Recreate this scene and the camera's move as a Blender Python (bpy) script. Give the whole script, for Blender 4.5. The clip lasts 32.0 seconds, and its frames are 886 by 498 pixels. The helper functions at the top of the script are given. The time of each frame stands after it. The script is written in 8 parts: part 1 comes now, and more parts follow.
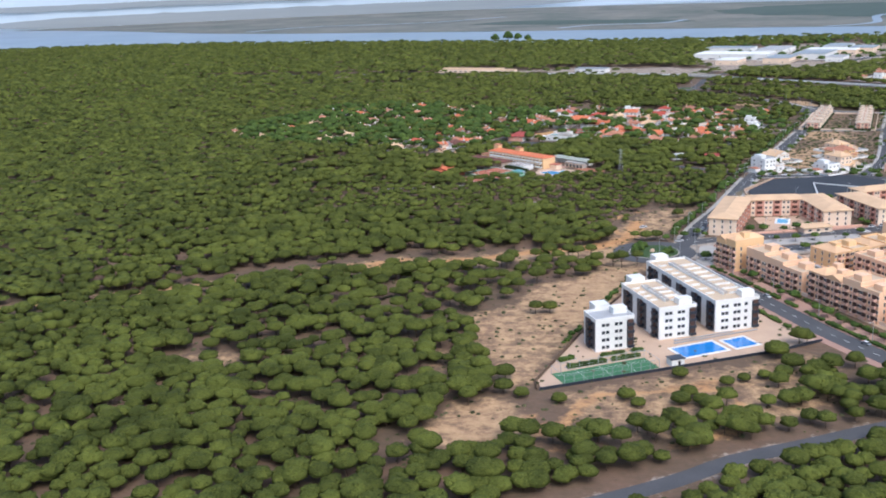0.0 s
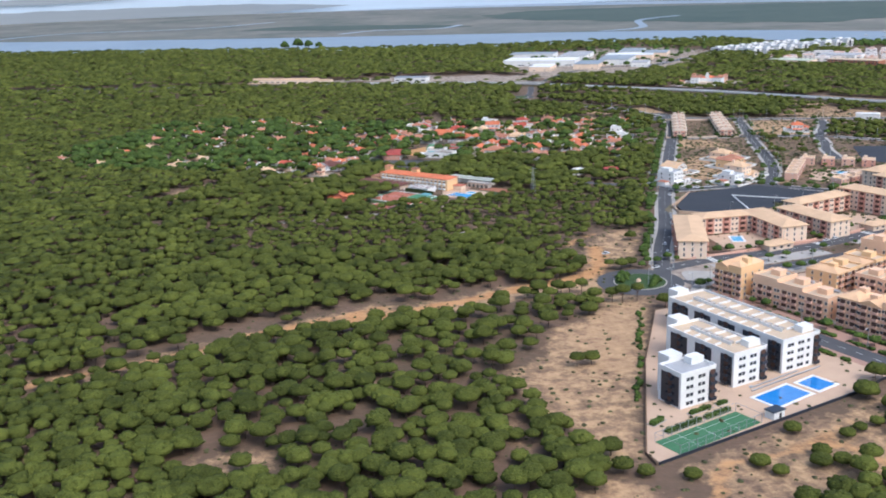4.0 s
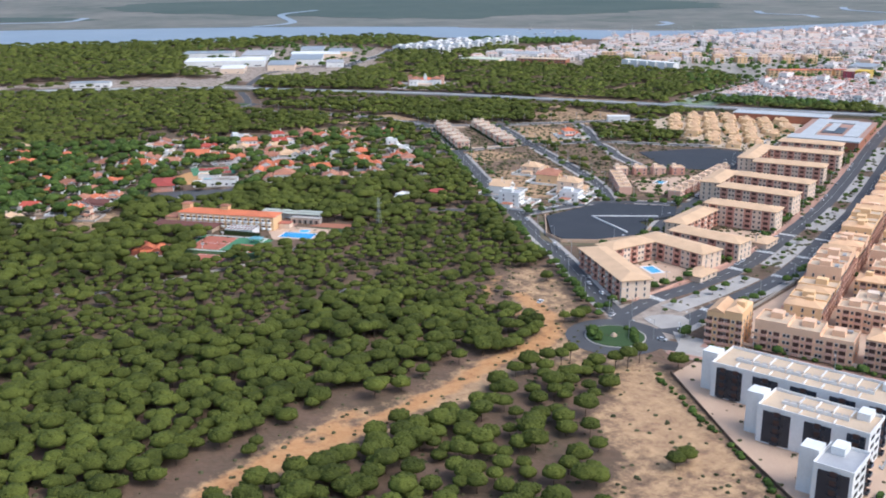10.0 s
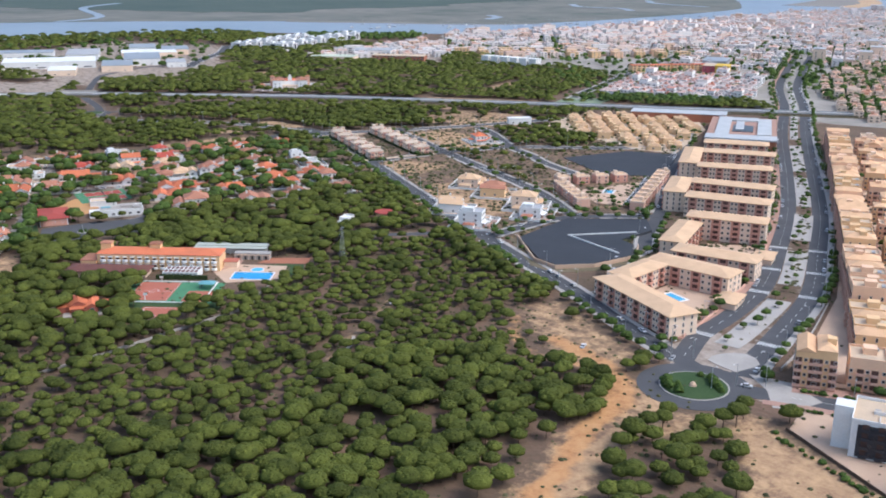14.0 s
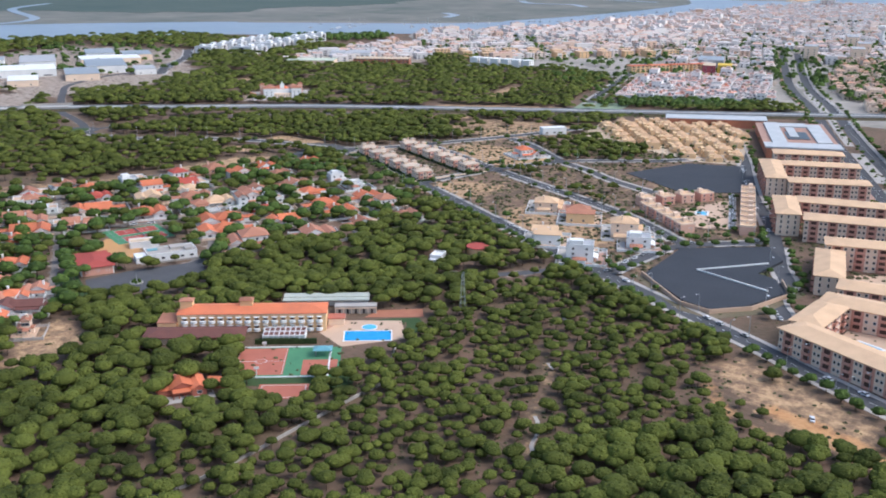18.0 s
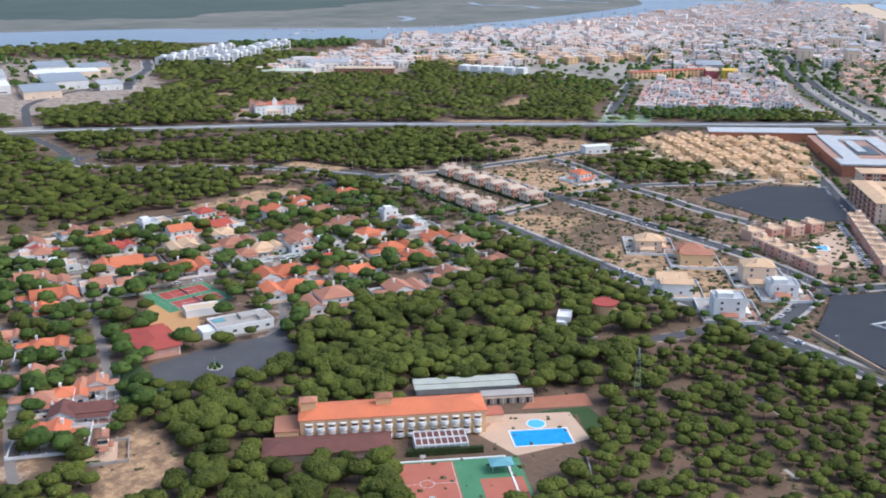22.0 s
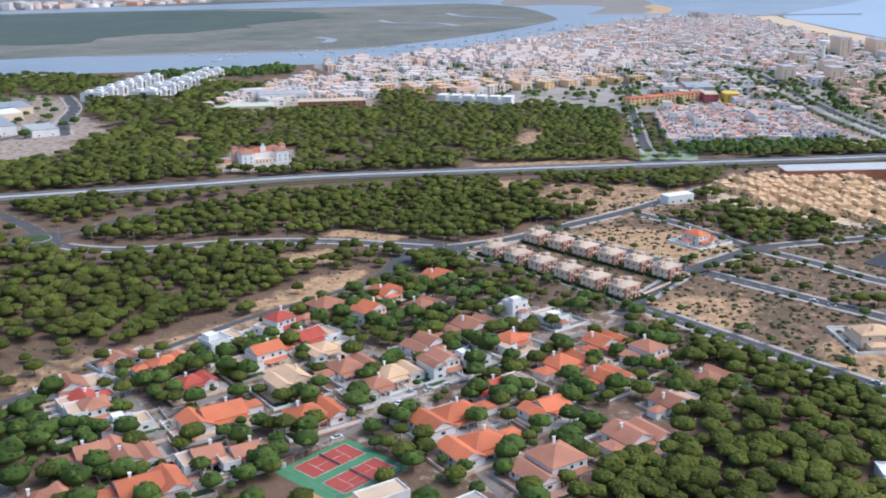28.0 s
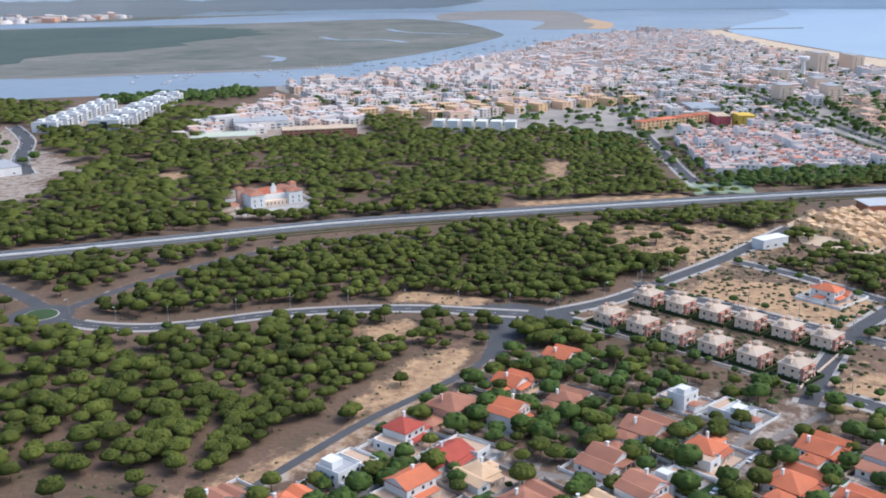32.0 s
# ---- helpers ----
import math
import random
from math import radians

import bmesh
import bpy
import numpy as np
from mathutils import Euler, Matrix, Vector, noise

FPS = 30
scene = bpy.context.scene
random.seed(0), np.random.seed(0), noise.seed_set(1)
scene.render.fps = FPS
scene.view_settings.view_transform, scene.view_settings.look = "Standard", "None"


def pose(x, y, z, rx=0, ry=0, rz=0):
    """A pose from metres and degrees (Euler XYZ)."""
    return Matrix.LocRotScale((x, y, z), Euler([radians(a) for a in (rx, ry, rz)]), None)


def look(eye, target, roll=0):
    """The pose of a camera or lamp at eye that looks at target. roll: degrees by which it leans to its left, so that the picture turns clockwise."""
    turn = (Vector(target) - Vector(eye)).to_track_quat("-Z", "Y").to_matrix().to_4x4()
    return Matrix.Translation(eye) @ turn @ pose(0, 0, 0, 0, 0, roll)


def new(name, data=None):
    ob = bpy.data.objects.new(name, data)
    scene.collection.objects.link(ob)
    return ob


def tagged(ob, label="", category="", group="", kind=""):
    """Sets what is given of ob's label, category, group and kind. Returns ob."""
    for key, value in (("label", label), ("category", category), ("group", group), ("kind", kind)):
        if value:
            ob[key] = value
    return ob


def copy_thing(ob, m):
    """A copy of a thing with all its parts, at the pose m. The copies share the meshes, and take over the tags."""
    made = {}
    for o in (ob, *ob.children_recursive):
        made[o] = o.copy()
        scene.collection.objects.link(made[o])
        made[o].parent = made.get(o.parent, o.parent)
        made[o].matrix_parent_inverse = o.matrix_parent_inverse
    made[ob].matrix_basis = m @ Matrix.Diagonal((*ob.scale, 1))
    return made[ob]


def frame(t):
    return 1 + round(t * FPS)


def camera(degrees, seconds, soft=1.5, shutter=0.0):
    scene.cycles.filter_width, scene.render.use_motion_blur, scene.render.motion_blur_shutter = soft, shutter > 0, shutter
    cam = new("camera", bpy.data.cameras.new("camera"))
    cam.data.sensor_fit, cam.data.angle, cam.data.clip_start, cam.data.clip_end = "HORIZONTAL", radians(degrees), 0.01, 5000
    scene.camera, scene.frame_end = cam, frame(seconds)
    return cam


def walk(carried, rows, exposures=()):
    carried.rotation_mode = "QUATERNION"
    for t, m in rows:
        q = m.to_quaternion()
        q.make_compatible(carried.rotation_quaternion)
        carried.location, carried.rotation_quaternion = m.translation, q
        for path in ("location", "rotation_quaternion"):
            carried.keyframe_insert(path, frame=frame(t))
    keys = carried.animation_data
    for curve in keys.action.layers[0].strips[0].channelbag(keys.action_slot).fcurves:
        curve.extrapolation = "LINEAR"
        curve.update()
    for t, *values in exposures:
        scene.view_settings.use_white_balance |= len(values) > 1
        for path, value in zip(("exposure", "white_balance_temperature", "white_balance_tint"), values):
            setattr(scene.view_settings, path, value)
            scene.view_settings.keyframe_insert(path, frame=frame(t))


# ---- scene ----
cam = camera(47.7, 32.0, soft=1.9)
PATH = [
    (0, (5.732, -0.135, 146.684), (5.693, 1.796, 146.165), -2.4),
    (0.5, (-7.868, 7.585, 147.554), (-7.846, 9.516, 147.033), -2.4),
    (1, (-22.887, 15.875, 148.46), (-22.799, 17.804, 147.939), -2.3),
    (1.5, (-36.677, 24.023, 149.353), (-36.527, 25.947, 148.831), -2.2),
    (2, (-50.779, 33.445, 150.287), (-50.565, 35.364, 149.763), -2.2),
    (2.5, (-63.593, 42.232, 151.495), (-63.321, 44.142, 150.97), -2.2),
    (3, (-76.733, 52.274, 152.915), (-76.4, 54.174, 152.386), -2.2),
    (3.5, (-89.201, 62.417, 153.876), (-88.81, 64.306, 153.346), -2.1),
    (5.5, (-133.814, 108.961, 158.001), (-133.192, 110.785, 157.468), -1.7),
    (6, (-144.095, 121.849, 159.088), (-143.413, 123.652, 158.556), -1.6),
    (6.5, (-152.74, 134.013, 160.026), (-152.001, 135.794, 159.495), -1.4),
    (7, (-161.969, 147.774, 160.799), (-161.17, 149.527, 160.263), -1.2),
    (7.5, (-168.672, 159.889, 161.119), (-167.823, 161.617, 160.577), -1.1),
    (8, (-177.412, 174.934, 162.118), (-176.5, 176.626, 161.567), -0.9),
    (8.5, (-183.358, 189.404, 161.956), (-182.391, 191.064, 161.402), -0.8),
    (9, (-189.657, 205.22, 162.34), (-188.626, 206.841, 161.784), -0.6),
    (9.5, (-194.277, 219.723, 161.893), (-193.19, 221.306, 161.334), -0.4),
    (10, (-199.117, 235.462, 161.714), (-197.973, 237.004, 161.153), -0.2),
    (10.5, (-203.339, 250.655, 161.315), (-202.145, 252.158, 160.752), -0.0),
    (11, (-207.124, 266.629, 161.361), (-205.878, 268.088, 160.797), 0.1),
    (11.5, (-210.687, 281.323, 161.72), (-209.396, 282.742, 161.155), 0.2),
    (12, (-214.066, 296.027, 161.891), (-212.741, 297.412, 161.322), 0.2),
    (12.5, (-217.313, 312.47, 161.647), (-215.951, 313.819, 161.076), 0.3),
    (13, (-219.74, 329.449, 161.62), (-218.34, 330.757, 161.048), 0.4),
    (13.5, (-222.003, 346.304, 161.635), (-220.577, 347.583, 161.062), 0.4),
    (14, (-224.022, 360.532, 161.837), (-222.583, 361.797, 161.262), 0.5),
    (14.5, (-225.852, 378.75, 161.963), (-224.399, 379.997, 161.386), 0.6),
    (16.5, (-229.255, 439.831, 162.5), (-227.754, 441.02, 161.921), 0.4),
    (17, (-228.227, 456.96, 162.164), (-226.715, 458.133, 161.585), 0.3),
    (17.5, (-227.826, 472.7, 162.136), (-226.302, 473.858, 161.556), 0.3),
    (18, (-227.02, 489.559, 162.328), (-225.483, 490.699, 161.746), 0.3),
    (18.5, (-225.381, 505.173, 162.153), (-223.834, 506.298, 161.57), 0.3),
    (19, (-223.052, 522.397, 161.784), (-221.492, 523.506, 161.204), 0.3),
    (19.5, (-220.18, 537.748, 161.265), (-218.609, 538.842, 160.687), 0.3),
    (20, (-217.657, 555.608, 161.304), (-216.073, 556.684, 160.729), 0.3),
    (20.5, (-214.893, 572.344, 161.451), (-213.297, 573.404, 160.876), 0.3),
    (21, (-211.588, 589.242, 161.49), (-209.982, 590.286, 160.915), 0.2),
    (21.5, (-208.049, 604.696, 161.857), (-206.434, 605.724, 161.28), 0.2),
    (22, (-204.877, 619.482, 162.826), (-203.253, 620.495, 162.245), 0.0),
    (22.5, (-200.764, 637.799, 163.203), (-199.13, 638.794, 162.621), -0.1),
    (23, (-196.521, 655.426, 163.286), (-194.875, 656.401, 162.703), -0.1),
    (23.5, (-192.983, 670.856, 163.811), (-191.327, 671.814, 163.229), -0.1),
    (24, (-188.334, 687.778, 164.266), (-186.668, 688.718, 163.684), -0.2),
    (24.5, (-181.985, 703.809, 165.07), (-180.308, 704.731, 164.488), -0.2),
    (25, (-177.428, 719.583, 165.071), (-175.738, 720.484, 164.495), -0.3),
    (25.5, (-175.443, 730.768, 164.901), (-173.745, 731.656, 164.33), -0.5),
    (27.5, (-152.494, 792.596, 166.867), (-150.756, 793.41, 166.306), -0.6),
    (28, (-146.578, 807.519, 166.307), (-144.829, 808.313, 165.75), -0.5),
    (28.5, (-140.392, 823.524, 166.404), (-138.633, 824.298, 165.85), -0.6),
    (29, (-134.252, 838.192, 166.497), (-132.483, 838.946, 165.946), -0.6),
    (29.5, (-127.483, 852.558, 166.559), (-125.706, 853.295, 166.012), -0.6),
    (30, (-120.856, 869.312, 166.957), (-119.07, 870.027, 166.413), -0.6),
    (30.5, (-113.808, 885.367, 167.119), (-112.013, 886.062, 166.577), -0.5),
    (31, (-106.018, 901.793, 167.591), (-104.214, 902.468, 167.051), -0.5),
    (31.5, (-98.648, 917.357, 167.239), (-96.836, 918.013, 166.703), -0.5),
    (32, (-90.864, 933.652, 167.06), (-89.045, 934.291, 166.527), -0.5),
]
walk(cam, [(t, look(eye, target, roll)) for t, eye, target, roll in PATH], [(0.0, 0.06, 5700, 8), (32.0, 0.06, 5700, 8)])

# ---- light: a bright overcast day ----
world = bpy.data.worlds.new("overcast_sky")
scene.world = world
world.use_nodes = True
wn = world.node_tree
sky = wn.nodes.new("ShaderNodeTexSky")
sky.sky_type, sky.sun_disc = "NISHITA", False
SUN_ELEV, SUN_AZ = radians(52), radians(155)
sky.sun_elevation, sky.sun_rotation = SUN_ELEV, SUN_AZ
sky.air_density, sky.dust_density = 1.2, 4.0
wn.links.new(sky.outputs[0], wn.nodes["Background"].inputs[0])
wn.nodes["Background"].inputs[1].default_value = 0.225
sun_data = bpy.data.lights.new("sun", "SUN")
sun_data.energy, sun_data.angle, sun_data.color = 1.1, radians(35), (1.0, 0.97, 0.93)
sun = new("sun", sun_data)
sun.matrix_world = look((0, 0, 500), (-500 * math.sin(SUN_AZ) / math.tan(SUN_ELEV), -500 * math.cos(SUN_AZ) / math.tan(SUN_ELEV), 0))


# ---- materials ----
def mat(name, c1, c2, big=0.05, fine=1.0, rough=0.9, bump=0.0, vary=0.0, island=False, spec=0.3, metal=0.0, dirt=0.25, c3=None, waves=0.0):
    """Two colours mixed by a broad and a fine noise in world space, with fine relief and a shift of value per object or island."""
    m = bpy.data.materials.new(name)
    m.use_nodes = True
    nt = m.node_tree
    N, K = nt.nodes, nt.links.new
    b = N["Principled BSDF"]
    b.inputs["Roughness"].default_value, b.inputs["Metallic"].default_value = rough, metal
    b.inputs["Specular IOR Level"].default_value = spec
    pos = N.new("ShaderNodeNewGeometry")
    n1, n2 = N.new("ShaderNodeTexNoise"), N.new("ShaderNodeTexNoise")
    for n, s in ((n1, big), (n2, fine)):
        n.inputs["Scale"].default_value, n.inputs["Detail"].default_value = s, 5
        K(pos.outputs["Position"], n.inputs["Vector"])
    ad = N.new("ShaderNodeMath")
    ad.operation = "MULTIPLY_ADD"
    K(n2.outputs[0], ad.inputs[0])
    ad.inputs[1].default_value = 0.6
    K(n1.outputs[0], ad.inputs[2])
    mr = N.new("ShaderNodeMapRange")
    mr.inputs["From Min"].default_value, mr.inputs["From Max"].default_value = 0.55, 1.05
    K(ad.outputs[0], mr.inputs[0])
    mx = N.new("ShaderNodeMix")
    mx.data_type = "RGBA"
    mx.inputs[6].default_value, mx.inputs[7].default_value = (*c1, 1), (*c2, 1)
    K(mr.outputs[0], mx.inputs[0])
    out = mx.outputs[2]
    if vary:
        rnd = pos.outputs["Random Per Island"]
        if not island:
            rnd = N.new("ShaderNodeObjectInfo").outputs["Random"]
        if c3:
            m3 = N.new("ShaderNodeMix")
            m3.data_type = "RGBA"
            m3.inputs[7].default_value = (*c3, 1)
            pw = N.new("ShaderNodeMath")
            pw.operation = "POWER"
            pw.inputs[1].default_value = 2.0
            K(rnd, pw.inputs[0])
            K(pw.outputs[0], m3.inputs[0])
            K(out, m3.inputs[6])
            out = m3.outputs[2]
        hs = N.new("ShaderNodeHueSaturation")
        v = N.new("ShaderNodeMapRange")
        v.inputs["To Min"].default_value, v.inputs["To Max"].default_value = 1 - vary, 1 + vary
        K(rnd, v.inputs[0])
        K(v.outputs[0], hs.inputs["Value"])
        K(out, hs.inputs["Color"])
        out = hs.outputs[0]
    K(out, b.inputs["Base Color"])
    if bump:
        bp = N.new("ShaderNodeBump")
        bp.inputs["Strength"].default_value, bp.inputs["Distance"].default_value = min(bump, 1), max(0.05, 0.4 / fine)
        K(n2.outputs[0], bp.inputs["Height"])
        K(bp.outputs[0], b.inputs["Normal"])
    return m


M_WHITE = mat("white_render", (0.78, 0.77, 0.75), (0.66, 0.65, 0.63), 0.12, 1.2, 0.85, 0.1)
M_CREAM = mat("cream_render", (0.80, 0.62, 0.47), (0.71, 0.55, 0.42), 0.12, 1.0, 0.9, 0.1)
M_PEACH = mat("peach_render", (0.80, 0.53, 0.35), (0.72, 0.47, 0.31), 0.1, 1.0, 0.9, 0.1)
M_OCHRE = mat("ochre_render", (0.78, 0.52, 0.28), (0.70, 0.46, 0.25), 0.1, 1.0, 0.9, 0.1)
M_SALMON = mat("salmon_render", (0.62, 0.32, 0.24), (0.54, 0.28, 0.21), 0.1, 1.0, 0.9, 0.1)
M_PINK = mat("pink_render", (0.68, 0.42, 0.32), (0.60, 0.37, 0.28), 0.1, 1.0, 0.9, 0.1)
M_BRICK = mat("brick_facing", (0.40, 0.17, 0.10), (0.33, 0.13, 0.08), 0.3, 3.0, 0.9, 0.2)
M_ROOFTAN = mat("tan_roof_tiles", (0.68, 0.46, 0.28), (0.56, 0.37, 0.23), 0.15, 2.2, 0.9, 0.4)
M_ROOFPE = mat("peach_roof_tiles", (0.74, 0.47, 0.27), (0.62, 0.38, 0.22), 0.2, 2.2, 0.9, 0.4, 0.1)
M_ROOFYEL = mat("yellow_roof_tiles", (0.66, 0.43, 0.25), (0.54, 0.34, 0.20), 0.2, 2.2, 0.9, 0.4, 0.12)
M_YELLOWALL = mat("yellow_render", (0.72, 0.50, 0.28), (0.62, 0.43, 0.25), 0.1, 1.0, 0.9, 0.1, 0.08)
M_PALEMETAL = mat("pale_metal_roof", (0.50, 0.50, 0.50), (0.40, 0.41, 0.41), 0.1, 1.0, 0.6, 0.1)
M_ROOFFLAT = mat("tan_roof_gravel", (0.60, 0.46, 0.32), (0.50, 0.38, 0.27), 0.12, 1.2, 0.95, 0.2)
M_ROOFOR = mat("orange_roof_tiles", (0.60, 0.175, 0.078), (0.45, 0.140, 0.072), 0.12, 2.5, 0.85, 0.5, 0.18)
M_ROOFBR = mat("brown_roof_tiles", (0.44, 0.195, 0.120), (0.32, 0.145, 0.095), 0.12, 2.5, 0.9, 0.5, 0.22)
M_ROOFRED = mat("red_roof_tiles", (0.45, 0.09, 0.06), (0.36, 0.07, 0.05), 0.25, 2.5, 0.85, 0.5, 0.1)
M_ROOFMAR = mat("maroon_roof", (0.17, 0.07, 0.055), (0.13, 0.055, 0.045), 0.25, 2.0, 0.8, 0.4)
M_GREYROOF = mat("grey_roof_felt", (0.42, 0.42, 0.43), (0.34, 0.34, 0.35), 0.15, 1.5, 0.9, 0.2)
M_DARK = mat("dark_cladding", (0.020, 0.025, 0.038), (0.028, 0.034, 0.048), 0.3, 2.0, 0.35, 0.0, spec=0.5)
M_GLASS = mat("window_glass", (0.03, 0.035, 0.045), (0.05, 0.055, 0.065), 0.2, 1.0, 0.12, 0.0, spec=0.6)
M_PALEGLASS = mat("pale_glass", (0.40, 0.45, 0.46), (0.5, 0.54, 0.55), 0.2, 1.0, 0.15, 0.0, spec=0.6)
M_ROOFBEIGE = mat("beige_roof_tiles", (0.56, 0.45, 0.35), (0.46, 0.36, 0.28), 0.25, 2.5, 0.9, 0.4, 0.1)
M_HIGHWAY = mat("worn_asphalt", (0.105, 0.105, 0.11), (0.135, 0.135, 0.14), 0.03, 0.6, 0.9, 0.1, spec=0.08)
M_FRAME = mat("pale_frame", (0.6, 0.58, 0.55), (0.5, 0.48, 0.46), 0.3, 3.0, 0.6)
# dark brown that puts the shade of balcony openings into the colour
M_SHADE = mat("balcony_shade", (0.12, 0.07, 0.055), (0.09, 0.05, 0.04), 0.3, 2.0, 0.9)
M_METAL = mat("grey_metal", (0.42, 0.43, 0.44), (0.35, 0.36, 0.37), 0.2, 2.0, 0.45, 0.0, metal=0.5)
M_ASPHALT = mat("asphalt", (0.080, 0.080, 0.085), (0.106, 0.105, 0.110), 0.08, 1.5, 0.9, 0.2, spec=0.08)
M_LOT = mat("dark_lot_asphalt", (0.034, 0.037, 0.045), (0.045, 0.048, 0.056), 0.05, 0.8, 0.85, 0.2)
M_PAVE = mat("concrete_pavement", (0.44, 0.40, 0.36), (0.36, 0.33, 0.30), 0.1, 1.5, 0.9, 0.2)
M_PAVERED = mat("reddish_paving", (0.42, 0.25, 0.19), (0.35, 0.21, 0.16), 0.1, 1.5, 0.9, 0.2)
M_TERRACE = mat("beige_terrace_tiles", (0.57, 0.40, 0.28), (0.49, 0.34, 0.24), 0.1, 1.5, 0.85, 0.1)
M_PALEPAVE = mat("pale_paving", (0.42, 0.38, 0.34), (0.34, 0.31, 0.28), 0.15, 1.5, 0.9, 0.1)
M_MARK = mat("road_paint", (0.72, 0.72, 0.70), (0.55, 0.55, 0.54), 0.3, 2.0, 0.8)
M_POOL = mat("pool_water", (0.03, 0.19, 0.52), (0.04, 0.24, 0.60), 0.3, 1.0, 0.08, 0.05, spec=0.5)
M_POOL2 = mat("pale_pool_water", (0.10, 0.42, 0.70), (0.12, 0.48, 0.74), 0.3, 1.0, 0.08, 0.05, spec=0.5)
M_COURTG = mat("green_court", (0.09, 0.24, 0.12), (0.07, 0.19, 0.10), 0.15, 1.5, 0.9)
M_COURTR = mat("red_court", (0.38, 0.075, 0.06), (0.32, 0.065, 0.05), 0.15, 1.5, 0.9)
M_COURTO = mat("terracotta_court", (0.44, 0.15, 0.10), (0.37, 0.12, 0.08), 0.12, 1.5, 0.9)
M_YARD = mat("orange_yard_sand", (0.55, 0.29, 0.11), (0.46, 0.26, 0.12), 0.08, 0.6, 0.95, 0.2)
M_LAWN = mat("lawn", (0.034, 0.068, 0.022), (0.055, 0.088, 0.03), 0.1, 1.0, 0.95, 0.3)
M_SAND = mat("bare_sand", (0.52, 0.36, 0.22), (0.42, 0.28, 0.17), 0.08, 0.8, 0.95, 0.3)
M_WATER = mat("estuary_water", (0.19, 0.235, 0.29), (0.25, 0.295, 0.35), 0.004, 0.03, 0.42, 0.04, spec=0.22)
M_SEA = mat("sea_water", (0.26, 0.34, 0.44), (0.31, 0.39, 0.48), 0.002, 0.01, 0.4, 0.04, spec=0.3)
M_MUD = mat("tidal_mud", (0.20, 0.18, 0.16), (0.26, 0.23, 0.20), 0.004, 0.05, 0.8, 0.1)
M_PINE = mat("stone_pine_needles", (0.042, 0.051, 0.013), (0.110, 0.125, 0.026), 0.06, 1.8, 0.85, 1.0, 0.12, True, spec=0.06)
M_PINE1 = mat("pine_needles_single", (0.042, 0.051, 0.013), (0.110, 0.125, 0.026), 0.07, 1.8, 0.85, 1.0, 0.12, True, spec=0.06)
for m in (M_PINE, M_PINE1):
    for n in m.node_tree.nodes:
        if n.type == "BUMP":
            n.inputs["Distance"].default_value = 0.40
        if n.type == "MAP_RANGE" and n.inputs["From Max"].default_value > 1.01:
            n.inputs["From Min"].default_value, n.inputs["From Max"].default_value = 0.62, 0.98
M_LEAF = mat("garden_tree_leaves", (0.028, 0.050, 0.012), (0.080, 0.118, 0.024), 0.15, 1.5, 0.8, 1.0, 0.3, True, spec=0.12)
M_SHRUB = mat("shrub_leaves", (0.060, 0.066, 0.030), (0.115, 0.105, 0.055), 0.08, 1.5, 0.9, 1.0, 0.35, True, spec=0.1)
M_BARK = mat("pine_bark", (0.10, 0.065, 0.045), (0.15, 0.10, 0.07), 0.5, 4.0, 0.95, 0.5)
M_TOWNW = mat("town_walls", (0.80, 0.765, 0.735), (0.70, 0.66, 0.63), 0.02, 0.3, 0.9, 0.0, 0.16, True, c3=(0.56, 0.38, 0.27))
M_TOWNR = mat("town_roofs", (0.74, 0.69, 0.66), (0.58, 0.54, 0.52), 0.02, 0.3, 0.9, 0.0, 0.24, True, c3=(0.46, 0.25, 0.17))
M_LANE = mat("worn_lane_paving", (0.25, 0.215, 0.19), (0.17, 0.15, 0.135), 0.07, 0.9, 0.95, 0.2)
M_HEDGE = mat("clipped_hedge_leaves", (0.020, 0.032, 0.012), (0.05, 0.066, 0.024), 0.4, 2.0, 0.9, 0.8, spec=0.1)
M_VERGE = mat("dry_verge_grass", (0.19, 0.145, 0.095), (0.11, 0.10, 0.055), 0.05, 0.5, 0.95, 0.4)
M_TEAL = mat("teal_metal_roof", (0.16, 0.36, 0.40), (0.13, 0.30, 0.34), 0.3, 2.0, 0.5)
M_YELLOW = mat("yellow_paint", (0.68, 0.45, 0.07), (0.6, 0.4, 0.06), 0.2, 1.0, 0.8)
M_CARW = mat("car_paint", (0.55, 0.55, 0.56), (0.5, 0.5, 0.51), 0.3, 1.0, 0.3, 0.0, 0.6, spec=0.5)
M_TYRE = mat("tyre_rubber", (0.02, 0.02, 0.02), (0.03, 0.03, 0.03), 1, 5, 0.9)


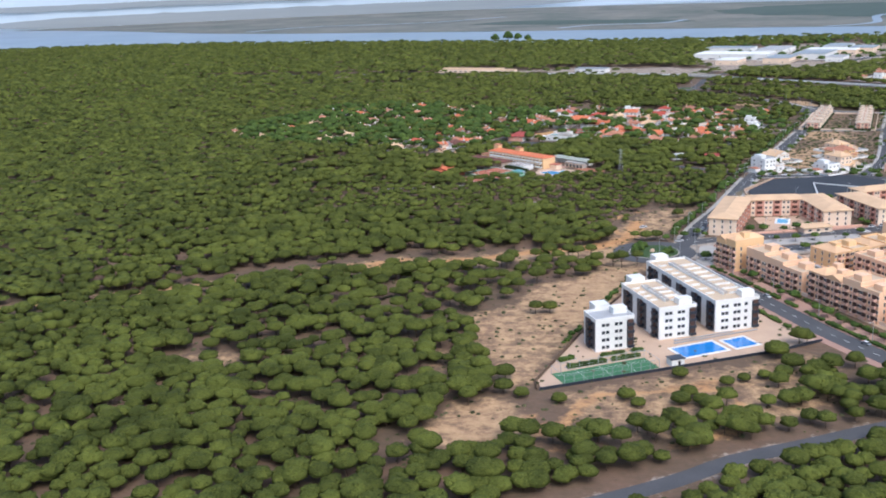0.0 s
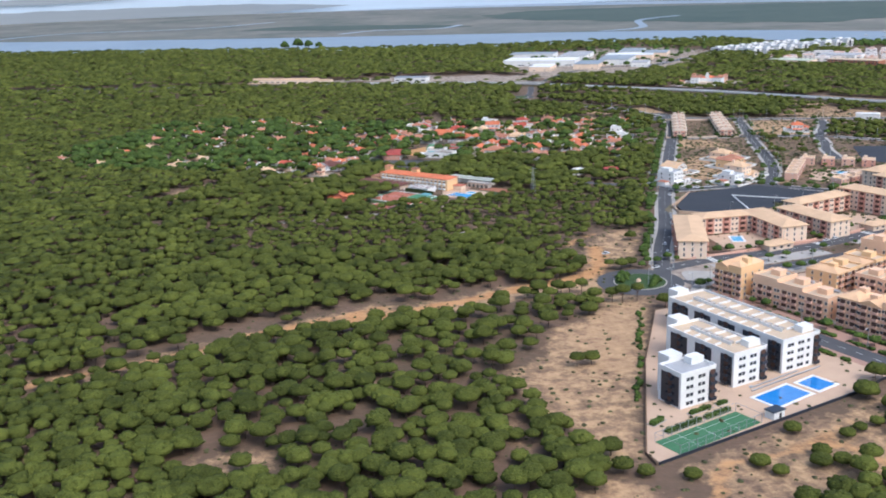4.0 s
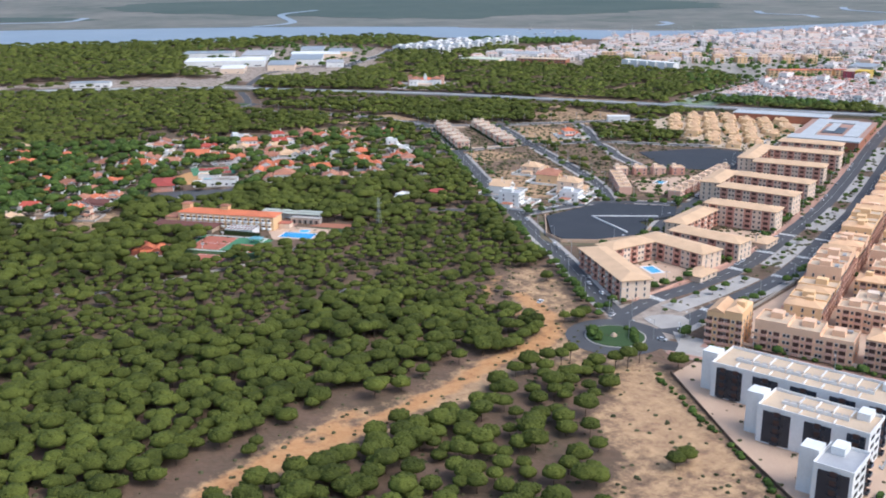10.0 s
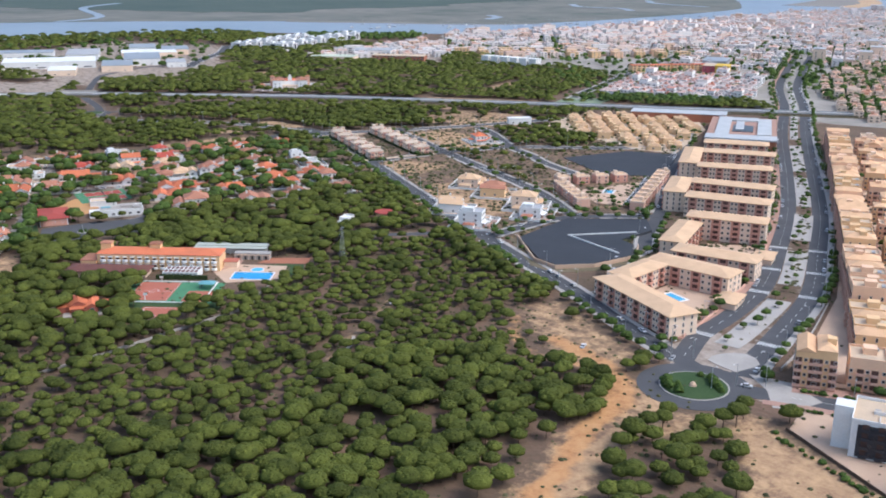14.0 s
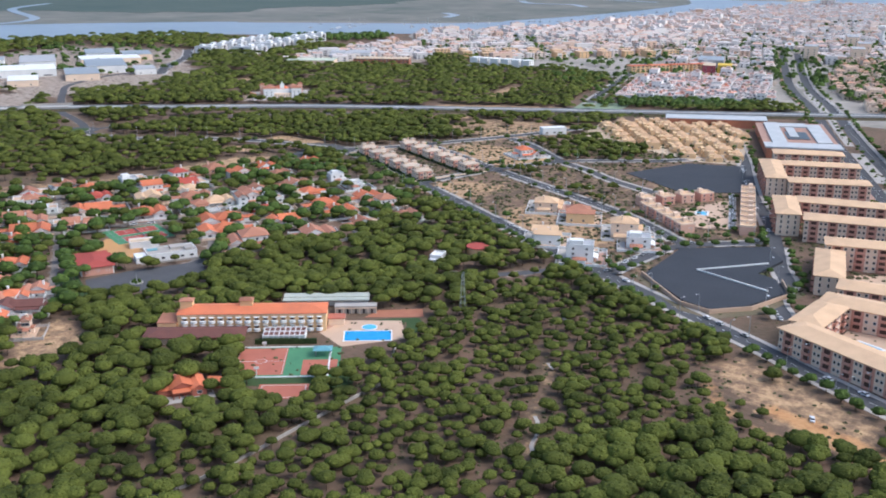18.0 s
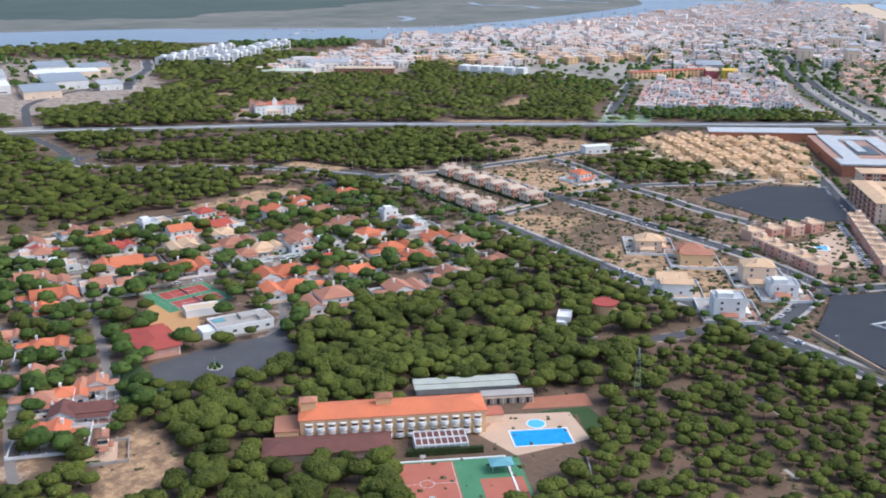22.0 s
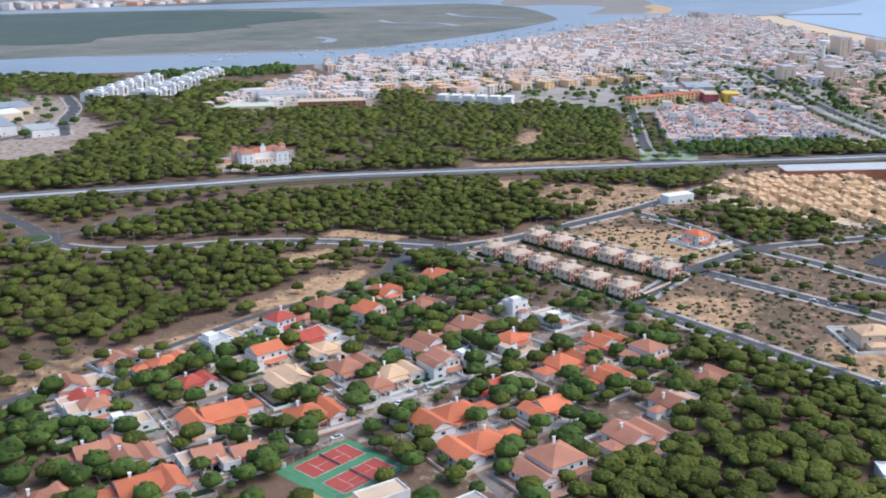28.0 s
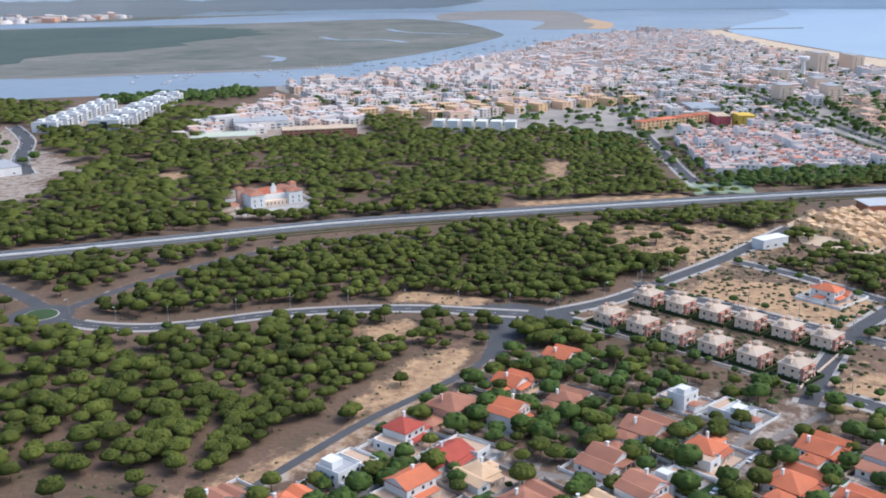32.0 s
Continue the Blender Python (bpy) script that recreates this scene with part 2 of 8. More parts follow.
# ---- geometry ----
class Geo:
    def __init__(s):
        s.v, s.f = [], []

    def add(s, vs, fs):
        n = len(s.v)
        s.v += vs
        s.f += [tuple(n + i for i in f) for f in fs]
        return s

    def prism(s, pts, z0, z1):
        n = len(pts)
        if sum(pts[i][0] * pts[(i + 1) % n][1] - pts[(i + 1) % n][0] * pts[i][1] for i in range(n)) < 0:
            pts = pts[::-1]
        vs = [(x, y, z0) for x, y in pts] + [(x, y, z1) for x, y in pts]
        return s.add(vs, [tuple(range(n - 1, -1, -1)), tuple(range(n, 2 * n))] + [(i, (i + 1) % n, n + (i + 1) % n, n + i) for i in range(n)])

    def box(s, x, y, z, sx, sy, sz, r=0):
        c, k = math.cos(radians(r)), math.sin(radians(r))
        return s.prism([(x + a * sx / 2 * c - b * sy / 2 * k, y + a * sx / 2 * k + b * sy / 2 * c) for a, b in ((-1, -1), (1, -1), (1, 1), (-1, 1))], z, z + sz)

    def ring(s, x, y, z, sx, sy, h, t):
        """A low wall round a rectangle, butted at its corners."""
        for d in (-1, 1):
            s.box(x, y + d * (sy - t) / 2, z, sx, t, h)
            s.box(x + d * (sx - t) / 2, y, z, t, sy - 2 * t, h)
        return s

    def roof(s, x, y, z, w, d, h, over=0.6, t=0.2, hip=True, ends=True):
        """A pitched roof with thick eaves over a w by d plan; its ridge runs along the longer side."""
        a, b = w / 2 + over, d / 2 + over
        if w >= d:
            e = a - b if hip else a
            rid = [(x - e, y, z + t + h), (x + e, y, z + t + h)]
        else:
            e = b - a if hip else b
            rid = [(x, y - e, z + t + h), (x, y + e, z + t + h)]
        lo = [(x - a, y - b), (x + a, y - b), (x + a, y + b), (x - a, y + b)]
        vs = [(p, q, z) for p, q in lo] + [(p, q, z + t) for p, q in lo] + rid
        fs = [(3, 2, 1, 0)] + [(i, (i + 1) % 4, 4 + (i + 1) % 4, 4 + i) for i in range(4)]
        fs += [(4, 5, 9, 8), (6, 7, 8, 9)] + [(5, 6, 9), (7, 4, 8)] * ends if w >= d else [(5, 6, 9, 8), (7, 4, 8, 9)] + [(4, 5, 8), (6, 7, 9)] * ends
        return s.add(vs, fs)

    def house(s, x, y, w, d, h, rise):
        """Walls with pointed gables; the ridge runs along the longer side."""
        a, b = w / 2, d / 2
        if w >= d:
            prof = [(-b, 0), (b, 0), (b, h), (0, h + rise), (-b, h)]
            vs = [(x + k * a, y + p, z) for k in (-1, 1) for p, z in prof]
        else:
            prof = [(a, 0), (-a, 0), (-a, h), (0, h + rise), (a, h)]
            vs = [(x + p, y + k * b, z) for k in (-1, 1) for p, z in prof]
        return s.add(vs, [(4, 3, 2, 1, 0), (5, 6, 7, 8, 9)] + [(i, (i + 1) % 5, 5 + (i + 1) % 5, 5 + i) for i in range(5)])

    def arcade(s, x, y, w, t, h, n):
        """A wall of n openings between posts under one beam, facing -y."""
        p, e = [(x - w / 2, h), (x - w / 2, 0)], (w - 0.35) / n
        for i in range(n):
            o = x - w / 2 + 0.35 + i * e
            p += [(o, 0), (o, h - 0.4), (o + e - 0.35, h - 0.4), (o + e - 0.35, 0)]
        p += [(x + w / 2, 0), (x + w / 2, h)]
        k = len(p)
        vs = [(q, y - t / 2, z) for q, z in p] + [(q, y + t / 2, z) for q, z in p]
        return s.add(vs, [tuple(range(k)), tuple(range(2 * k - 1, k - 1, -1))] + [(i, k + i, k + (i + 1) % k, (i + 1) % k) for i in range(k)])

    def lean_to(s, x, y, z, w, d, drop, t=0.18):
        """A tiled lean-to whose low edge faces -y."""
        a, b = w / 2, d / 2
        vs = [(x - a, y - b, z - drop), (x + a, y - b, z - drop), (x + a, y + b, z), (x - a, y + b, z)]
        return s.add(vs + [(p, q, r + t) for p, q, r in vs], [(3, 2, 1, 0), (4, 5, 6, 7)] + [(i, (i + 1) % 4, 4 + (i + 1) % 4, 4 + i) for i in range(4)])

    def cyl(s, x, y, z, r1, r2, h, n=8):
        vs = [(x + r * math.cos(6.2832 * i / n), y + r * math.sin(6.2832 * i / n), z + q) for r, q in ((r1, 0), (r2, h)) for i in range(n)]
        return s.add(vs, [tuple(range(n - 1, -1, -1)), tuple(range(n, 2 * n))] + [(i, (i + 1) % n, n + (i + 1) % n, n + i) for i in range(n)])

    def strip(s, pts, width, z0, z1, off=0.0):
        """A band of constant width along a line of points."""
        L, R = [], []
        n = len(pts)
        for i, (x, y) in enumerate(pts):
            a, b = pts[max(i - 1, 0)], pts[min(i + 1, n - 1)]
            dx, dy = b[0] - a[0], b[1] - a[1]
            q = math.hypot(dx, dy) or 1
            nx, ny = -dy / q, dx / q
            L.append((x + nx * (off + width / 2), y + ny * (off + width / 2)))
            R.append((x + nx * (off - width / 2), y + ny * (off - width / 2)))
        vs = [(x, y, z) for P, z in ((L, z1), (R, z1), (L, z0), (R, z0)) for x, y in P]
        fs = []
        for i in range(n - 1):
            j = i + 1
            fs += [(i, n + i, n + j, j), (2 * n + i, i, j, 2 * n + j), (n + i, 3 * n + i, 3 * n + j, n + j)]
        fs += [(0, 2 * n, 3 * n, n), (n - 1, 2 * n - 1, 4 * n - 1, 3 * n - 1)]
        return s.add(vs, fs)

    def mesh(s, name, *mats):
        me = bpy.data.meshes.new(name)
        me.from_pydata(s.v, [], s.f)
        for m in mats:
            me.materials.append(m)
        return me


def thing(name, x, y, rz=0, label="", category="", group="", kind="", z=0.0):
    ob = new(name)
    ob.empty_display_size = 1
    ob.location, ob.rotation_euler = (x, y, z), (0, 0, radians(rz))
    return tagged(ob, label, category, group, kind)


def part(name, geo, material, parent, label=""):
    ob = new(name, geo.mesh(name, material) if isinstance(geo, Geo) else geo)
    ob.parent = parent
    if label:
        ob["label"] = label
    return ob


def put_piece(name, me, parent, x, y, z, rz=0.0):
    ob = new(name, me)
    ob.parent = parent
    ob.location, ob.rotation_euler = (x, y, z), (0, 0, radians(rz))
    return ob


def setting(name, geo, material, label, category):
    ob = new(name, geo.mesh(name, material))
    return tagged(ob, label, category, kind="structure")


def smooth_line(pts, step=8.0):
    """Points along a rounded line through pts."""
    out = []
    n = len(pts)
    for i in range(n - 1):
        p0, p1, p2, p3 = (Vector(pts[min(max(j, 0), n - 1)]) for j in (i - 1, i, i + 1, i + 2))
        k = max(1, int((p2 - p1).length / step))
        for q in range(k):
            t = q / k
            v = 0.5 * (2 * p1 + (p2 - p0) * t + (2 * p0 - 5 * p1 + 4 * p2 - p3) * t * t + (3 * p1 - p0 - 3 * p2 + p3) * t ** 3)
            out.append((v.x, v.y))
    out.append(tuple(pts[-1]))
    return out


# ---- plan: which ground is bare, paved or free of trees, on a grid of 4 m ----
GX, GY, CELL = -1500, 180, 4.0
NX, NY = 760, 740
gxx, gyy = np.meshgrid(GX + CELL * np.arange(NX), GY + CELL * np.arange(NY), indexing="ij")
FREE = np.ones((NX, NY))
SANDY = np.zeros((NX, NY))
TRACK = np.zeros((NX, NY))
PAVED = np.zeros((NX, NY))


def inside(pts):
    m = np.zeros(gxx.shape, bool)
    n = len(pts)
    for i in range(n):
        (x1, y1), (x2, y2) = pts[i], pts[(i + 1) % n]
        if y1 != y2:
            m ^= ((y1 > gyy) != (y2 > gyy)) & (gxx < (x2 - x1) * (gyy - y1) / (y2 - y1) + x1)
    return m


def near_line(pts, w):
    m = np.zeros(gxx.shape, bool)
    for (x1, y1), (x2, y2) in zip(pts[:-1], pts[1:]):
        i0, i1 = int((min(x1, x2) - w - GX) / CELL), int((max(x1, x2) + w - GX) / CELL) + 2
        j0, j1 = int((min(y1, y2) - w - GY) / CELL), int((max(y1, y2) + w - GY) / CELL) + 2
        i0, j0 = max(i0, 0), max(j0, 0)
        if i1 <= 0 or j1 <= 0 or i0 >= NX or j0 >= NY:
            continue
        X, Y = gxx[i0:i1, j0:j1], gyy[i0:i1, j0:j1]
        dx, dy = x2 - x1, y2 - y1
        t = np.clip(((X - x1) * dx + (Y - y1) * dy) / max(dx * dx + dy * dy, 1e-6), 0, 1)
        m[i0:i1, j0:j1] |= np.hypot(X - x1 - t * dx, Y - y1 - t * dy) < w
    return m


def blur(a, k):
    for _ in range(k):
        b = np.pad(a, 1, mode="edge")
        a = (b[1:-1, 1:-1] * 2 + b[:-2, 1:-1] + b[2:, 1:-1] + b[1:-1, :-2] + b[1:-1, 2:]) / 6
    return a


def free_at(x, y):
    i, j = int((x - GX) / CELL + 0.5), int((y - GY) / CELL + 0.5)
    return FREE[i, j] if 0 <= i < NX and 0 <= j < NY else 0.0


def clear_disc(x, y, r):
    FREE[np.hypot(gxx - x, gyy - y) < r] = 0

# ---- roads ----
ROADS = []


def road(name, pts, width, label, walk_l=2.5, walk_r=2.5, pave=M_PAVE, step=8.0, margin=7.0):
    line = smooth_line(pts, step)
    ROADS.append((name, line, width, label, walk_l, walk_r, pave))
    FREE[near_line(line, width / 2 + margin)] = 0
    PAVED[near_line(line, width / 2 + 2.0)] = 0.5
    return line


MAIN = road("road_main", [(112, 508), (126, 533), (147, 577), (171, 621), (206, 694), (238, 757), (286, 850), (345, 962), (366, 1010), (376, 1046)], 9.0, "straight grey asphalt road between the pine wood and the housing", margin=10.0)
AVE_L = road("road_avenue_west", [(128, 539), (160, 547), (190, 548), (241, 555), (312, 578), (395, 608), (496, 652), (660, 727), (834, 800), (1020, 886), (1390, 1020)], 10.0, "dual avenue carriageway of grey asphalt beside the apartment blocks", 4.5, 0, M_PAVERED)
AVE_R = road("road_avenue_east", [(130, 513), (150, 517), (180, 521), (248, 533), (327, 561), (408, 592), (510, 637), (673, 710), (845, 783), (1030, 868), (1400, 1000)], 10.0, "dual avenue carriageway of grey asphalt beside a planted median", 0, 3.5)
WEST = road("road_west", [(118, 506), (131, 470), (143, 430), (155, 389), (170, 350), (190, 300), (215, 240)], 11.0, "grey asphalt road in front of the white apartment blocks", 9.0, 4.0, M_PAVERED)
NEAR = road("road_wood", [(20, 250), (64, 269), (87, 282), (115, 292), (142, 302), (185, 316)], 7.0, "narrow grey asphalt road through the pines", 0, 0)
SECOND = road("road_second", [(287, 698), (293, 706), (323, 748), (345, 792), (370, 850), (392, 901), (415, 950), (438, 1002), (447, 1008)], 8.0, "side street of grey asphalt between building plots")
THIRD = road("road_third", [(396, 772), (412, 812), (431, 842), (448, 876), (486, 925), (505, 960)], 7.5, "side street of grey asphalt along a strip of pines")
CROSS1 = road("road_cross_south", [(216, 714), (250, 712), (287, 705), (321, 672), (330, 664)], 7.5, "cross street of grey asphalt beside a dark lot", 2.0, 2.0)
CROSS2 = road("road_cross_middle", [(303, 919), (345, 912), (392, 900), (420, 888), (448, 875)], 8.0, "cross street of grey asphalt beside the terraced villas")
BACK = road("road_behind_blocks", [(208, 618), (232, 632), (258, 634), (282, 646), (327, 664), (368, 682), (437, 718), (552, 768), (640, 812)], 8.0, "street of grey asphalt behind the apartment blocks", 2.5, 2.5)
CROSS3 = road("road_cross_north", [(376, 1046), (410, 1016), (455, 993), (505, 968), (560, 946), (600, 930)], 8.0, "street of grey asphalt climbing towards the shopping centre")
CROSS4 = road("road_cross_lot", [(448, 875), (470, 850), (500, 812), (545, 775)], 7.0, "street of grey asphalt beside a dark lot")
CURVE = road("road_curve", [(301, 1284), (293, 1262), (296, 1232), (309, 1207), (335, 1176), (354, 1142), (367, 1106), (372, 1072), (376, 1046)], 8.0, "winding grey asphalt road with pale kerbs through the pines", margin=11.0)
road("road_spur", [(220, 734), (202, 743), (186, 755), (172, 768)], 6.0, "short dead-end side lane of grey asphalt in the wood", 0, 0, margin=4.0)
road("road_villas", [(358, 1056), (338, 1058), (307, 1055), (269, 1067), (235, 1080), (190, 1092), (154, 1101), (100, 1118), (20, 1135)], 4.2, "narrow street along the edge of the villa quarter", 0, 0, margin=4.5)
VST = [road("road_villa_lane", p, 3.4, "narrow lane between garden walls", 0, 0, margin=2.0) for p in (
    [(154, 1101), (121, 1052), (91, 1008), (60, 960), (33, 923), (14, 896), (-10, 905), (-21, 910)],
    [(296, 913), (263, 933), (213, 953), (180, 971), (147, 976), (120, 991), (93, 1005)],
    [(180, 971), (153, 948), (125, 912), (96, 897)],
    [(290, 931), (252, 946), (225, 960), (215, 1010), (235, 1080)],
    [(100, 1118), (60, 1060), (35, 986), (-21, 910), (-40, 880)],
    [(215, 1010), (160, 1035), (121, 1052)],
    [(-40, 880), (-90, 930), (-130, 1010), (-150, 1100)],
    [(60, 1060), (-20, 1100), (-130, 1130)])]
HWY = road("road_highway", [(-420, 1740), (-250, 1690), (-60, 1620), (128, 1545), (260, 1478), (345, 1414), (395, 1358), (440, 1304), (513, 1219), (580, 1115), (652, 1000), (697, 926), (742, 850), (800, 760), (900, 600)], 19.0, "grey dual carriageway with a pale central barrier", 0, 0, step=15, margin=15.0)
road("road_service", [(301, 1284), (330, 1278), (362, 1272), (417, 1252), (470, 1217), (520, 1160)], 6.0, "service road beside the dual carriageway", 0, 0, margin=10.0)
road("road_ramp", [(301, 1284), (316, 1310), (330, 1345), (350, 1400), (378, 1440), (420, 1500), (470, 1560), (560, 1600), (640, 1590)], 8.0, "access road under the dual carriageway", 0, 0, margin=10.0)
TOWNST = road("road_town", [(720, 1000), (765, 1017), (850, 1043), (934, 1069), (1120, 1122), (1339, 1186)], 9.0, "straight town street with pale kerbs", 3.0, 3.0)
INDST = road("road_industrial", [(600, 1560), (660, 1620), (750, 1690), (830, 1780)], 14.0, "wide road lined with parked cars", 2, 2)


def roundabout(name, x, y, r_in, r_out):
    g = Geo()
    n = 40
    vs = [(x + r * math.cos(6.28319 * i / n), y + r * math.sin(6.28319 * i / n), z) for r, z in ((r_in, 0.11), (r_out, 0.11), (r_out, 0.0)) for i in range(n)]
    fs = [f for i in range(n) for j in [(i + 1) % n] for f in ((i, n + i, n + j, j), (n + i, 2 * n + i, 2 * n + j, n + j))]
    g.add(vs, fs)
    setting(name, g, M_ASPHALT, "grey asphalt ring of a roundabout", "roundabout")
    t = thing("traffic_island", x, y, 0, "round planted traffic island with a pale kerb and grass", "traffic island")
    part("kerb", Geo().cyl(0, 0, 0, r_in, r_in, 0.30, 32), M_PAVE, t)
    part("lawn", Geo().cyl(0, 0, 0.30, r_in - 0.6, r_in - 0.9, 0.25, 32), M_LAWN, t)
    clear_disc(x, y, r_out + 3)
    return t


roundabout("roundabout_main", 109, 523, 13.5, 22.0)
roundabout("roundabout_north", 298, 1288, 9.0, 16.5)

# every road as a low slab, its pavements as raised kerbs that stop where another road crosses
for name, line, width, label, wl, wr, pave in ROADS:
    z = 0.05 + 0.006 * (ROADS.index((name, line, width, label, wl, wr, pave)) % 9)
    if name == "road_highway":
        setting("highway_bank", Geo().strip(line, width + 9, 0.0, 0.9).strip(line, width + 4, 0.9, 2.0), M_VERGE, "low bank of dry grass along the dual carriageway", "embankment")
        setting(name, Geo().strip(line, width, 2.0, 2.3), M_HIGHWAY, label, "road")
        continue
    setting(name, Geo().strip(line, width, 0.0, z), M_LANE if name == "road_villa_lane" else M_ASPHALT, label, "road")
    for side, w in ((1, wl), (-1, wr)):
        if not w:
            continue
        g, run = Geo(), []
        for i, p in enumerate(line):
            a, b = line[max(i - 1, 0)], line[min(i + 1, len(line) - 1)]
            q = math.hypot(b[0] - a[0], b[1] - a[1]) or 1
            o = side * (width / 2 + w / 2)
            px, py = p[0] - (b[1] - a[1]) / q * o, p[1] + (b[0] - a[0]) / q * o
            hit = any(min(math.hypot(px - u, py - v) for u, v in l2) < w2 / 2 + w / 2 + 2.2 for n2, l2, w2, *_ in ROADS if l2 is not line)
            hit = hit or math.hypot(px - 109, py - 523) < 22 + w / 2 or math.hypot(px - 298, py - 1288) < 17 + w / 2
            if hit:
                if len(run) > 1:
                    g.strip(run, w, 0.0, 0.17)
                run = []
            else:
                run.append((px, py))
        if len(run) > 1:
            g.strip(run, w, 0.0, 0.17)
        if g.v:
            setting("pavement", g, pave, "raised pavement with a pale kerb along the road", "pavement")

# lane paint, barrier and median
g = Geo()
for line, gap in ((MAIN, 12), (AVE_L, 14), (AVE_R, 14), (CURVE, 12), (SECOND, 12), (WEST, 12)):
    d = 0.0
    for (x1, y1), (x2, y2) in zip(line[:-1], line[1:]):
        L = math.hypot(x2 - x1, y2 - y1)
        if math.hypot(x1 - 109, y1 - 523) > 26 and x1 < 760:
            g.strip([(x1, y1), (x1 + (x2 - x1) * 0.4, y1 + (y2 - y1) * 0.4)], 0.14, 0.05, 0.125)
setting("lane_markings", g, M_MARK, "white dashed lane lines painted on the asphalt", "road marking")
g = Geo()
for line in (AVE_L, AVE_R):
    for k in (4, 12, 17, 22):
        if k + 1 >= len(line):
            continue
        (x1, y1), (x2, y2) = line[k], line[k + 1]
        q = math.hypot(x2 - x1, y2 - y1)
        ux, uy = (x2 - x1) / q, (y2 - y1) / q
        for j in range(-4, 5):
            g.strip([(x1 - uy * j * 1.1, y1 + ux * j * 1.1), (x1 - uy * j * 1.1 + ux * 4, y1 + ux * j * 1.1 + uy * 4)], 0.55, 0.05, 0.13)
setting("zebra_crossings", g, M_MARK, "white zebra crossings on the avenue", "road marking")
HWY_E = [p for p in HWY if p[0] > 120]
setting("highway_barrier", Geo().strip(HWY_E, 0.9, 2.6, 3.4), M_WHITE, "pale central barrier of the dual carriageway", "barrier")
setting("highway_guardrail", Geo().strip(HWY_E, 0.3, 2.3, 3.1, -9.2).strip(HWY_E, 0.3, 2.3, 3.1, 9.2), M_METAL, "grey guard rails along the dual carriageway", "guard rail")
setting("highway_verge", Geo().strip(HWY_E, 2.6, 2.3, 2.6), M_PAVE, "pale central strip of the dual carriageway", "verge")
MED = [((a[0] + b[0]) / 2, (a[1] + b[1]) / 2) for a, b in zip(smooth_line([(152, 546), (190, 548), (241, 555), (312, 578), (395, 608), (496, 652), (660, 727), (834, 800), (1020, 886)], 6), smooth_line([(152, 519), (180, 521), (248, 533), (327, 561), (408, 592), (510, 637), (673, 710), (845, 783), (1030, 868)], 6))]
for a, b in ((1, 13), (16, 27), (30, 41), (44, 60), (63, 82), (86, 112), (116, 140), (144, 170)):
    seg = MED[a:b]
    if len(seg) > 1:
        setting("avenue_median", Geo().strip(seg, 11.5 if a < 40 else (9.5 if a < 80 else 7.0), 0.0, 0.2), M_PAVE, "pale paved median of the avenue with small trees", "median")

# ---- ground, one sheet to the horizon ----
for pts, w in (([(-240, 455), (-200, 470), (-163, 482), (-131, 490), (-95, 502), (-71, 505), (-28, 514)], 2.9), ([(-71, 505), (-28, 514), (16, 523), (53, 534), (85, 537)], 4.8), ([(-25, 526), (-46, 520), (-86, 508), (-111, 496)], 3.2)):
    ln = smooth_line(pts, 6)
    TRACK[near_line(ln, w)] = 1
    FREE[near_line(ln, w + (3 if w > 4 else 1.5))] = 0
    SANDY[near_line(ln, w + 5)] = 0.6
    FREE[near_line(ln, w + 16) & (gyy > 500)] *= 0.45
for pts, w in (([(70, 535), (92, 545), (104, 562), (112, 592)], 5.5), ([(100, 560), (92, 582), (104, 606), (126, 622)], 2.2)):
    TRACK[near_line(smooth_line(pts, 4), w)] = 0.9
    FREE[near_line(pts, w + 2)] = 0
for pts in ([(45, 528), (95, 552), (88, 540), (86, 505), (62, 512)], [(84, 500), (100, 486), (108, 500), (92, 506)]):
    SANDY[inside(pts)] = 0.55
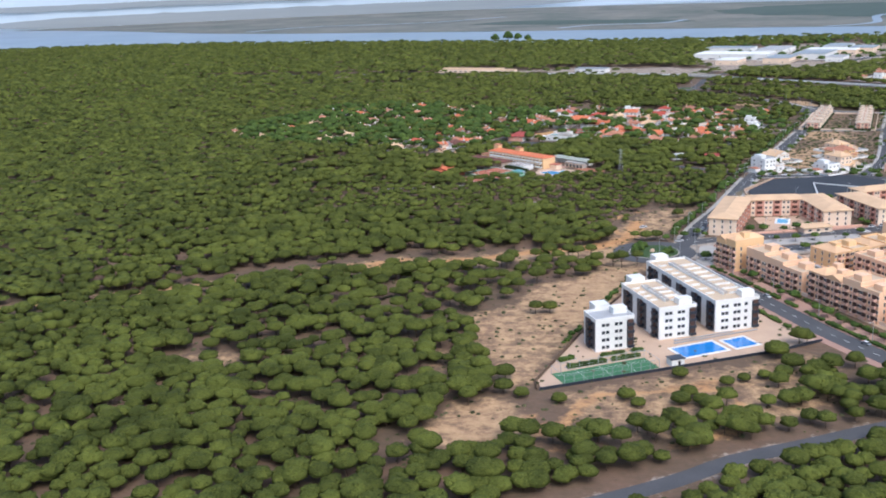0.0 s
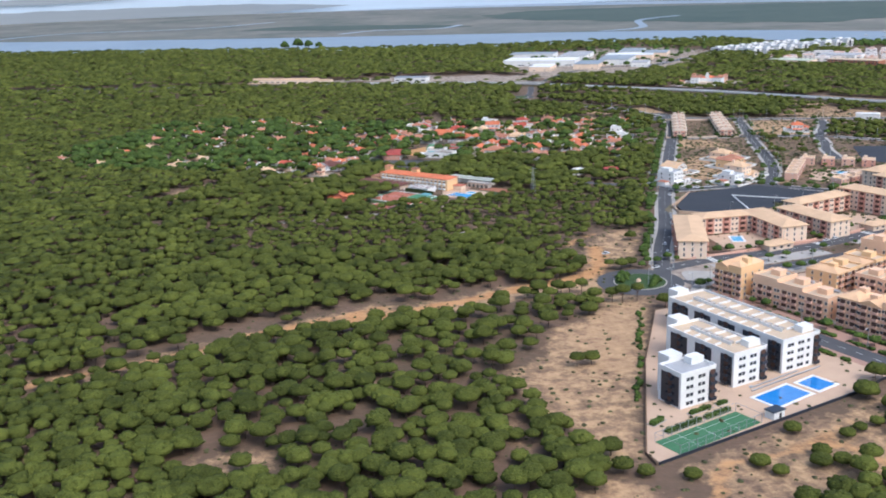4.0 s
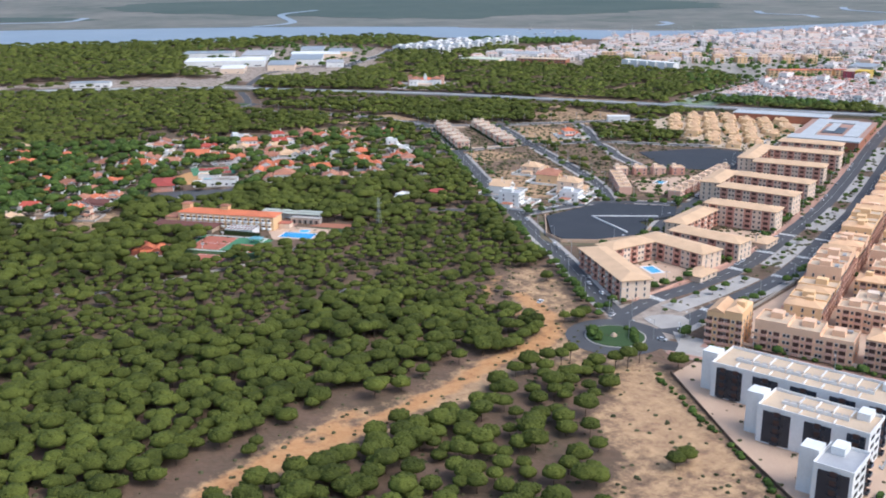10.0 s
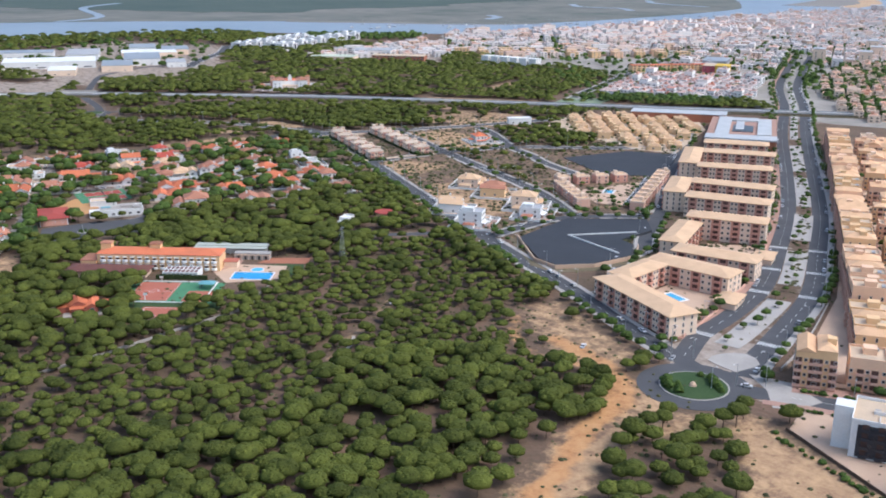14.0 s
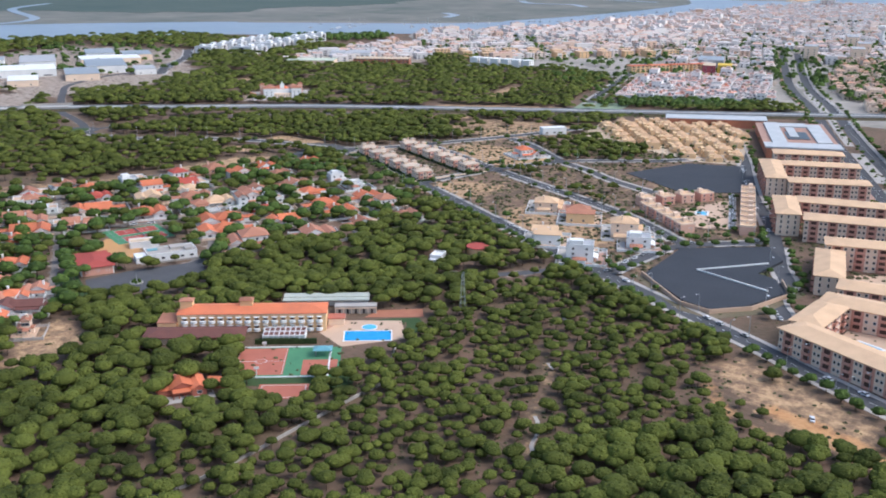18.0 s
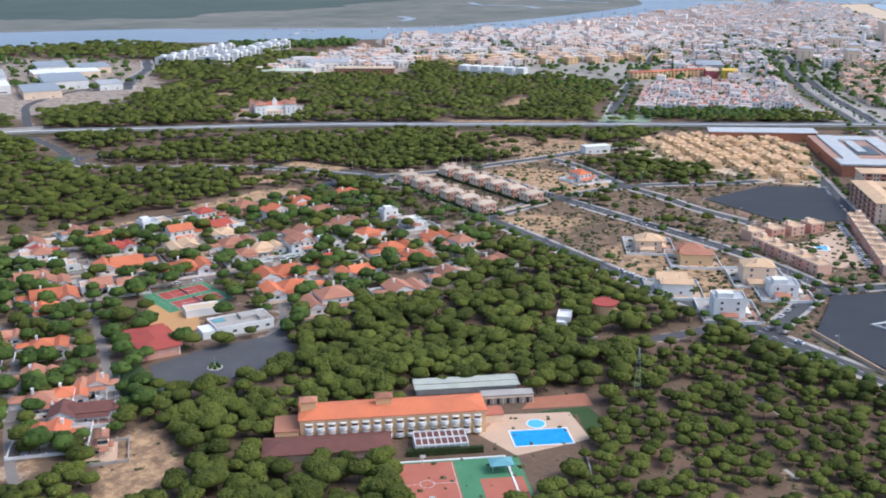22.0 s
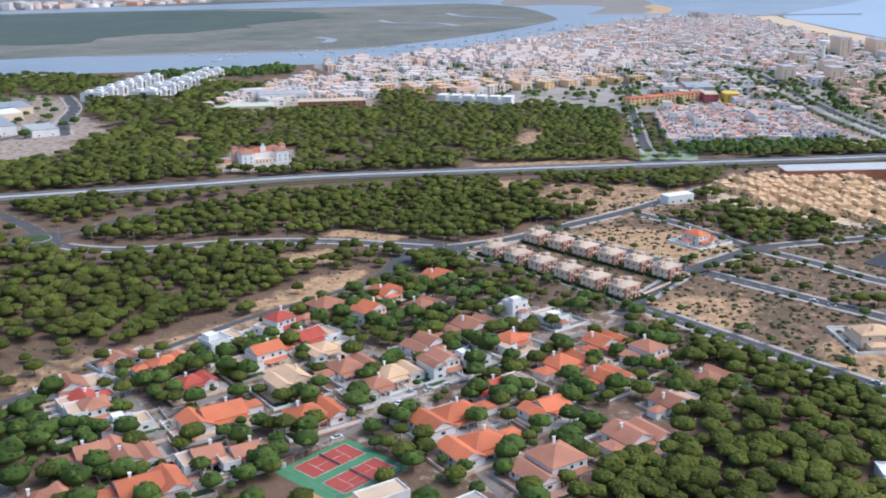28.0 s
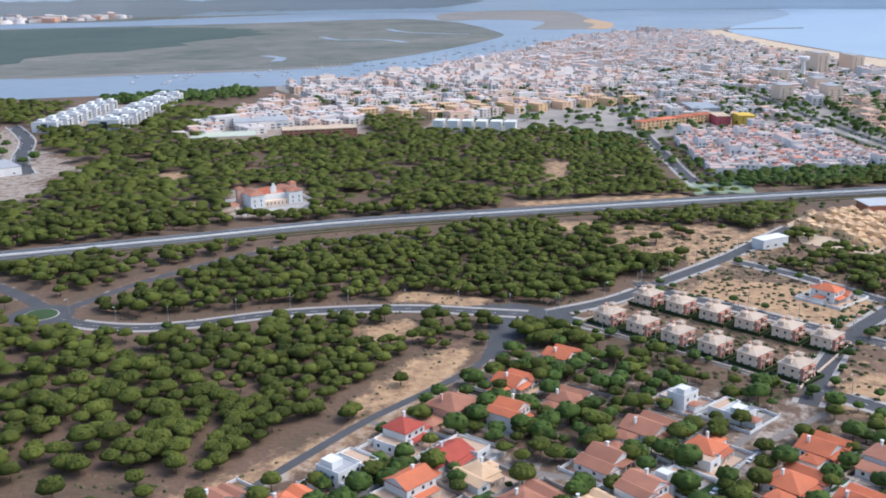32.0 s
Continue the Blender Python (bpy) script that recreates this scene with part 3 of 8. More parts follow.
# red earth paths by the terrace
for pts in ([(34, 292), (39, 314), (53, 335), (71, 336), (95, 343), (112, 351)], [(70, 291), (91, 302), (100, 316), (98, 331), (90, 337)], [(20, 323), (27, 318), (31, 306), (24, 296)]):
    m = near_line(smooth_line(pts, 3), 2.4)
    TRACK[m] = 0.9
    FREE[m] = 0
for pts, v in (([(131, 628), (156, 622), (124, 556), (95, 545), (86, 556), (102, 588)], 0.63),
               ([(84, 494), (97, 484), (64, 420), (46, 384), (30, 342), (14, 343), (10, 408), (2, 428), (26, 440), (40, 470)], 0.68),
               ([(-2, 325), (16, 340), (32, 309), (13, 295), (-19, 297), (-12, 312)], 0.8),
               ([(33, 338), (127, 366), (150, 372), (135, 320), (84, 292), (45, 302)], 0.6),
               ([(-122, 392), (-88, 394), (-84, 376), (-118, 374)], 0.6),
               ([(150, 1130), (178, 1106), (130, 1112), (60, 1130), (90, 1150)], 0.55),
               ([(230, 1092), (299, 1086), (328, 1066), (300, 1060), (262, 1072)], 0.85),
               ([(375, 1132), (396, 1120), (394, 1074), (378, 1080)], 1.0),
               ([(425, 990), (465, 968), (470, 890), (440, 886), (400, 898)], 0.9),
               ([(520, 1000), (600, 945), (560, 930), (470, 975)], 0.7),
               ([(300, 908), (345, 900), (350, 860), (290, 866)], 0.75),
               ([(240, 800), (300, 830), (330, 790), (290, 730), (240, 745)], 0.7),
               ([(85, 965), (110, 955), (95, 932), (78, 938)], 1.0),
               ([(-150, 822), (-100, 880), (-90, 850), (-140, 806)], 0.7), ([(-42, 905), (-20, 890), (-34, 880), (-52, 896)], 0.7),
               ([(-40, 862), (-10, 852), (-25, 835), (-50, 840)], 0.6),
               ([(440, 820), (432, 800), (395, 790), (362, 850), (385, 890), (440, 866)], 0.35),
               ([(483, 1006), (524, 1044), (572, 1044), (598, 960), (545, 962)], 0.62), ([(560, 1095), (585, 1060), (572, 1042), (540, 1070)], 0.7), ([(330, 1130), (356, 1104), (327, 1088), (307, 1114)], 0.8), ([(160, 1112), (190, 1082), (270, 1058), (330, 1068), (250, 1078)], 0.75), ([(306, 910), (336, 903), (322, 884)], 0.95), ([(300, 1215), (322, 1192), (330, 1176), (306, 1196)], 0.8),
               ([(245, 1088), (300, 1076), (335, 1062), (345, 1068), (318, 1090), (227, 1102), (180, 1114), (170, 1103)], 0.52),
               ([(148, 1178), (160, 1172), (172, 1148), (174, 1124), (188, 1112), (166, 1101), (142, 1110), (126, 1128), (128, 1160)], 0.56),
               ([(100, 541), (77, 528), (51, 526), (11, 523), (-2, 510), (36, 513), (60, 522), (86, 520)], 1.0),
               ([(71, 484), (96, 491), (103, 498), (92, 508), (66, 520), (52, 517), (74, 500)], 0.72),
               ([(71, 484), (96, 491), (85, 470), (75, 448), (64, 428), (56, 409), (42, 428), (41, 448), (54, 465)], 0.9),
               ([(-2, 842), (14, 868), (8, 884), (-24, 866), (-34, 846)], 0.66)):
    m = inside(pts)
    SANDY[m] = np.maximum(SANDY[m], v if v not in (0.52, 0.56) else 0.26)
    FREE[m] *= (0.015 if v > 0.62 else 0.2) if v > 0.5 else 0.4
for pts, w in (([(25, 642), (51, 656), (84, 670), (133, 693), (149, 703)], 1.4), ([(20, 420), (-5, 380), (0, 330)], 2.0)):
    SANDY[near_line(smooth_line(pts, 5), max(w, 2.3))] = 0.8
    FREE[near_line(pts, 2.4)] = 0
# a clump of pines beside the sandy track
FREE[inside([(51, 555), (67, 559), (88, 568), (97, 562), (89, 546), (76, 538), (57, 539), (40, 528), (33, 531)])] = 1.0
# heath with few pines, villa gardens, plots without trees
FREE[inside([(-30, 470), (26, 500), (60, 520), (80, 500), (24, 440), (-10, 420)])] *= 0.6
FREE[inside([(100, 1125), (340, 1060), (372, 1075), (350, 1150), (290, 1260), (330, 1290), (520, 1170), (640, 980), (600, 930), (500, 1000), (430, 1060), (640, 1040), (300, 1460), (60, 1300)])] *= 0.93
VILLAGE = [(340, 1050), (225, 1082), (150, 1104), (60, 1130), (-60, 1215), (-140, 1215), (-230, 1060), (-200, 970), (-40, 880), (40, 885), (110, 890), (150, 880), (240, 850), (300, 905)]
VMASK = inside(VILLAGE)
BUILT = np.zeros((NX, NY), bool)
FREE[VMASK] *= 0.30
PAVED[VMASK] = np.maximum(PAVED[VMASK], np.where(gxx[VMASK] > 120, 0.36, 0.14))
FREE[inside([(250, 830), (250, 880), (150, 880), (110, 870), (140, 830), (200, 800)])] = 0.8
for pts, v in (([(140, 550), (186, 640), (330, 668), (640, 820), (660, 745), (312, 588), (190, 555)], 0.0),
               ([(310, 940), (350, 1020), (374, 1045), (380, 1010), (335, 920)], 0.08),
               ([(215, 715), (180, 640), (205, 610), (330, 655), (560, 765), (640, 800), (560, 930), (440, 1010), (376, 1050), (300, 900)], 0.0),
               ([(112, 500), (128, 420), (160, 360), (260, 330), (900, 560), (900, 800), (640, 735), (312, 585), (190, 552), (140, 560)], 0.0),
               ([(95, 480), (30, 338), (135, 372), (150, 400), (122, 490)], 0.0),
               ([(640, 800), (760, 830), (700, 925), (610, 930)], 0.0)):
    FREE[inside(pts)] = v
FREE[near_line([(97, 494), (85, 462), (66, 425), (31, 345)], 9)] = 0
FREE[inside([(22, 335), (33, 341), (127, 369), (152, 376), (156, 345), (110, 335), (60, 318), (32, 312)])] = 0
FREE[inside([(100, 320), (140, 330), (160, 312), (120, 298), (60, 284), (40, 300)])] = 0.75
FREE[inside([(126, 346), (158, 354), (176, 320), (150, 304), (128, 318)])] = 0.85
m = inside([(215, 715), (240, 660), (330, 660), (560, 765), (560, 930), (440, 1010), (376, 1050), (300, 900)])
SANDY[m] = np.maximum(SANDY[m], 0.36)
PAVED[inside([(127, 504), (168, 514), (168, 553), (128, 547)])] = 0.95
FREE[inside([(50, 528), (125, 548), (126, 488), (84, 492), (62, 508)])] *= 0.22
FREE[inside([(600, 700), (560, 760), (610, 800), (640, 905), (770, 860), (740, 760)])] = 0
FREE[inside([(412, 812), (445, 850), (500, 806), (440, 826)])] = 0.25
FREE[inside([(460, 880), (500, 935), (560, 900), (520, 830), (470, 850)])] = 0.8
FREE[inside([(390, 900), (415, 880), (400, 800), (360, 760), (345, 790)])] = 0.12
# beyond the dual carriageway: river, town and works are free of forest
RIVER_NEAR = [(-1900, 3050), (-1294, 2900), (-957, 2858), (-616, 2760), (-140, 2500), (247, 2260), (589, 2150), (820, 2110), (1010, 1995), (1142, 1830), (1269, 1715), (1380, 1610), (1681, 1540), (2000, 1512), (2374, 1470), (2760, 1385)]
FREE[inside([(-1900, 3000)] + [(x, y - 12) for x, y in RIVER_NEAR[1:]] + [(4000, 1400), (4000, 6000), (-1900, 6000)])] = 0
TOWN = [(1000, 1300), (1060, 1440), (1150, 1560), (1290, 1690), (1385, 1590), (1681, 1520), (2000, 1492), (2374, 1450), (2690, 1370), (2720, 1190), (2180, 985), (1850, 830), (1500, 640), (900, 600), (760, 720), (845, 860), (1040, 905), (1010, 945), (1050, 1000), (940, 1075), (985, 1200)]
for pts in (TOWN, [(772, 998), (865, 860), (1040, 905), (985, 1055)], [(400, 1500), (520, 1480), (640, 1530), (760, 1700), (830, 1800), (760, 1990), (500, 1900), (400, 1700)],
            [(800, 1720), (840, 1620), (1110, 1720), (1000, 1840)], [(820, 1560), (790, 1480), (880, 1350), (990, 1410), (1150, 1560), (1100, 1620), (960, 1560)],
            [(505, 1305), (545, 1255), (625, 1305), (600, 1360)], [(925, 1320), (940, 1205), (1000, 1200), (1000, 1330)], [(-20, 1640), (110, 1570), (150, 1620), (0, 1700)],
            [(120, 1600), (350, 1450), (420, 1520), (330, 1600), (160, 1660)]):
    FREE[inside(pts)] = 0
    PAVED[inside(pts)] = 0.6
FREE[gxx > 1010] *= 0.0
for pts in ([(812, 1152), (798, 1122), (708, 1102), (702, 1122)], [(766, 1090), (740, 1050), (726, 1068)], [(640, 1450), (655, 1425), (620, 1415), (606, 1440)], [(540, 1372), (556, 1356), (536, 1340), (520, 1356)], [(620, 1130), (690, 1012), (676, 1000), (606, 1118)]):
    SANDY[inside(pts)] = 0.7
    FREE[inside(pts)] = 0.04
FREE[inside([(690, 1010), (735, 1030), (975, 1095), (1010, 1060), (1040, 920), (850, 852), (790, 880), (720, 930)])] = 0.05
# wild variation of tree cover
rngm = np.random.default_rng(5)
wild = blur(rngm.random((NX, NY)), 14)
wild = (wild - wild.mean()) / wild.std()
FREE *= np.clip(1.0 + 0.18 * wild, 0.40, 1.0)
wild2 = blur(rngm.random((NX, NY)), 4)
wild2 = (wild2 - wild2.mean()) / wild2.std()
FREE *= np.clip(1.0 + 0.15 * wild2, 0.45, 1.0)
FREE[(gyy > 1120) & (gxx > 480)] *= np.clip(1.0 + 0.42 * wild[(gyy > 1120) & (gxx > 480)], 0.12, 1.0)

xs = np.concatenate([-np.geomspace(6200, 1520, 14), GX + 40 * np.arange(30), np.arange(-300, 712, 4.0), np.arange(740, 1540, 40.0), np.geomspace(1600, 6400, 16)])
ys = np.concatenate([-np.geomspace(5200, 100, 8), np.arange(0, 200, 50.0), np.arange(208, 1480, 4.0), np.arange(1500, 3100, 40.0), np.geomspace(3150, 6600, 12)])
X, Y = np.meshgrid(xs, ys, indexing="ij")
me = bpy.data.meshes.new("ground")
nx, ny = len(xs), len(ys)
co = np.stack([X, Y, np.zeros_like(X)], -1).reshape(-1, 3).astype(np.float32)
ii, jj = np.meshgrid(np.arange(nx - 1), np.arange(ny - 1), indexing="ij")
quads = np.stack([ii * ny + jj, (ii + 1) * ny + jj, (ii + 1) * ny + jj + 1, ii * ny + jj + 1], -1).reshape(-1, 4)


def fill_mesh(me, co, faces):
    k = faces.shape[1]
    me.vertices.add(len(co))
    me.vertices.foreach_set("co", np.ascontiguousarray(co, np.float32).ravel())
    me.loops.add(faces.size)
    me.loops.foreach_set("vertex_index", np.ascontiguousarray(faces, np.int32).ravel())
    me.polygons.add(len(faces))
    me.polygons.foreach_set("loop_start", np.arange(0, faces.size, k, dtype=np.int32))
    me.update(calc_edges=True)


fill_mesh(me, co, quads)
gi = np.clip(((co[:, 0] - GX) / CELL + 0.5).astype(int), 0, NX - 1)
gj = np.clip(((co[:, 1] - GY) / CELL + 0.5).astype(int), 0, NY - 1)
inb = (co[:, 0] > GX) & (co[:, 0] < GX + CELL * NX) & (co[:, 1] > GY) & (co[:, 1] < GY + CELL * NY)
for nm, grid, k in (("sandy", SANDY, 2), ("track", TRACK, 1), ("paved", PAVED, 1)):
    at = me.attributes.new(nm, "FLOAT", "POINT")
    at.data.foreach_set("value", (blur(grid, k)[gi, gj] * inb).astype(np.float32))
mg = mat("forest_ground", (0.176, 0.108, 0.073), (0.104, 0.074, 0.046), 0.03, 0.35, 0.95, 0.5)
nt = mg.node_tree
N, K = nt.nodes, nt.links.new
b = N["Principled BSDF"]
cur = b.inputs["Base Color"].links[0].from_socket
noise_f = [n for n in N if n.type == "TEX_NOISE"]
patch_raw = N.new("ShaderNodeTexNoise")
patch_raw.inputs["Scale"].default_value, patch_raw.inputs["Detail"].default_value, patch_raw.inputs["Roughness"].default_value = 0.16, 10, 0.70
K(noise_f[0].inputs["Vector"].links[0].from_socket, patch_raw.inputs["Vector"])
patch = N.new("ShaderNodeMapRange")
patch.inputs["From Min"].default_value, patch.inputs["From Max"].default_value = 0.36, 0.62
K(patch_raw.outputs[0], patch.inputs[0])
for nm, c1, c2, lo in (("sandy", (0.50, 0.325, 0.175), (0.29, 0.172, 0.100), 0.78), ("track", (0.52, 0.29, 0.13), (0.42, 0.20, 0.08), 0.80), ("paved", (0.40, 0.33, 0.27), (0.23, 0.175, 0.135), 0.60)):
    at = N.new("ShaderNodeAttribute")
    at.attribute_name = nm
    s = N.new("ShaderNodeMath")
    s.operation = "MULTIPLY_ADD"
    K(patch_raw.outputs[0], s.inputs[0])
    s.inputs[1].default_value = 1.7
    K(at.outputs["Fac"], s.inputs[2])
    r = N.new("ShaderNodeMapRange")
    r.inputs["From Min"].default_value, r.inputs["From Max"].default_value = 0.85 + 0.36, 0.85 + lo
    K(s.outputs[0], r.inputs[0])
    c = N.new("ShaderNodeMix")
    c.data_type = "RGBA"
    c.inputs[6].default_value, c.inputs[7].default_value = (*c2, 1), (*c1, 1)
    K(patch.outputs[0], c.inputs[0])
    m = N.new("ShaderNodeMix")
    m.data_type = "RGBA"
    K(r.outputs[0], m.inputs[0])
    K(cur, m.inputs[6])
    K(c.outputs[2], m.inputs[7])
    cur = m.outputs[2]
K(cur, b.inputs["Base Color"])
me.materials.append(mg)
tagged(new("ground", me), "brown sandy soil with pine litter, dry grass and bare patches", "ground", kind="structure")


# ---- estuary, marsh, sea, far shore ----
def flat(name, pts, z, material, label, category, kind="structure", step=60):
    line = smooth_line(pts + pts[:1], step)[:-1]
    if name == "marsh_scrub":
        # ragged edge of the scrub
        q = random.Random(len(line))
        mx, my = sum(p[0] for p in line) / len(line), sum(p[1] for p in line) / len(line)
        line = [(mx + (x - mx) * k, my + (y - my) * k) for x, y in line for k in [q.uniform(0.95, 1.04)]]
    g = Geo().prism(line, -0.5, z)
    return tagged(new(name, g.mesh(name, material)), label, category, kind=kind)


M_MARSH = mat("salt_marsh", (0.085, 0.100, 0.085), (0.215, 0.198, 0.170), 0.0040, 0.022, 0.95, 0.1)
M_MARSHG = mat("green_marsh", (0.052, 0.078, 0.068), (0.085, 0.105, 0.088), 0.003, 0.02, 0.95, 0.1)
flat("water_estuary", RIVER_NEAR + [(2960, 1195), (3200, 1110), (4000, 960), (5600, 930), (5600, 6400), (-2600, 6400), (-2600, 3300)], 0.20, M_WATER, "calm grey-blue estuary water", "water")
ISLE = [(-2100, 4700), (-1459, 4180), (-753, 3420), (-2, 2940), (579, 2640), (900, 2470), (1148, 2290), (1421, 2027), (1519, 1875), (1667, 1745), (2012, 1684), (2490, 1680), (2700, 1740), (3113, 1963), (3300, 2100), (3450, 2350), (3103, 2687), (2850, 3000), (2500, 3420), (2000, 3900), (1200, 4500), (300, 4900), (-900, 5200), (-1900, 5300)]
flat("marsh_island", ISLE, 0.55, M_MARSH, "flat grey-green salt marsh island between water channels", "marsh")
flat("marsh_scrub", [(1481, 2391), (1691, 2432), (1909, 2343), (2313, 2392), (2500, 2384), (2726, 2560), (2760, 2900), (2500, 3300), (1900, 3700), (1200, 3900), (900, 3400), (1250, 2700)], 0.95, M_MARSHG, "darker scrub on the marsh island", "scrub")
flat("marsh_scrub", [(60, 3350), (400, 3080), (700, 3000), (560, 3250), (200, 3480)], 0.95, M_MARSHG, "darker scrub on the marsh island", "scrub")
flat("mud_bank", [(1300, 2190), (1440, 2010), (1530, 1850), (1680, 1728), (1640, 1722), (1500, 1830), (1390, 1990), (1270, 2150)], 0.35, M_MUD, "wet brown mud bank at the water's edge", "mud bank")
flat("marsh_flat", [(3161, 2069), (2979, 1882), (2693, 1777), (2600, 1860), (2731, 2032), (2950, 2110)], 0.75, M_MARSH, "grey tidal flat in the river mouth", "marsh")
flat("sand_spit", [(2884, 1694), (3366, 1777), (3458, 2009), (3352, 2136), (3900, 2330), (4300, 2200), (4250, 1900), (3602, 1660), (3200, 1530), (2930, 1530)], 0.6, M_MUD, "low grey-brown sand spit in the river mouth", "sand bank")
for pts in ([(-2600, 3600), (-1900, 3450), (-1560, 3300), (-1500, 3180), (-1800, 3230), (-2600, 3300)],):
    flat("mud_bank", pts, 0.4, M_MARSH, "flat marsh tongue beside the channel", "mud bank")
flat("far_shore", [(-2600, 5700), (-900, 5650), (300, 5350), (1300, 4950), (2050, 4350), (2560, 3900), (2870, 3650), (3060, 3340), (3480, 3150), (3820, 2970), (4370, 2760), (5600, 2400), (5600, 6400), (-2600, 6400)], 0.9, M_MARSH, "hazy far bank with works and tanks", "far bank")
for pts in ([(900, 2480), (1050, 2560), (1200, 2900), (1400, 3050)], [(2600, 1800), (2650, 2000), (2800, 2120)], [(2250, 1850), (2330, 1940), (2300, 2050), (2400, 2150)], [(300, 2900), (420, 3000), (600, 2960), (700, 3100)], [(-700, 3480), (-500, 3700), (-100, 3650), (200, 3900)], [(1680, 1900), (1760, 1930), (1800, 1990)]):
    ln = smooth_line(pts, 40)
    tagged(new("tidal_creek", Geo().strip(ln, 22, 0.3, 1.05).mesh("tidal_creek", M_WATER)), "pale winding tidal creek in the marsh", "creek", kind="structure")
flat("sea", [(2950, 1130), (2800, 1105), (2352, 930), (1992, 765), (1500, 500), (1200, 200), (2500, -900), (5600, -900), (5600, 950), (4000, 980), (3200, 1120)], 0.3, M_SEA, "open grey-blue sea", "sea")
flat("beach", [(2960, 1150), (2830, 1120), (2352, 945), (1992, 777), (1500, 520), (1460, 560), (1850, 800), (2170, 965), (2720, 1185), (2800, 1215), (2950, 1190)], 0.5, mat("beach_sand", (0.60, 0.46, 0.32), (0.52, 0.40, 0.28), 0.02, 0.3, 0.95), "long sandy beach along the sea", "beach")
flat("sand_tip", [(3560, 1650), (3253, 1513), (2926, 1474), (2916, 1530), (3180, 1560), (3380, 1640)], 0.8, M_SAND, "bare sandy point of the spit", "sand bank")
setting("jetty", Geo().strip(smooth_line([(2900, 1190), (2980, 1110), (3070, 930)], 40), 14, 0, 3.0), M_GREYROOF, "long stone jetty in the sea", "jetty")

flat("town_ground", TOWN, 0.03, mat("town_ground", (0.40, 0.35, 0.31), (0.22, 0.20, 0.165), 0.012, 0.08, 0.95), "pale paved ground between the town houses", "town ground")
# the distance beyond, far behind everything: a ring with haze mixed into its colour
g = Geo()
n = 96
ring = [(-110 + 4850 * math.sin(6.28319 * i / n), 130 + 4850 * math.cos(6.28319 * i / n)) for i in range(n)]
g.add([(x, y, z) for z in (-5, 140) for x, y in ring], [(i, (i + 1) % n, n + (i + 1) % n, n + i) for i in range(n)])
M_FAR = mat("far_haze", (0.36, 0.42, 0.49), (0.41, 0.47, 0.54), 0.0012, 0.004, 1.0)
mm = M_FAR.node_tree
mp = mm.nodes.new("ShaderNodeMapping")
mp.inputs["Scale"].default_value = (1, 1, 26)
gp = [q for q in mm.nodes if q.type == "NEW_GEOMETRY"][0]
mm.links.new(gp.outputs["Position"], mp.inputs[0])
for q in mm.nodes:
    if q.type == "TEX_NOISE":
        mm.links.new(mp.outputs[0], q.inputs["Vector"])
# the ring also glows weakly in its own haze colour
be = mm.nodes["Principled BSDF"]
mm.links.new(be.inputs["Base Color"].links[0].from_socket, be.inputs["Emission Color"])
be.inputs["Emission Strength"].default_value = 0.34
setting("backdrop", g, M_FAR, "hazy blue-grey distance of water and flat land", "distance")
# low marsh and port banks far off, uneven upright strips; haze and glow in colour
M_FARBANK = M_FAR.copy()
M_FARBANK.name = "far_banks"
# a darker tint of the ring's haze colour, with the same weak glow
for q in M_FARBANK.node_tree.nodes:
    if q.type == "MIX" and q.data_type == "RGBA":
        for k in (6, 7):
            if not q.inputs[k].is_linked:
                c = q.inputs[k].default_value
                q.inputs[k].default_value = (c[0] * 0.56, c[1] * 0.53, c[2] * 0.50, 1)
bk = random.Random(12)
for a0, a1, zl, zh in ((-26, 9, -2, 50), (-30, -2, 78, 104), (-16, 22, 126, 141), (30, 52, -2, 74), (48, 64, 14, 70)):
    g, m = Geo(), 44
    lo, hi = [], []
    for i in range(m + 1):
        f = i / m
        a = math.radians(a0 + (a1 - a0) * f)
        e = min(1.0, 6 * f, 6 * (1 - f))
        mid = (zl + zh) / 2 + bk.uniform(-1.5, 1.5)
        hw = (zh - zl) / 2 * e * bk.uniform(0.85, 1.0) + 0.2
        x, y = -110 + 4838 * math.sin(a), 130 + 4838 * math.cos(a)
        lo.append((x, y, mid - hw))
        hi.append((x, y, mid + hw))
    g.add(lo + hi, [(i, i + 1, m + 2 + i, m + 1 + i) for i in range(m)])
    setting("backdrop", g, M_FARBANK, "hazy grey-green backdrop strip of a far bank", "distance")

# ---- shared pieces of buildings ----
def window_mesh(w, h, frame=M_FRAME, name="window"):
    """A framed pane that faces -y, standing 8 cm proud of the wall behind it."""
    g = Geo()
    t = 0.12
    for sx, x in ((t, -w / 2 + t / 2), (t, w / 2 - t / 2)):
        g.box(x, -0.02, 0, sx, 0.16, h)
    for z in (0, h - t):
        g.box(0, -0.02, z, w - 2 * t, 0.16, t)
    k = len(g.f)
    g.box(0, 0.0, t, w - 2 * t, 0.06, h - 2 * t)
    me = g.mesh(name, frame, M_GLASS)
    for p in me.polygons:
        p.material_index = 1 if p.index >= k else 0
    return me


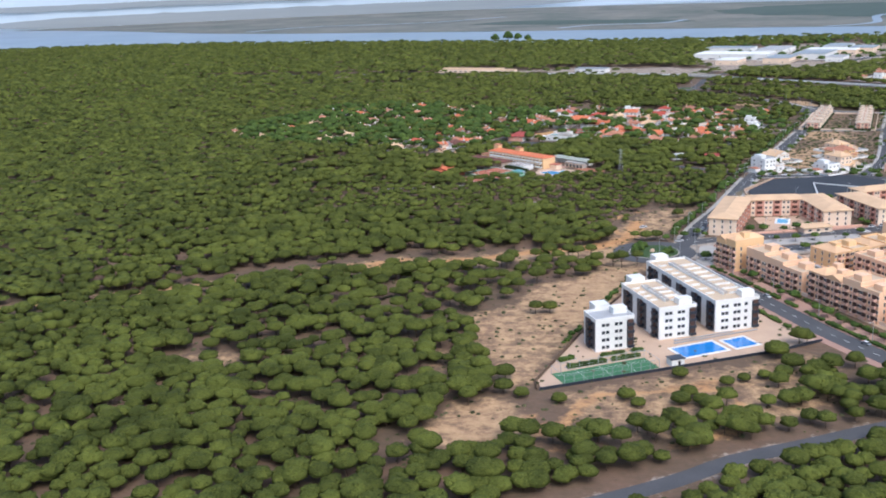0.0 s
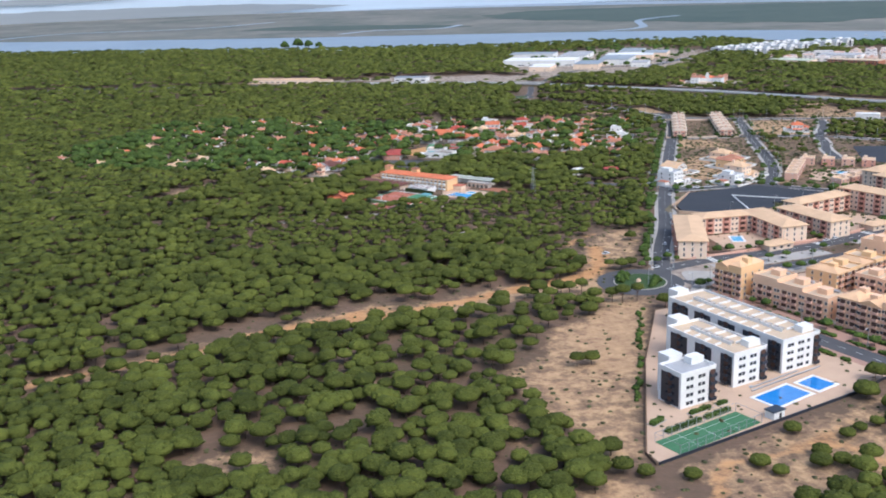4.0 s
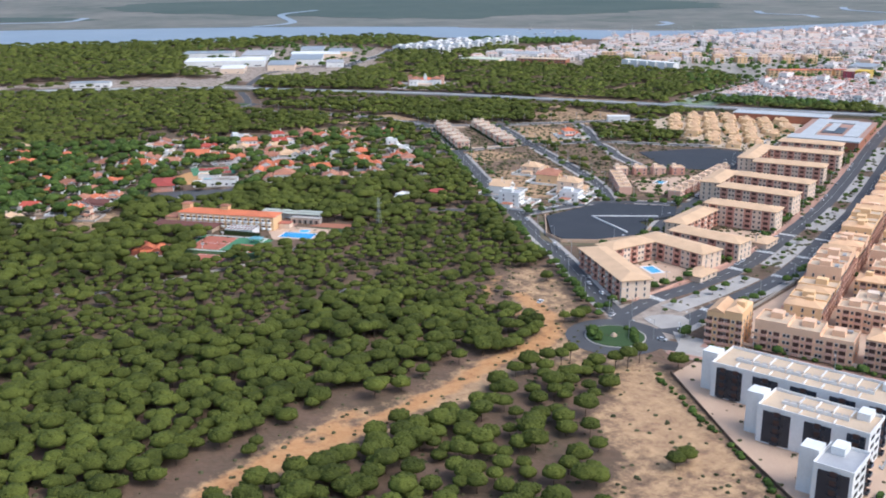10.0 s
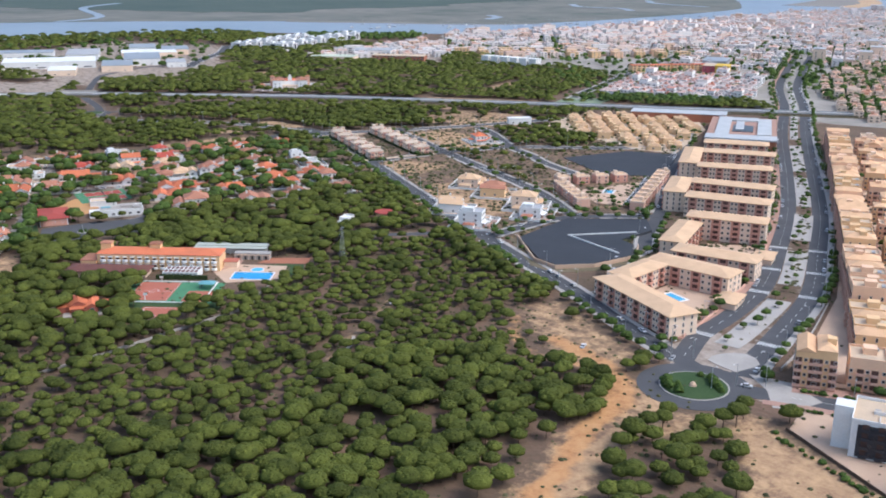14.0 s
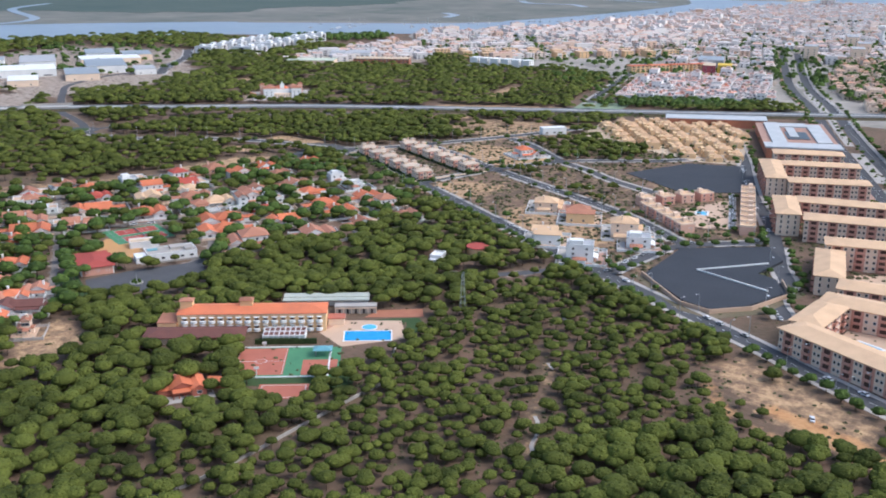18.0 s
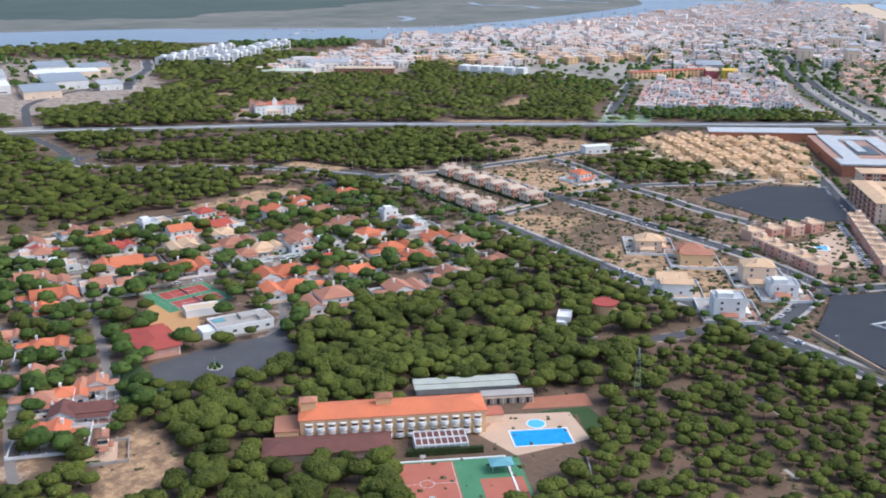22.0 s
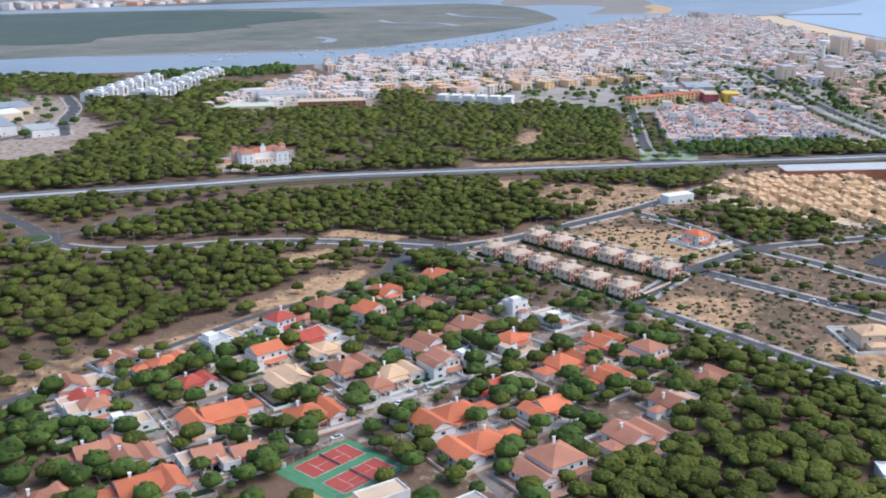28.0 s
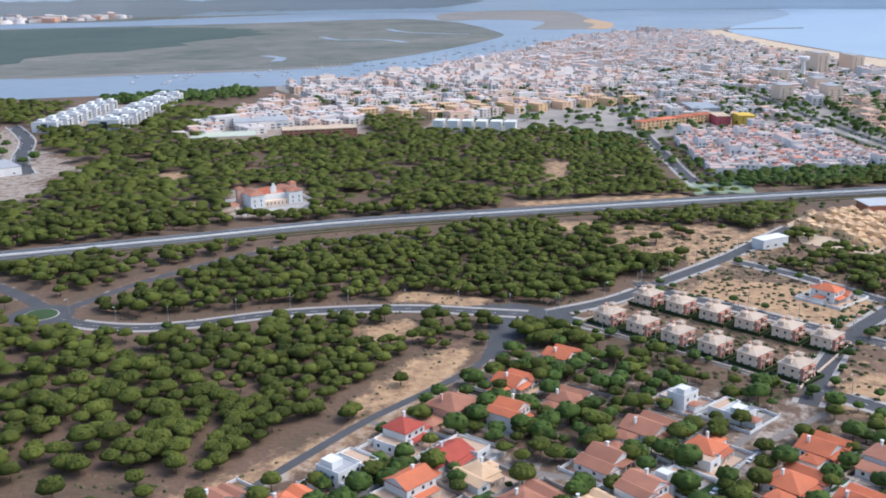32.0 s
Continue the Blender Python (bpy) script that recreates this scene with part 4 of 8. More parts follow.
def balcony_mesh(w, material, depth=1.3, rail=None):
    """A balcony that faces -y: slab, solid parapet, and a panel coloured as a shaded opening."""
    g = Geo()
    g.box(0, -depth / 2, -0.15, w, depth, 0.2)
    g.box(0, -depth + 0.08, 0.05, w, 0.16, 0.95)
    for d in (-1, 1):
        g.box(d * (w / 2 - 0.08), -depth / 2 + 0.08, 0.05, 0.16, depth - 0.16, 0.95)
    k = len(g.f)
    # thin panel on the wall; its dark colour gives the opening's shade
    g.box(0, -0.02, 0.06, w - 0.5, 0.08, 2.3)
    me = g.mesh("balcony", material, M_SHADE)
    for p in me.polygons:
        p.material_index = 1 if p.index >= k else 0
    return me


def flush_window(w, h, material=M_FRAME):
    """A window of a far facade: a frame slab with its dark pane a little proud of it."""
    g = Geo().box(0, -0.01, 0, w, 0.08, h).box(0, -0.03, 0.1, w - 0.2, 0.08, h - 0.2)
    me = g.mesh("window", material, M_GLASS)
    for p in me.polygons:
        p.material_index = 1 if p.index >= 6 else 0
    return me


WIN = window_mesh(1.3, 1.4)
WIN_T = window_mesh(1.0, 1.9)
WIN_W = window_mesh(2.0, 1.3)
WIN_D = window_mesh(1.4, 1.3, M_DARK)
WIN_DW = window_mesh(2.0, 1.5, M_DARK)
DOOR = window_mesh(1.1, 2.1, M_BARK, "door")
FAR_WIN = {WIN: flush_window(1.3, 1.4), WIN_T: flush_window(1.0, 1.9), WIN_W: flush_window(2.0, 1.3), DOOR: flush_window(1.1, 2.1, M_BARK)}
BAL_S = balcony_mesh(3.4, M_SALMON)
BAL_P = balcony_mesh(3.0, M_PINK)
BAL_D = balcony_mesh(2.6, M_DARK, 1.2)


JOINED = {}


def far_details(t):
    """Windows and balconies of a far building stay real, but joined to one part."""
    JOINED[t.name] = (t, [])
    return t


def flush_details():
    for t, items in JOINED.values():
        if not items:
            continue
        V, F, MI, mats, n = [], [], [], [], 0
        for me, x, y, z, r in items:
            c, s = math.cos(radians(r)), math.sin(radians(r))
            V += [(v.co.x * c - v.co.y * s + x, v.co.x * s + v.co.y * c + y, v.co.z + z) for v in me.vertices]
            for m in me.materials:
                if m not in mats:
                    mats.append(m)
            idx = [mats.index(m) for m in me.materials]
            for p in me.polygons:
                F.append(tuple(n + i for i in p.vertices))
                MI.append(idx[p.material_index])
            n += len(me.vertices)
        me = bpy.data.meshes.new("openings")
        me.from_pydata(V, [], F)
        for m in mats:
            me.materials.append(m)
        me.polygons.foreach_set("material_index", MI)
        tagged(part("openings", me, None, t), "rows of small windows and balconies", kind="stuff")


def row(parent, me, w, d, side, offs, zs, name="window", out=0.03):
    """Pieces on one side of a w by d plan: side 0 south, 1 east, 2 north, 3 west."""
    for o in offs:
        for z in zs:
            if parent.name in JOINED:
                x, y, r = ((o, -d / 2 - out, 0), (w / 2 + out, o, 90), (-o, d / 2 + out, 180), (-w / 2 - out, -o, 270))[side]
                JOINED[parent.name][1].append((FAR_WIN.get(me, me), x, y, z, r))
                continue
            x, y, r = ((o, -d / 2 - out, 0), (w / 2 + out, o, 90), (-o, d / 2 + out, 180), (-w / 2 - out, -o, 270))[side]
            put_piece(name, me, parent, x, y, z, r)


def claim(x, y, rz, w, d, margin=2.0):
    c, k = math.cos(radians(rz)), math.sin(radians(rz))
    a, b = w / 2 + margin, d / 2 + margin
    m = inside([(x + p * a * c - q * b * k, y + p * a * k + q * b * c) for p, q in ((-1, -1), (1, -1), (1, 1), (-1, 1))])
    FREE[m] = 0
    BUILT[m] = True


# ---- white apartment blocks with pools ----
WR = 15.0


def white_block(x, y, w, l, label, strips):
    """x, y: the south-west corner of the plan."""
    c, k = math.cos(radians(WR)), math.sin(radians(WR))
    cx, cy = x + w / 2 * c - l / 2 * k, y + w / 2 * k + l / 2 * c
    t = thing("apartment_block", cx, cy, WR, label, "apartment block", "white apartment blocks")
    claim(cx, cy, WR, w, l, 3)
    H = 13.0
    part("wall", Geo().box(0, 0, 0, w, l, H), M_WHITE, t)
    part("parapet", Geo().ring(0, 0, H, w + 0.3, l + 0.3, 1.1, 0.3), M_WHITE, t)
    part("roof_deck", Geo().box(0, 0, H, w - 0.4, l - 0.4, 0.12), M_ROOFFLAT if l > 30 else M_GREYROOF, t)
    part("stair_tower", Geo().box(-w / 2 + 8.0, l / 2 + 3.0, 0, 6.5, 6.0, 15.6), M_WHITE, t)
    part("stair_tower", Geo().box(w / 2 - 3.4, -l / 2 + (5 if l > 30 else 8), H + 0.12, 6.0, 4.2, 2.6), M_WHITE, t)
    if l > 30:
        n = int(l / 8)
        for i in range(n):
            yy = -l / 2 + 9 + i * (l - 14) / n
            part("roof_divider", Geo().box(w * 0.26, yy, H + 0.12, w * 0.36, 0.3, 0.8), M_WHITE, t)
            for j in range(2):
                yj = yy + 1.2 + j * (l - 14) / n * 0.45
                part("air_unit", Geo().box(-w * 0.02, yj, H + 0.12, 2.2, 1.9, 1.1), M_PALEPAVE, t)
            part("screen_wall", Geo().box(-w * 0.09, yy + 2.2, H + 0.12, 0.2, (l - 14) / n - 0.4, 1.2), M_WHITE, t)
            part("roof_divider", Geo().box(-w * 0.30, yy + 3.0, H + 0.12, w * 0.20, 0.25, 0.7), M_WHITE, t)
    zs = [1.2 + 3.1 * i for i in range(4)]
    row(t, WIN_D, w, l, 0, [-w / 2 + f * w for f in (0.20, 0.31, 0.54, 0.65)] if w < 18 else [-w / 2 + f * w for f in (0.17, 0.26, 0.45, 0.54, 0.70)], zs)
    part("dark_glazing", Geo().box(w / 2 - 1.6, -l / 2 - 0.06, 0.6, 3.0, 0.12, 11.6), M_DARK, t, "tall dark glazed strip of the facade")
    row(t, BAL_D, w, l, 0, [w / 2 - 1.6], [0.9 + 3.1 * i for i in range(4)], "balcony", 0.14)
    for a, b in strips:
        yy, ll = -l / 2 + (a + b) / 2, b - a
        part("dark_glazing", Geo().box(-w / 2 - 0.06, yy, 0.6, 0.12, ll, 11.6), M_DARK, t, "tall dark glazed strip of the facade")
        part("dark_glazing", Geo().box(w / 2 + 0.06, yy, 0.6, 0.12, ll, 11.6), M_DARK, t)
        nb = max(1, int(ll / 5))
        for j in range(nb):
            o = -l / 2 + a + ll * (j + 0.5) / nb
            row(t, BAL_D, w, l, 3, [-o], [0.9 + 3.1 * i for i in range(4)], "balcony", 0.14)
            row(t, BAL_D, w, l, 1, [o], [0.9 + 3.1 * i for i in range(4)], "balcony", 0.14)
            row(t, WIN_DW, w, l, 3, [-o + 1.6], [1.3 + 3.1 * i for i in range(4)], "window", 0.16)
    return t


white_block(57.5, 377, 16.5, 12, "small white four-storey apartment block with a grey flat roof", [(1.0, 10.5)])
white_block(85, 388.5, 16.5, 37, "white four-storey apartment block with dark glazing and tan roof terraces", [(1.0, 7), (12, 21), (25.5, 35)])
white_block(109.5, 395, 20, 65, "long white four-storey apartment block with dark glazing", [(1.0, 7.5), (12, 21), (25.5, 35), (39.5, 49), (53, 63)])

setting("terrace", Geo().prism([(97, 480), (66, 424), (32, 350), (33, 342), (128, 372), (148, 382), (142, 408), (121, 484)], 0.0, 0.12), M_TERRACE, "beige tiled terrace round the white blocks", "terrace")
t = thing("boundary_wall", 0, 0, 0, "low dark boundary wall round the terrace", "wall")
part("wall_panel", Geo().strip([(32, 341), (80, 356), (128, 371), (149, 381)], 0.25, 0, 1.2), M_DARK, t)
part("wall_panel", Geo().strip([(97, 481), (66, 425), (31, 349), (31, 341)], 0.25, 0, 1.2), M_BARK, t)


def pool(x, y, w, d, rz, label, group="", material=M_POOL, deck=1.2):
    t = thing("swimming_pool", x, y, rz, label, "swimming pool", group, z=0.12)
    part("coping", Geo().ring(0, 0, 0, w + 2 * deck, d + 2 * deck, 0.14, deck), M_WHITE, t)
    part("water", Geo().box(0, 0, 0, w - 0.02, d - 0.02, 0.07), material, t)


pool(98.5, 376.5, 19, 10.5, 21, "large rectangular blue swimming pool with white coping", "pools of the white blocks")
pool(116.5, 382.5, 10, 9.5, 21, "small blue children's pool with white coping", "pools of the white blocks")
t = thing("pump_house", 86, 361.5, 18, "small white flat-roofed pool house by the wall", "pool house", z=0.12)
part("wall", Geo().box(0, 0, 0, 5.5, 4.0, 2.8), M_WHITE, t)
part("roof", Geo().box(0, 0, 2.8, 6.2, 4.6, 0.3), M_DARK, t)
row(t, DOOR, 5.5, 4.0, 0, [0.5], [0.05], "door")

setting("traffic_island", Geo().prism(smooth_line([(132, 517), (136, 531), (146, 530), (153, 522), (146, 513), (132, 517)], 4)[:-1], 0, 0.2), M_PALEPAVE, "pale paved island between the road arms", "traffic island")
setting("pavement", Geo().prism([(134, 512), (137, 496), (128, 480), (116, 484), (111, 492), (124, 500)], 0, 0.12), M_PALEPAVE, "pale paved corner beside the roundabout", "pavement")
setting("road_junction", Geo().prism([(379, 1084), (364, 1070), (342, 1063), (326, 1059), (310, 1057), (312, 1049), (340, 1049), (350, 1036), (362, 1023), (378, 1024), (386, 1041), (390, 1062)], 0, 0.115), M_ASPHALT, "wide grey asphalt road junction", "junction")
t = thing("traffic_island", 361, 1051, 25, "small kerbed island with bushes in the junction", "traffic island", z=0.11)
part("kerb", Geo().prism([(-6, -2.5), (5, -1.2), (6, 1.2), (-3, 3.5)], 0, 0.18), M_PAVE, t)
part("lawn", Geo().prism([(-5.2, -2.0), (4.5, -0.8), (5.2, 0.9), (-2.8, 2.8)], 0.18, 0.3), M_LAWN, t)
t = thing("padel_courts", 58.5, 357.5, 19.5, "green padel courts fenced with wire mesh", "sports court", z=0.12)
part("surface", Geo().box(0, 0, 0, 40, 11.5, 0.06), mat("padel_turf", (0.055, 0.150, 0.070), (0.075, 0.185, 0.095), 0.2, 1.5, 0.95, 0.1), t)
part("court_lines", Geo().box(0, 0, 0.06, 0.12, 11, 0.02).box(-10, 0, 0.06, 0.12, 11, 0.02).box(10, 0, 0.06, 0.12, 11, 0.02).box(0, 3, 0.07, 39, 0.12, 0.02), M_MARK, t)
for i in range(11):
    for s in (-1, 1):
        part("fence_post", Geo().box(-20 + 4 * i, s * 5.8, 0, 0.14, 0.14, 3.4), M_METAL, t)
for s in (-1, 1):
    part("fence_rail", Geo().box(0, s * 5.8, 3.35, 40, 0.1, 0.1), M_METAL, t)
    part("fence_rail", Geo().box(0, s * 5.8, 1.6, 40, 0.06, 0.06), M_METAL, t)
    part("fence_rail", Geo().box(s * 20, 0, 3.35, 0.1, 11.5, 0.1), M_METAL, t)
for x, y, l, w, r in ((52, 364, 16, 2.4, 19), (68, 369.5, 12, 2.2, 19), (64, 374, 11, 1.6, 19), (45, 370, 7, 2.4, 30), (74, 377, 5, 1.6, 19)):
    h = thing("clipped_hedge", x, y, r, "dark green clipped hedge on the terrace", "hedge", "hedges of the white blocks", z=0.12)
    g = Geo()
    for i in range(int(l / 0.8)):
        g.box(-l / 2 + 0.8 * i + 0.4, (i * 37 % 5 - 2) * 0.06, 0, 0.95, w * (0.85 + (i * 13 % 4) * 0.06), 1.1 + (i * 29 % 6) * 0.08, i * 17 % 30)
    part("leaves", g, M_LEAF, h)
    part("planter", Geo().ring(0, 0, 0, l + 0.8, w + 0.8, 0.25, 0.2), M_PAVE, h)
t0 = thing("sun_lounger", 92, 387.5, 110, "folded sun lounger with a grey canvas on the terrace", "sun lounger", "sun loungers by the pools", z=0.12)
part("seat", Geo().box(0, 0, 0.3, 0.7, 1.3, 0.1), M_GREYROOF, t0)
part("backrest", Geo().box(0, 0.85, 0.42, 0.7, 0.5, 0.1), M_GREYROOF, t0)
part("frame", Geo().ring(0, 0, 0.2, 0.66, 1.9, 0.1, 0.06).box(0, -0.6, 0, 0.6, 0.06, 0.2).box(0, 0.6, 0, 0.6, 0.06, 0.2), M_METAL, t0)
for i in range(15):
    for j in range(2):
        copy_thing(t0, pose(91 + i * 1.75 + 0.6 * j, 383.8 + i * 0.62 + 2.6 * j, 0.12, 0, 0, 110 + (i * 7 % 5)))
    if i < 9:
        copy_thing(t0, pose(113 + i * 1.7, 391.5 + i * 0.6, 0.12, 0, 0, 110 + (i * 5 % 7)))


# ---- tan apartment blocks along the avenue ----
def slab(x, y, rz, l, w, floors, label, group, wall=M_CREAM, bay=M_SALMON, bal=None, roofm=M_ROOFTAN, pitched=True, far=False):
    """A long block; its length runs along local y."""
    t = thing("apartment_block", x, y, rz, label, "apartment block", group)
    if far:
        far_details(t)
    claim(x, y, rz, w, l, 2)
    H = 3.1 * floors + 0.6
    part("wall", Geo().box(0, 0, 0, w, l, H), wall, t)
    if pitched:
        part("roof", Geo().roof(0, 0, H, w, l, 1.9, 1.0, 0.35), roofm, t, "tan tiled hipped roof with deep eaves")
    else:
        part("parapet", Geo().ring(0, 0, H, w + 0.2, l + 0.2, 1.0, 0.3), wall, t)
        part("roof", Geo().box(0, 0, H, w - 0.4, l - 0.4, 0.15), roofm, t)
        for q in range(max(1, int(l / 22))):
            yy = -l / 2 + 9 + q * 20
            part("roof_house", Geo().box((q % 2 - 0.5) * 3, yy, H + 0.15, 4.6, 6.5, 2.7), wall, t)
            part("air_unit", Geo().box(2.4 - (q % 2) * 4, yy + 7, H + 0.15, 1.8, 3.6, 1.1), M_METAL, t)
    n = max(1, round(l / 10.5))
    bal = bal or (BAL_S if bay is M_SALMON else BAL_P)
    for s, sg in ((1, 1), (3, -1)):
        for i in range(n):
            o = -l / 2 + (i + 0.5) * l / n
            if far:
                JOINED[t.name][1].append((Geo().box(0, 0, 0, 0.1, 5.2, H - 0.3).mesh("bay", bay), sg * (w / 2 + 0.05), o, 0, 0))
            else:
                part("bay", Geo().box(sg * (w / 2 + 0.05), o, 0, 0.1, 5.2, H - 0.3), bay, t)
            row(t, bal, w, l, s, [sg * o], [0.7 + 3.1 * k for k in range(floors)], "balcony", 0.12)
            row(t, WIN, w, l, s, [sg * (o - 3.9), sg * (o + 3.9)], [1.5 + 3.1 * k for k in range(floors)])
    for s in (0, 2):
        row(t, WIN_T, w, l, s, [-w * 0.3, 0, w * 0.3], [1.2 + 3.1 * k for k in range(floors)])
    return t


LBL = "cream and salmon apartment block with balconies and a tan tiled roof"
GRP = "apartment blocks along the avenue"


def slab_between(a, b, w, floors, **kw):
    """A block whose axis runs from a to b."""
    dx, dy = b[0] - a[0], b[1] - a[1]
    return slab((a[0] + b[0]) / 2, (a[1] + b[1]) / 2, math.degrees(math.atan2(-dx, dy)), math.hypot(dx, dy), w, floors, LBL, GRP, **kw)


slab_between((153, 552), (177, 606), 15, 3)
slab_between((182, 602), (213, 600), 13, 3)
slab_between((221, 561), (220, 606), 16, 3)
slab_between((252, 563), (244, 606), 15, 3)
slab_between((252, 613), (298, 626), 13, 3, far=True)
slab_between((317, 588), (303, 630), 15, 4, far=True)
slab_between((361, 606), (347, 655), 16, 4, far=True)
slab_between((346, 664), (388, 681), 13, 4, far=True)
slab_between((400, 621), (386, 672), 15, 4, far=True)
slab_between((457, 648), (436, 694), 16, 4, far=True)
slab_between((436, 702), (492, 727), 13, 4, far=True)
slab_between((508, 668), (488, 716), 15, 4, far=True)
slab_between((545, 690), (525, 735), 16, 4, far=True)
for poly in ([(180, 560), (212, 562), (212, 592), (182, 592)], [(262, 570), (306, 590), (294, 612), (256, 602)]):
    setting("courtyard", Geo().prism(poly, 0, 0.13), M_TERRACE, "reddish paved courtyard between the blocks", "courtyard")
pool(196, 580, 11, 6, 70, "rounded turquoise pool in the apartment courtyard", "", M_POOL2)
for x, y, r in ((206, 556, 10), (284, 574, 15)):
    t = thing("garage_pavilion", x, y, r, "low cream pavilion with a flat tan roof by the street", "pavilion")
    part("wall", Geo().box(0, 0, 0, 17, 10, 3.0), M_CREAM, t)
    part("roof", Geo().roof(0, 0, 3.0, 17, 10, 1.0, 0.8, 0.3), M_ROOFTAN, t)
    row(t, WIN_W, 17, 10, 0, [-5, 0, 5], [1.0])
t = thing("garden_wall", 0, 0, 0, "low pink garden wall along the avenue pavement", "wall")
part("wall_panel", Geo().strip(smooth_line([(152, 551), (188, 555), (236, 562)], 10), 0.4, 0, 1.3), M_PINK, t)
part("wall_panel", Geo().strip(smooth_line([(262, 568), (310, 584)], 10), 0.4, 0, 1.3), M_PINK, t)

# ---- peach apartment quarter on the other side ----
PL = "peach apartment block with stepped flat roofs and balconies"
PG = "peach apartment quarter"


def peach(x, y, rz, l, w, fl, wall=M_PEACH, far=True):
    """A block of stepped wings, some under tiles and some with roof terraces; its length runs along local y."""
    t = thing("apartment_block", x, y, rz, PL, "apartment block", PG)
    if far:
        far_details(t)
    claim(x, y, rz, w, l, 2)
    q = random.Random(int(x * 7 + y * 13))
    n = max(2, round(l / 11.5))
    sg = l / n
    for i in range(n):
        yy, ww = -l / 2 + (i + 0.5) * sg, w + q.choice((0.0, 0.5, 1.6))
        H = 3.1 * fl + 0.6 + q.choice((0.0, 0.0, 1.6, 2.8))
        wing = part("wing", Geo().box(0, yy, 0, ww, sg, H), wall, t)
        if q.random() < 0.62:
            part("roof", Geo().roof(0, yy, H, ww, sg - 0.8, 1.9, 0.35, 0.25, q.random() < 0.6), M_ROOFPE, wing, "orange-tan tiled roof")
            if q.random() < 0.6:
                part("stair_tower", Geo().box(q.uniform(-3, 3), yy + q.uniform(-2, 2), H, 3.4, 3.4, 3.4), wall, wing)
        else:
            part("parapet", Geo().ring(0, yy, H, ww, sg, 1.0, 0.3), wall, wing)
            part("roof_terrace", Geo().box(0, yy, H, ww - 0.7, sg - 0.7, 0.12), M_ROOFFLAT, wing)
            part("roof_room", Geo().box(q.uniform(-2.5, 2.5), yy + q.uniform(-1, 1), H + 0.12, 5.2, 5.0, 2.6), wall, wing)
            if q.random() < 0.5:
                part("air_unit", Geo().box(ww * 0.32, yy - 2, H + 0.12, 1.6, 4.2, 1.1), M_METAL, wing)
        for s_, g_ in ((1, 1), (3, -1)):
            dd = ww - w
            for k in range(fl):
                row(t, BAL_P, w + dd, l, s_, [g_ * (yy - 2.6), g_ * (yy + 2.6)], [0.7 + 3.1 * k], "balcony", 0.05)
            row(t, WIN, w + dd, l, s_, [g_ * (yy - sg * 0.44), g_ * yy, g_ * (yy + sg * 0.44)], [1.5 + 3.1 * k for k in range(fl)])
    for s_ in (0, 2):
        row(t, WIN_T, w, l, s_, [-w * 0.3, 0, w * 0.3], [1.2 + 3.1 * k for k in range(fl)])
    return t


setting("courtyard", Geo().prism([(151, 499), (186, 507), (250, 521), (330, 549), (412, 580), (515, 625), (640, 679), (735, 590), (330, 375), (197, 338), (181, 384), (164, 430), (150, 470)], 0, 0.09), M_TERRACE, "warm paved courts between the peach blocks", "courtyard")
AV = math.degrees(math.atan2(0.394, 0.92))
peach(146, 491, 22, 15, 17, 4, M_OCHRE, False)
peach(160, 462, 22, 40, 15, 3, M_PEACH, False)
peach(177, 420, 22, 42, 15, 4)
peach(196, 376, 22, 42, 15, 3)
peach(212, 336, 22, 40, 15, 4)
for i in range(11):
    dx = 46 * i
    cx, cy = 204 + dx * 0.925, 489 + dx * 0.385
    fl = (3, 4, 3, 4, 4, 3, 4, 4, 3, 4, 4)[i]
    peach(cx, cy, AV - 90, 44, 16, fl, M_PEACH if i % 3 else M_OCHRE, i > 0)
    peach(cx + 22, cy - 36, AV, 46, 15, 3 + i % 2, M_PEACH if i % 2 else M_CREAM)
    peach(cx + 2, cy - 28, AV, 26, 12, 3, M_OCHRE if i % 2 else M_PEACH)
    if i < 9:
        peach(cx + 30, cy - 78, AV - 90, 44, 15, 3 + (i + 1) % 2, M_CREAM if i % 2 else M_PEACH)
        peach(cx + 50, cy - 108, AV, 44, 15, 3)
t = thing("retaining_wall", 0, 0, 0, "long pale retaining wall of the peach quarter", "wall")
part("wall_panel", Geo().strip(smooth_line([(141, 497), (152, 462), (168, 424), (186, 380), (205, 335)], 12), 0.5, 0, 1.6), M_CREAM, t)
part("wall_panel", Geo().strip(smooth_line([(146, 504), (180, 508), (236, 520)], 12), 0.5, 0, 1.4), M_PAVE, t)


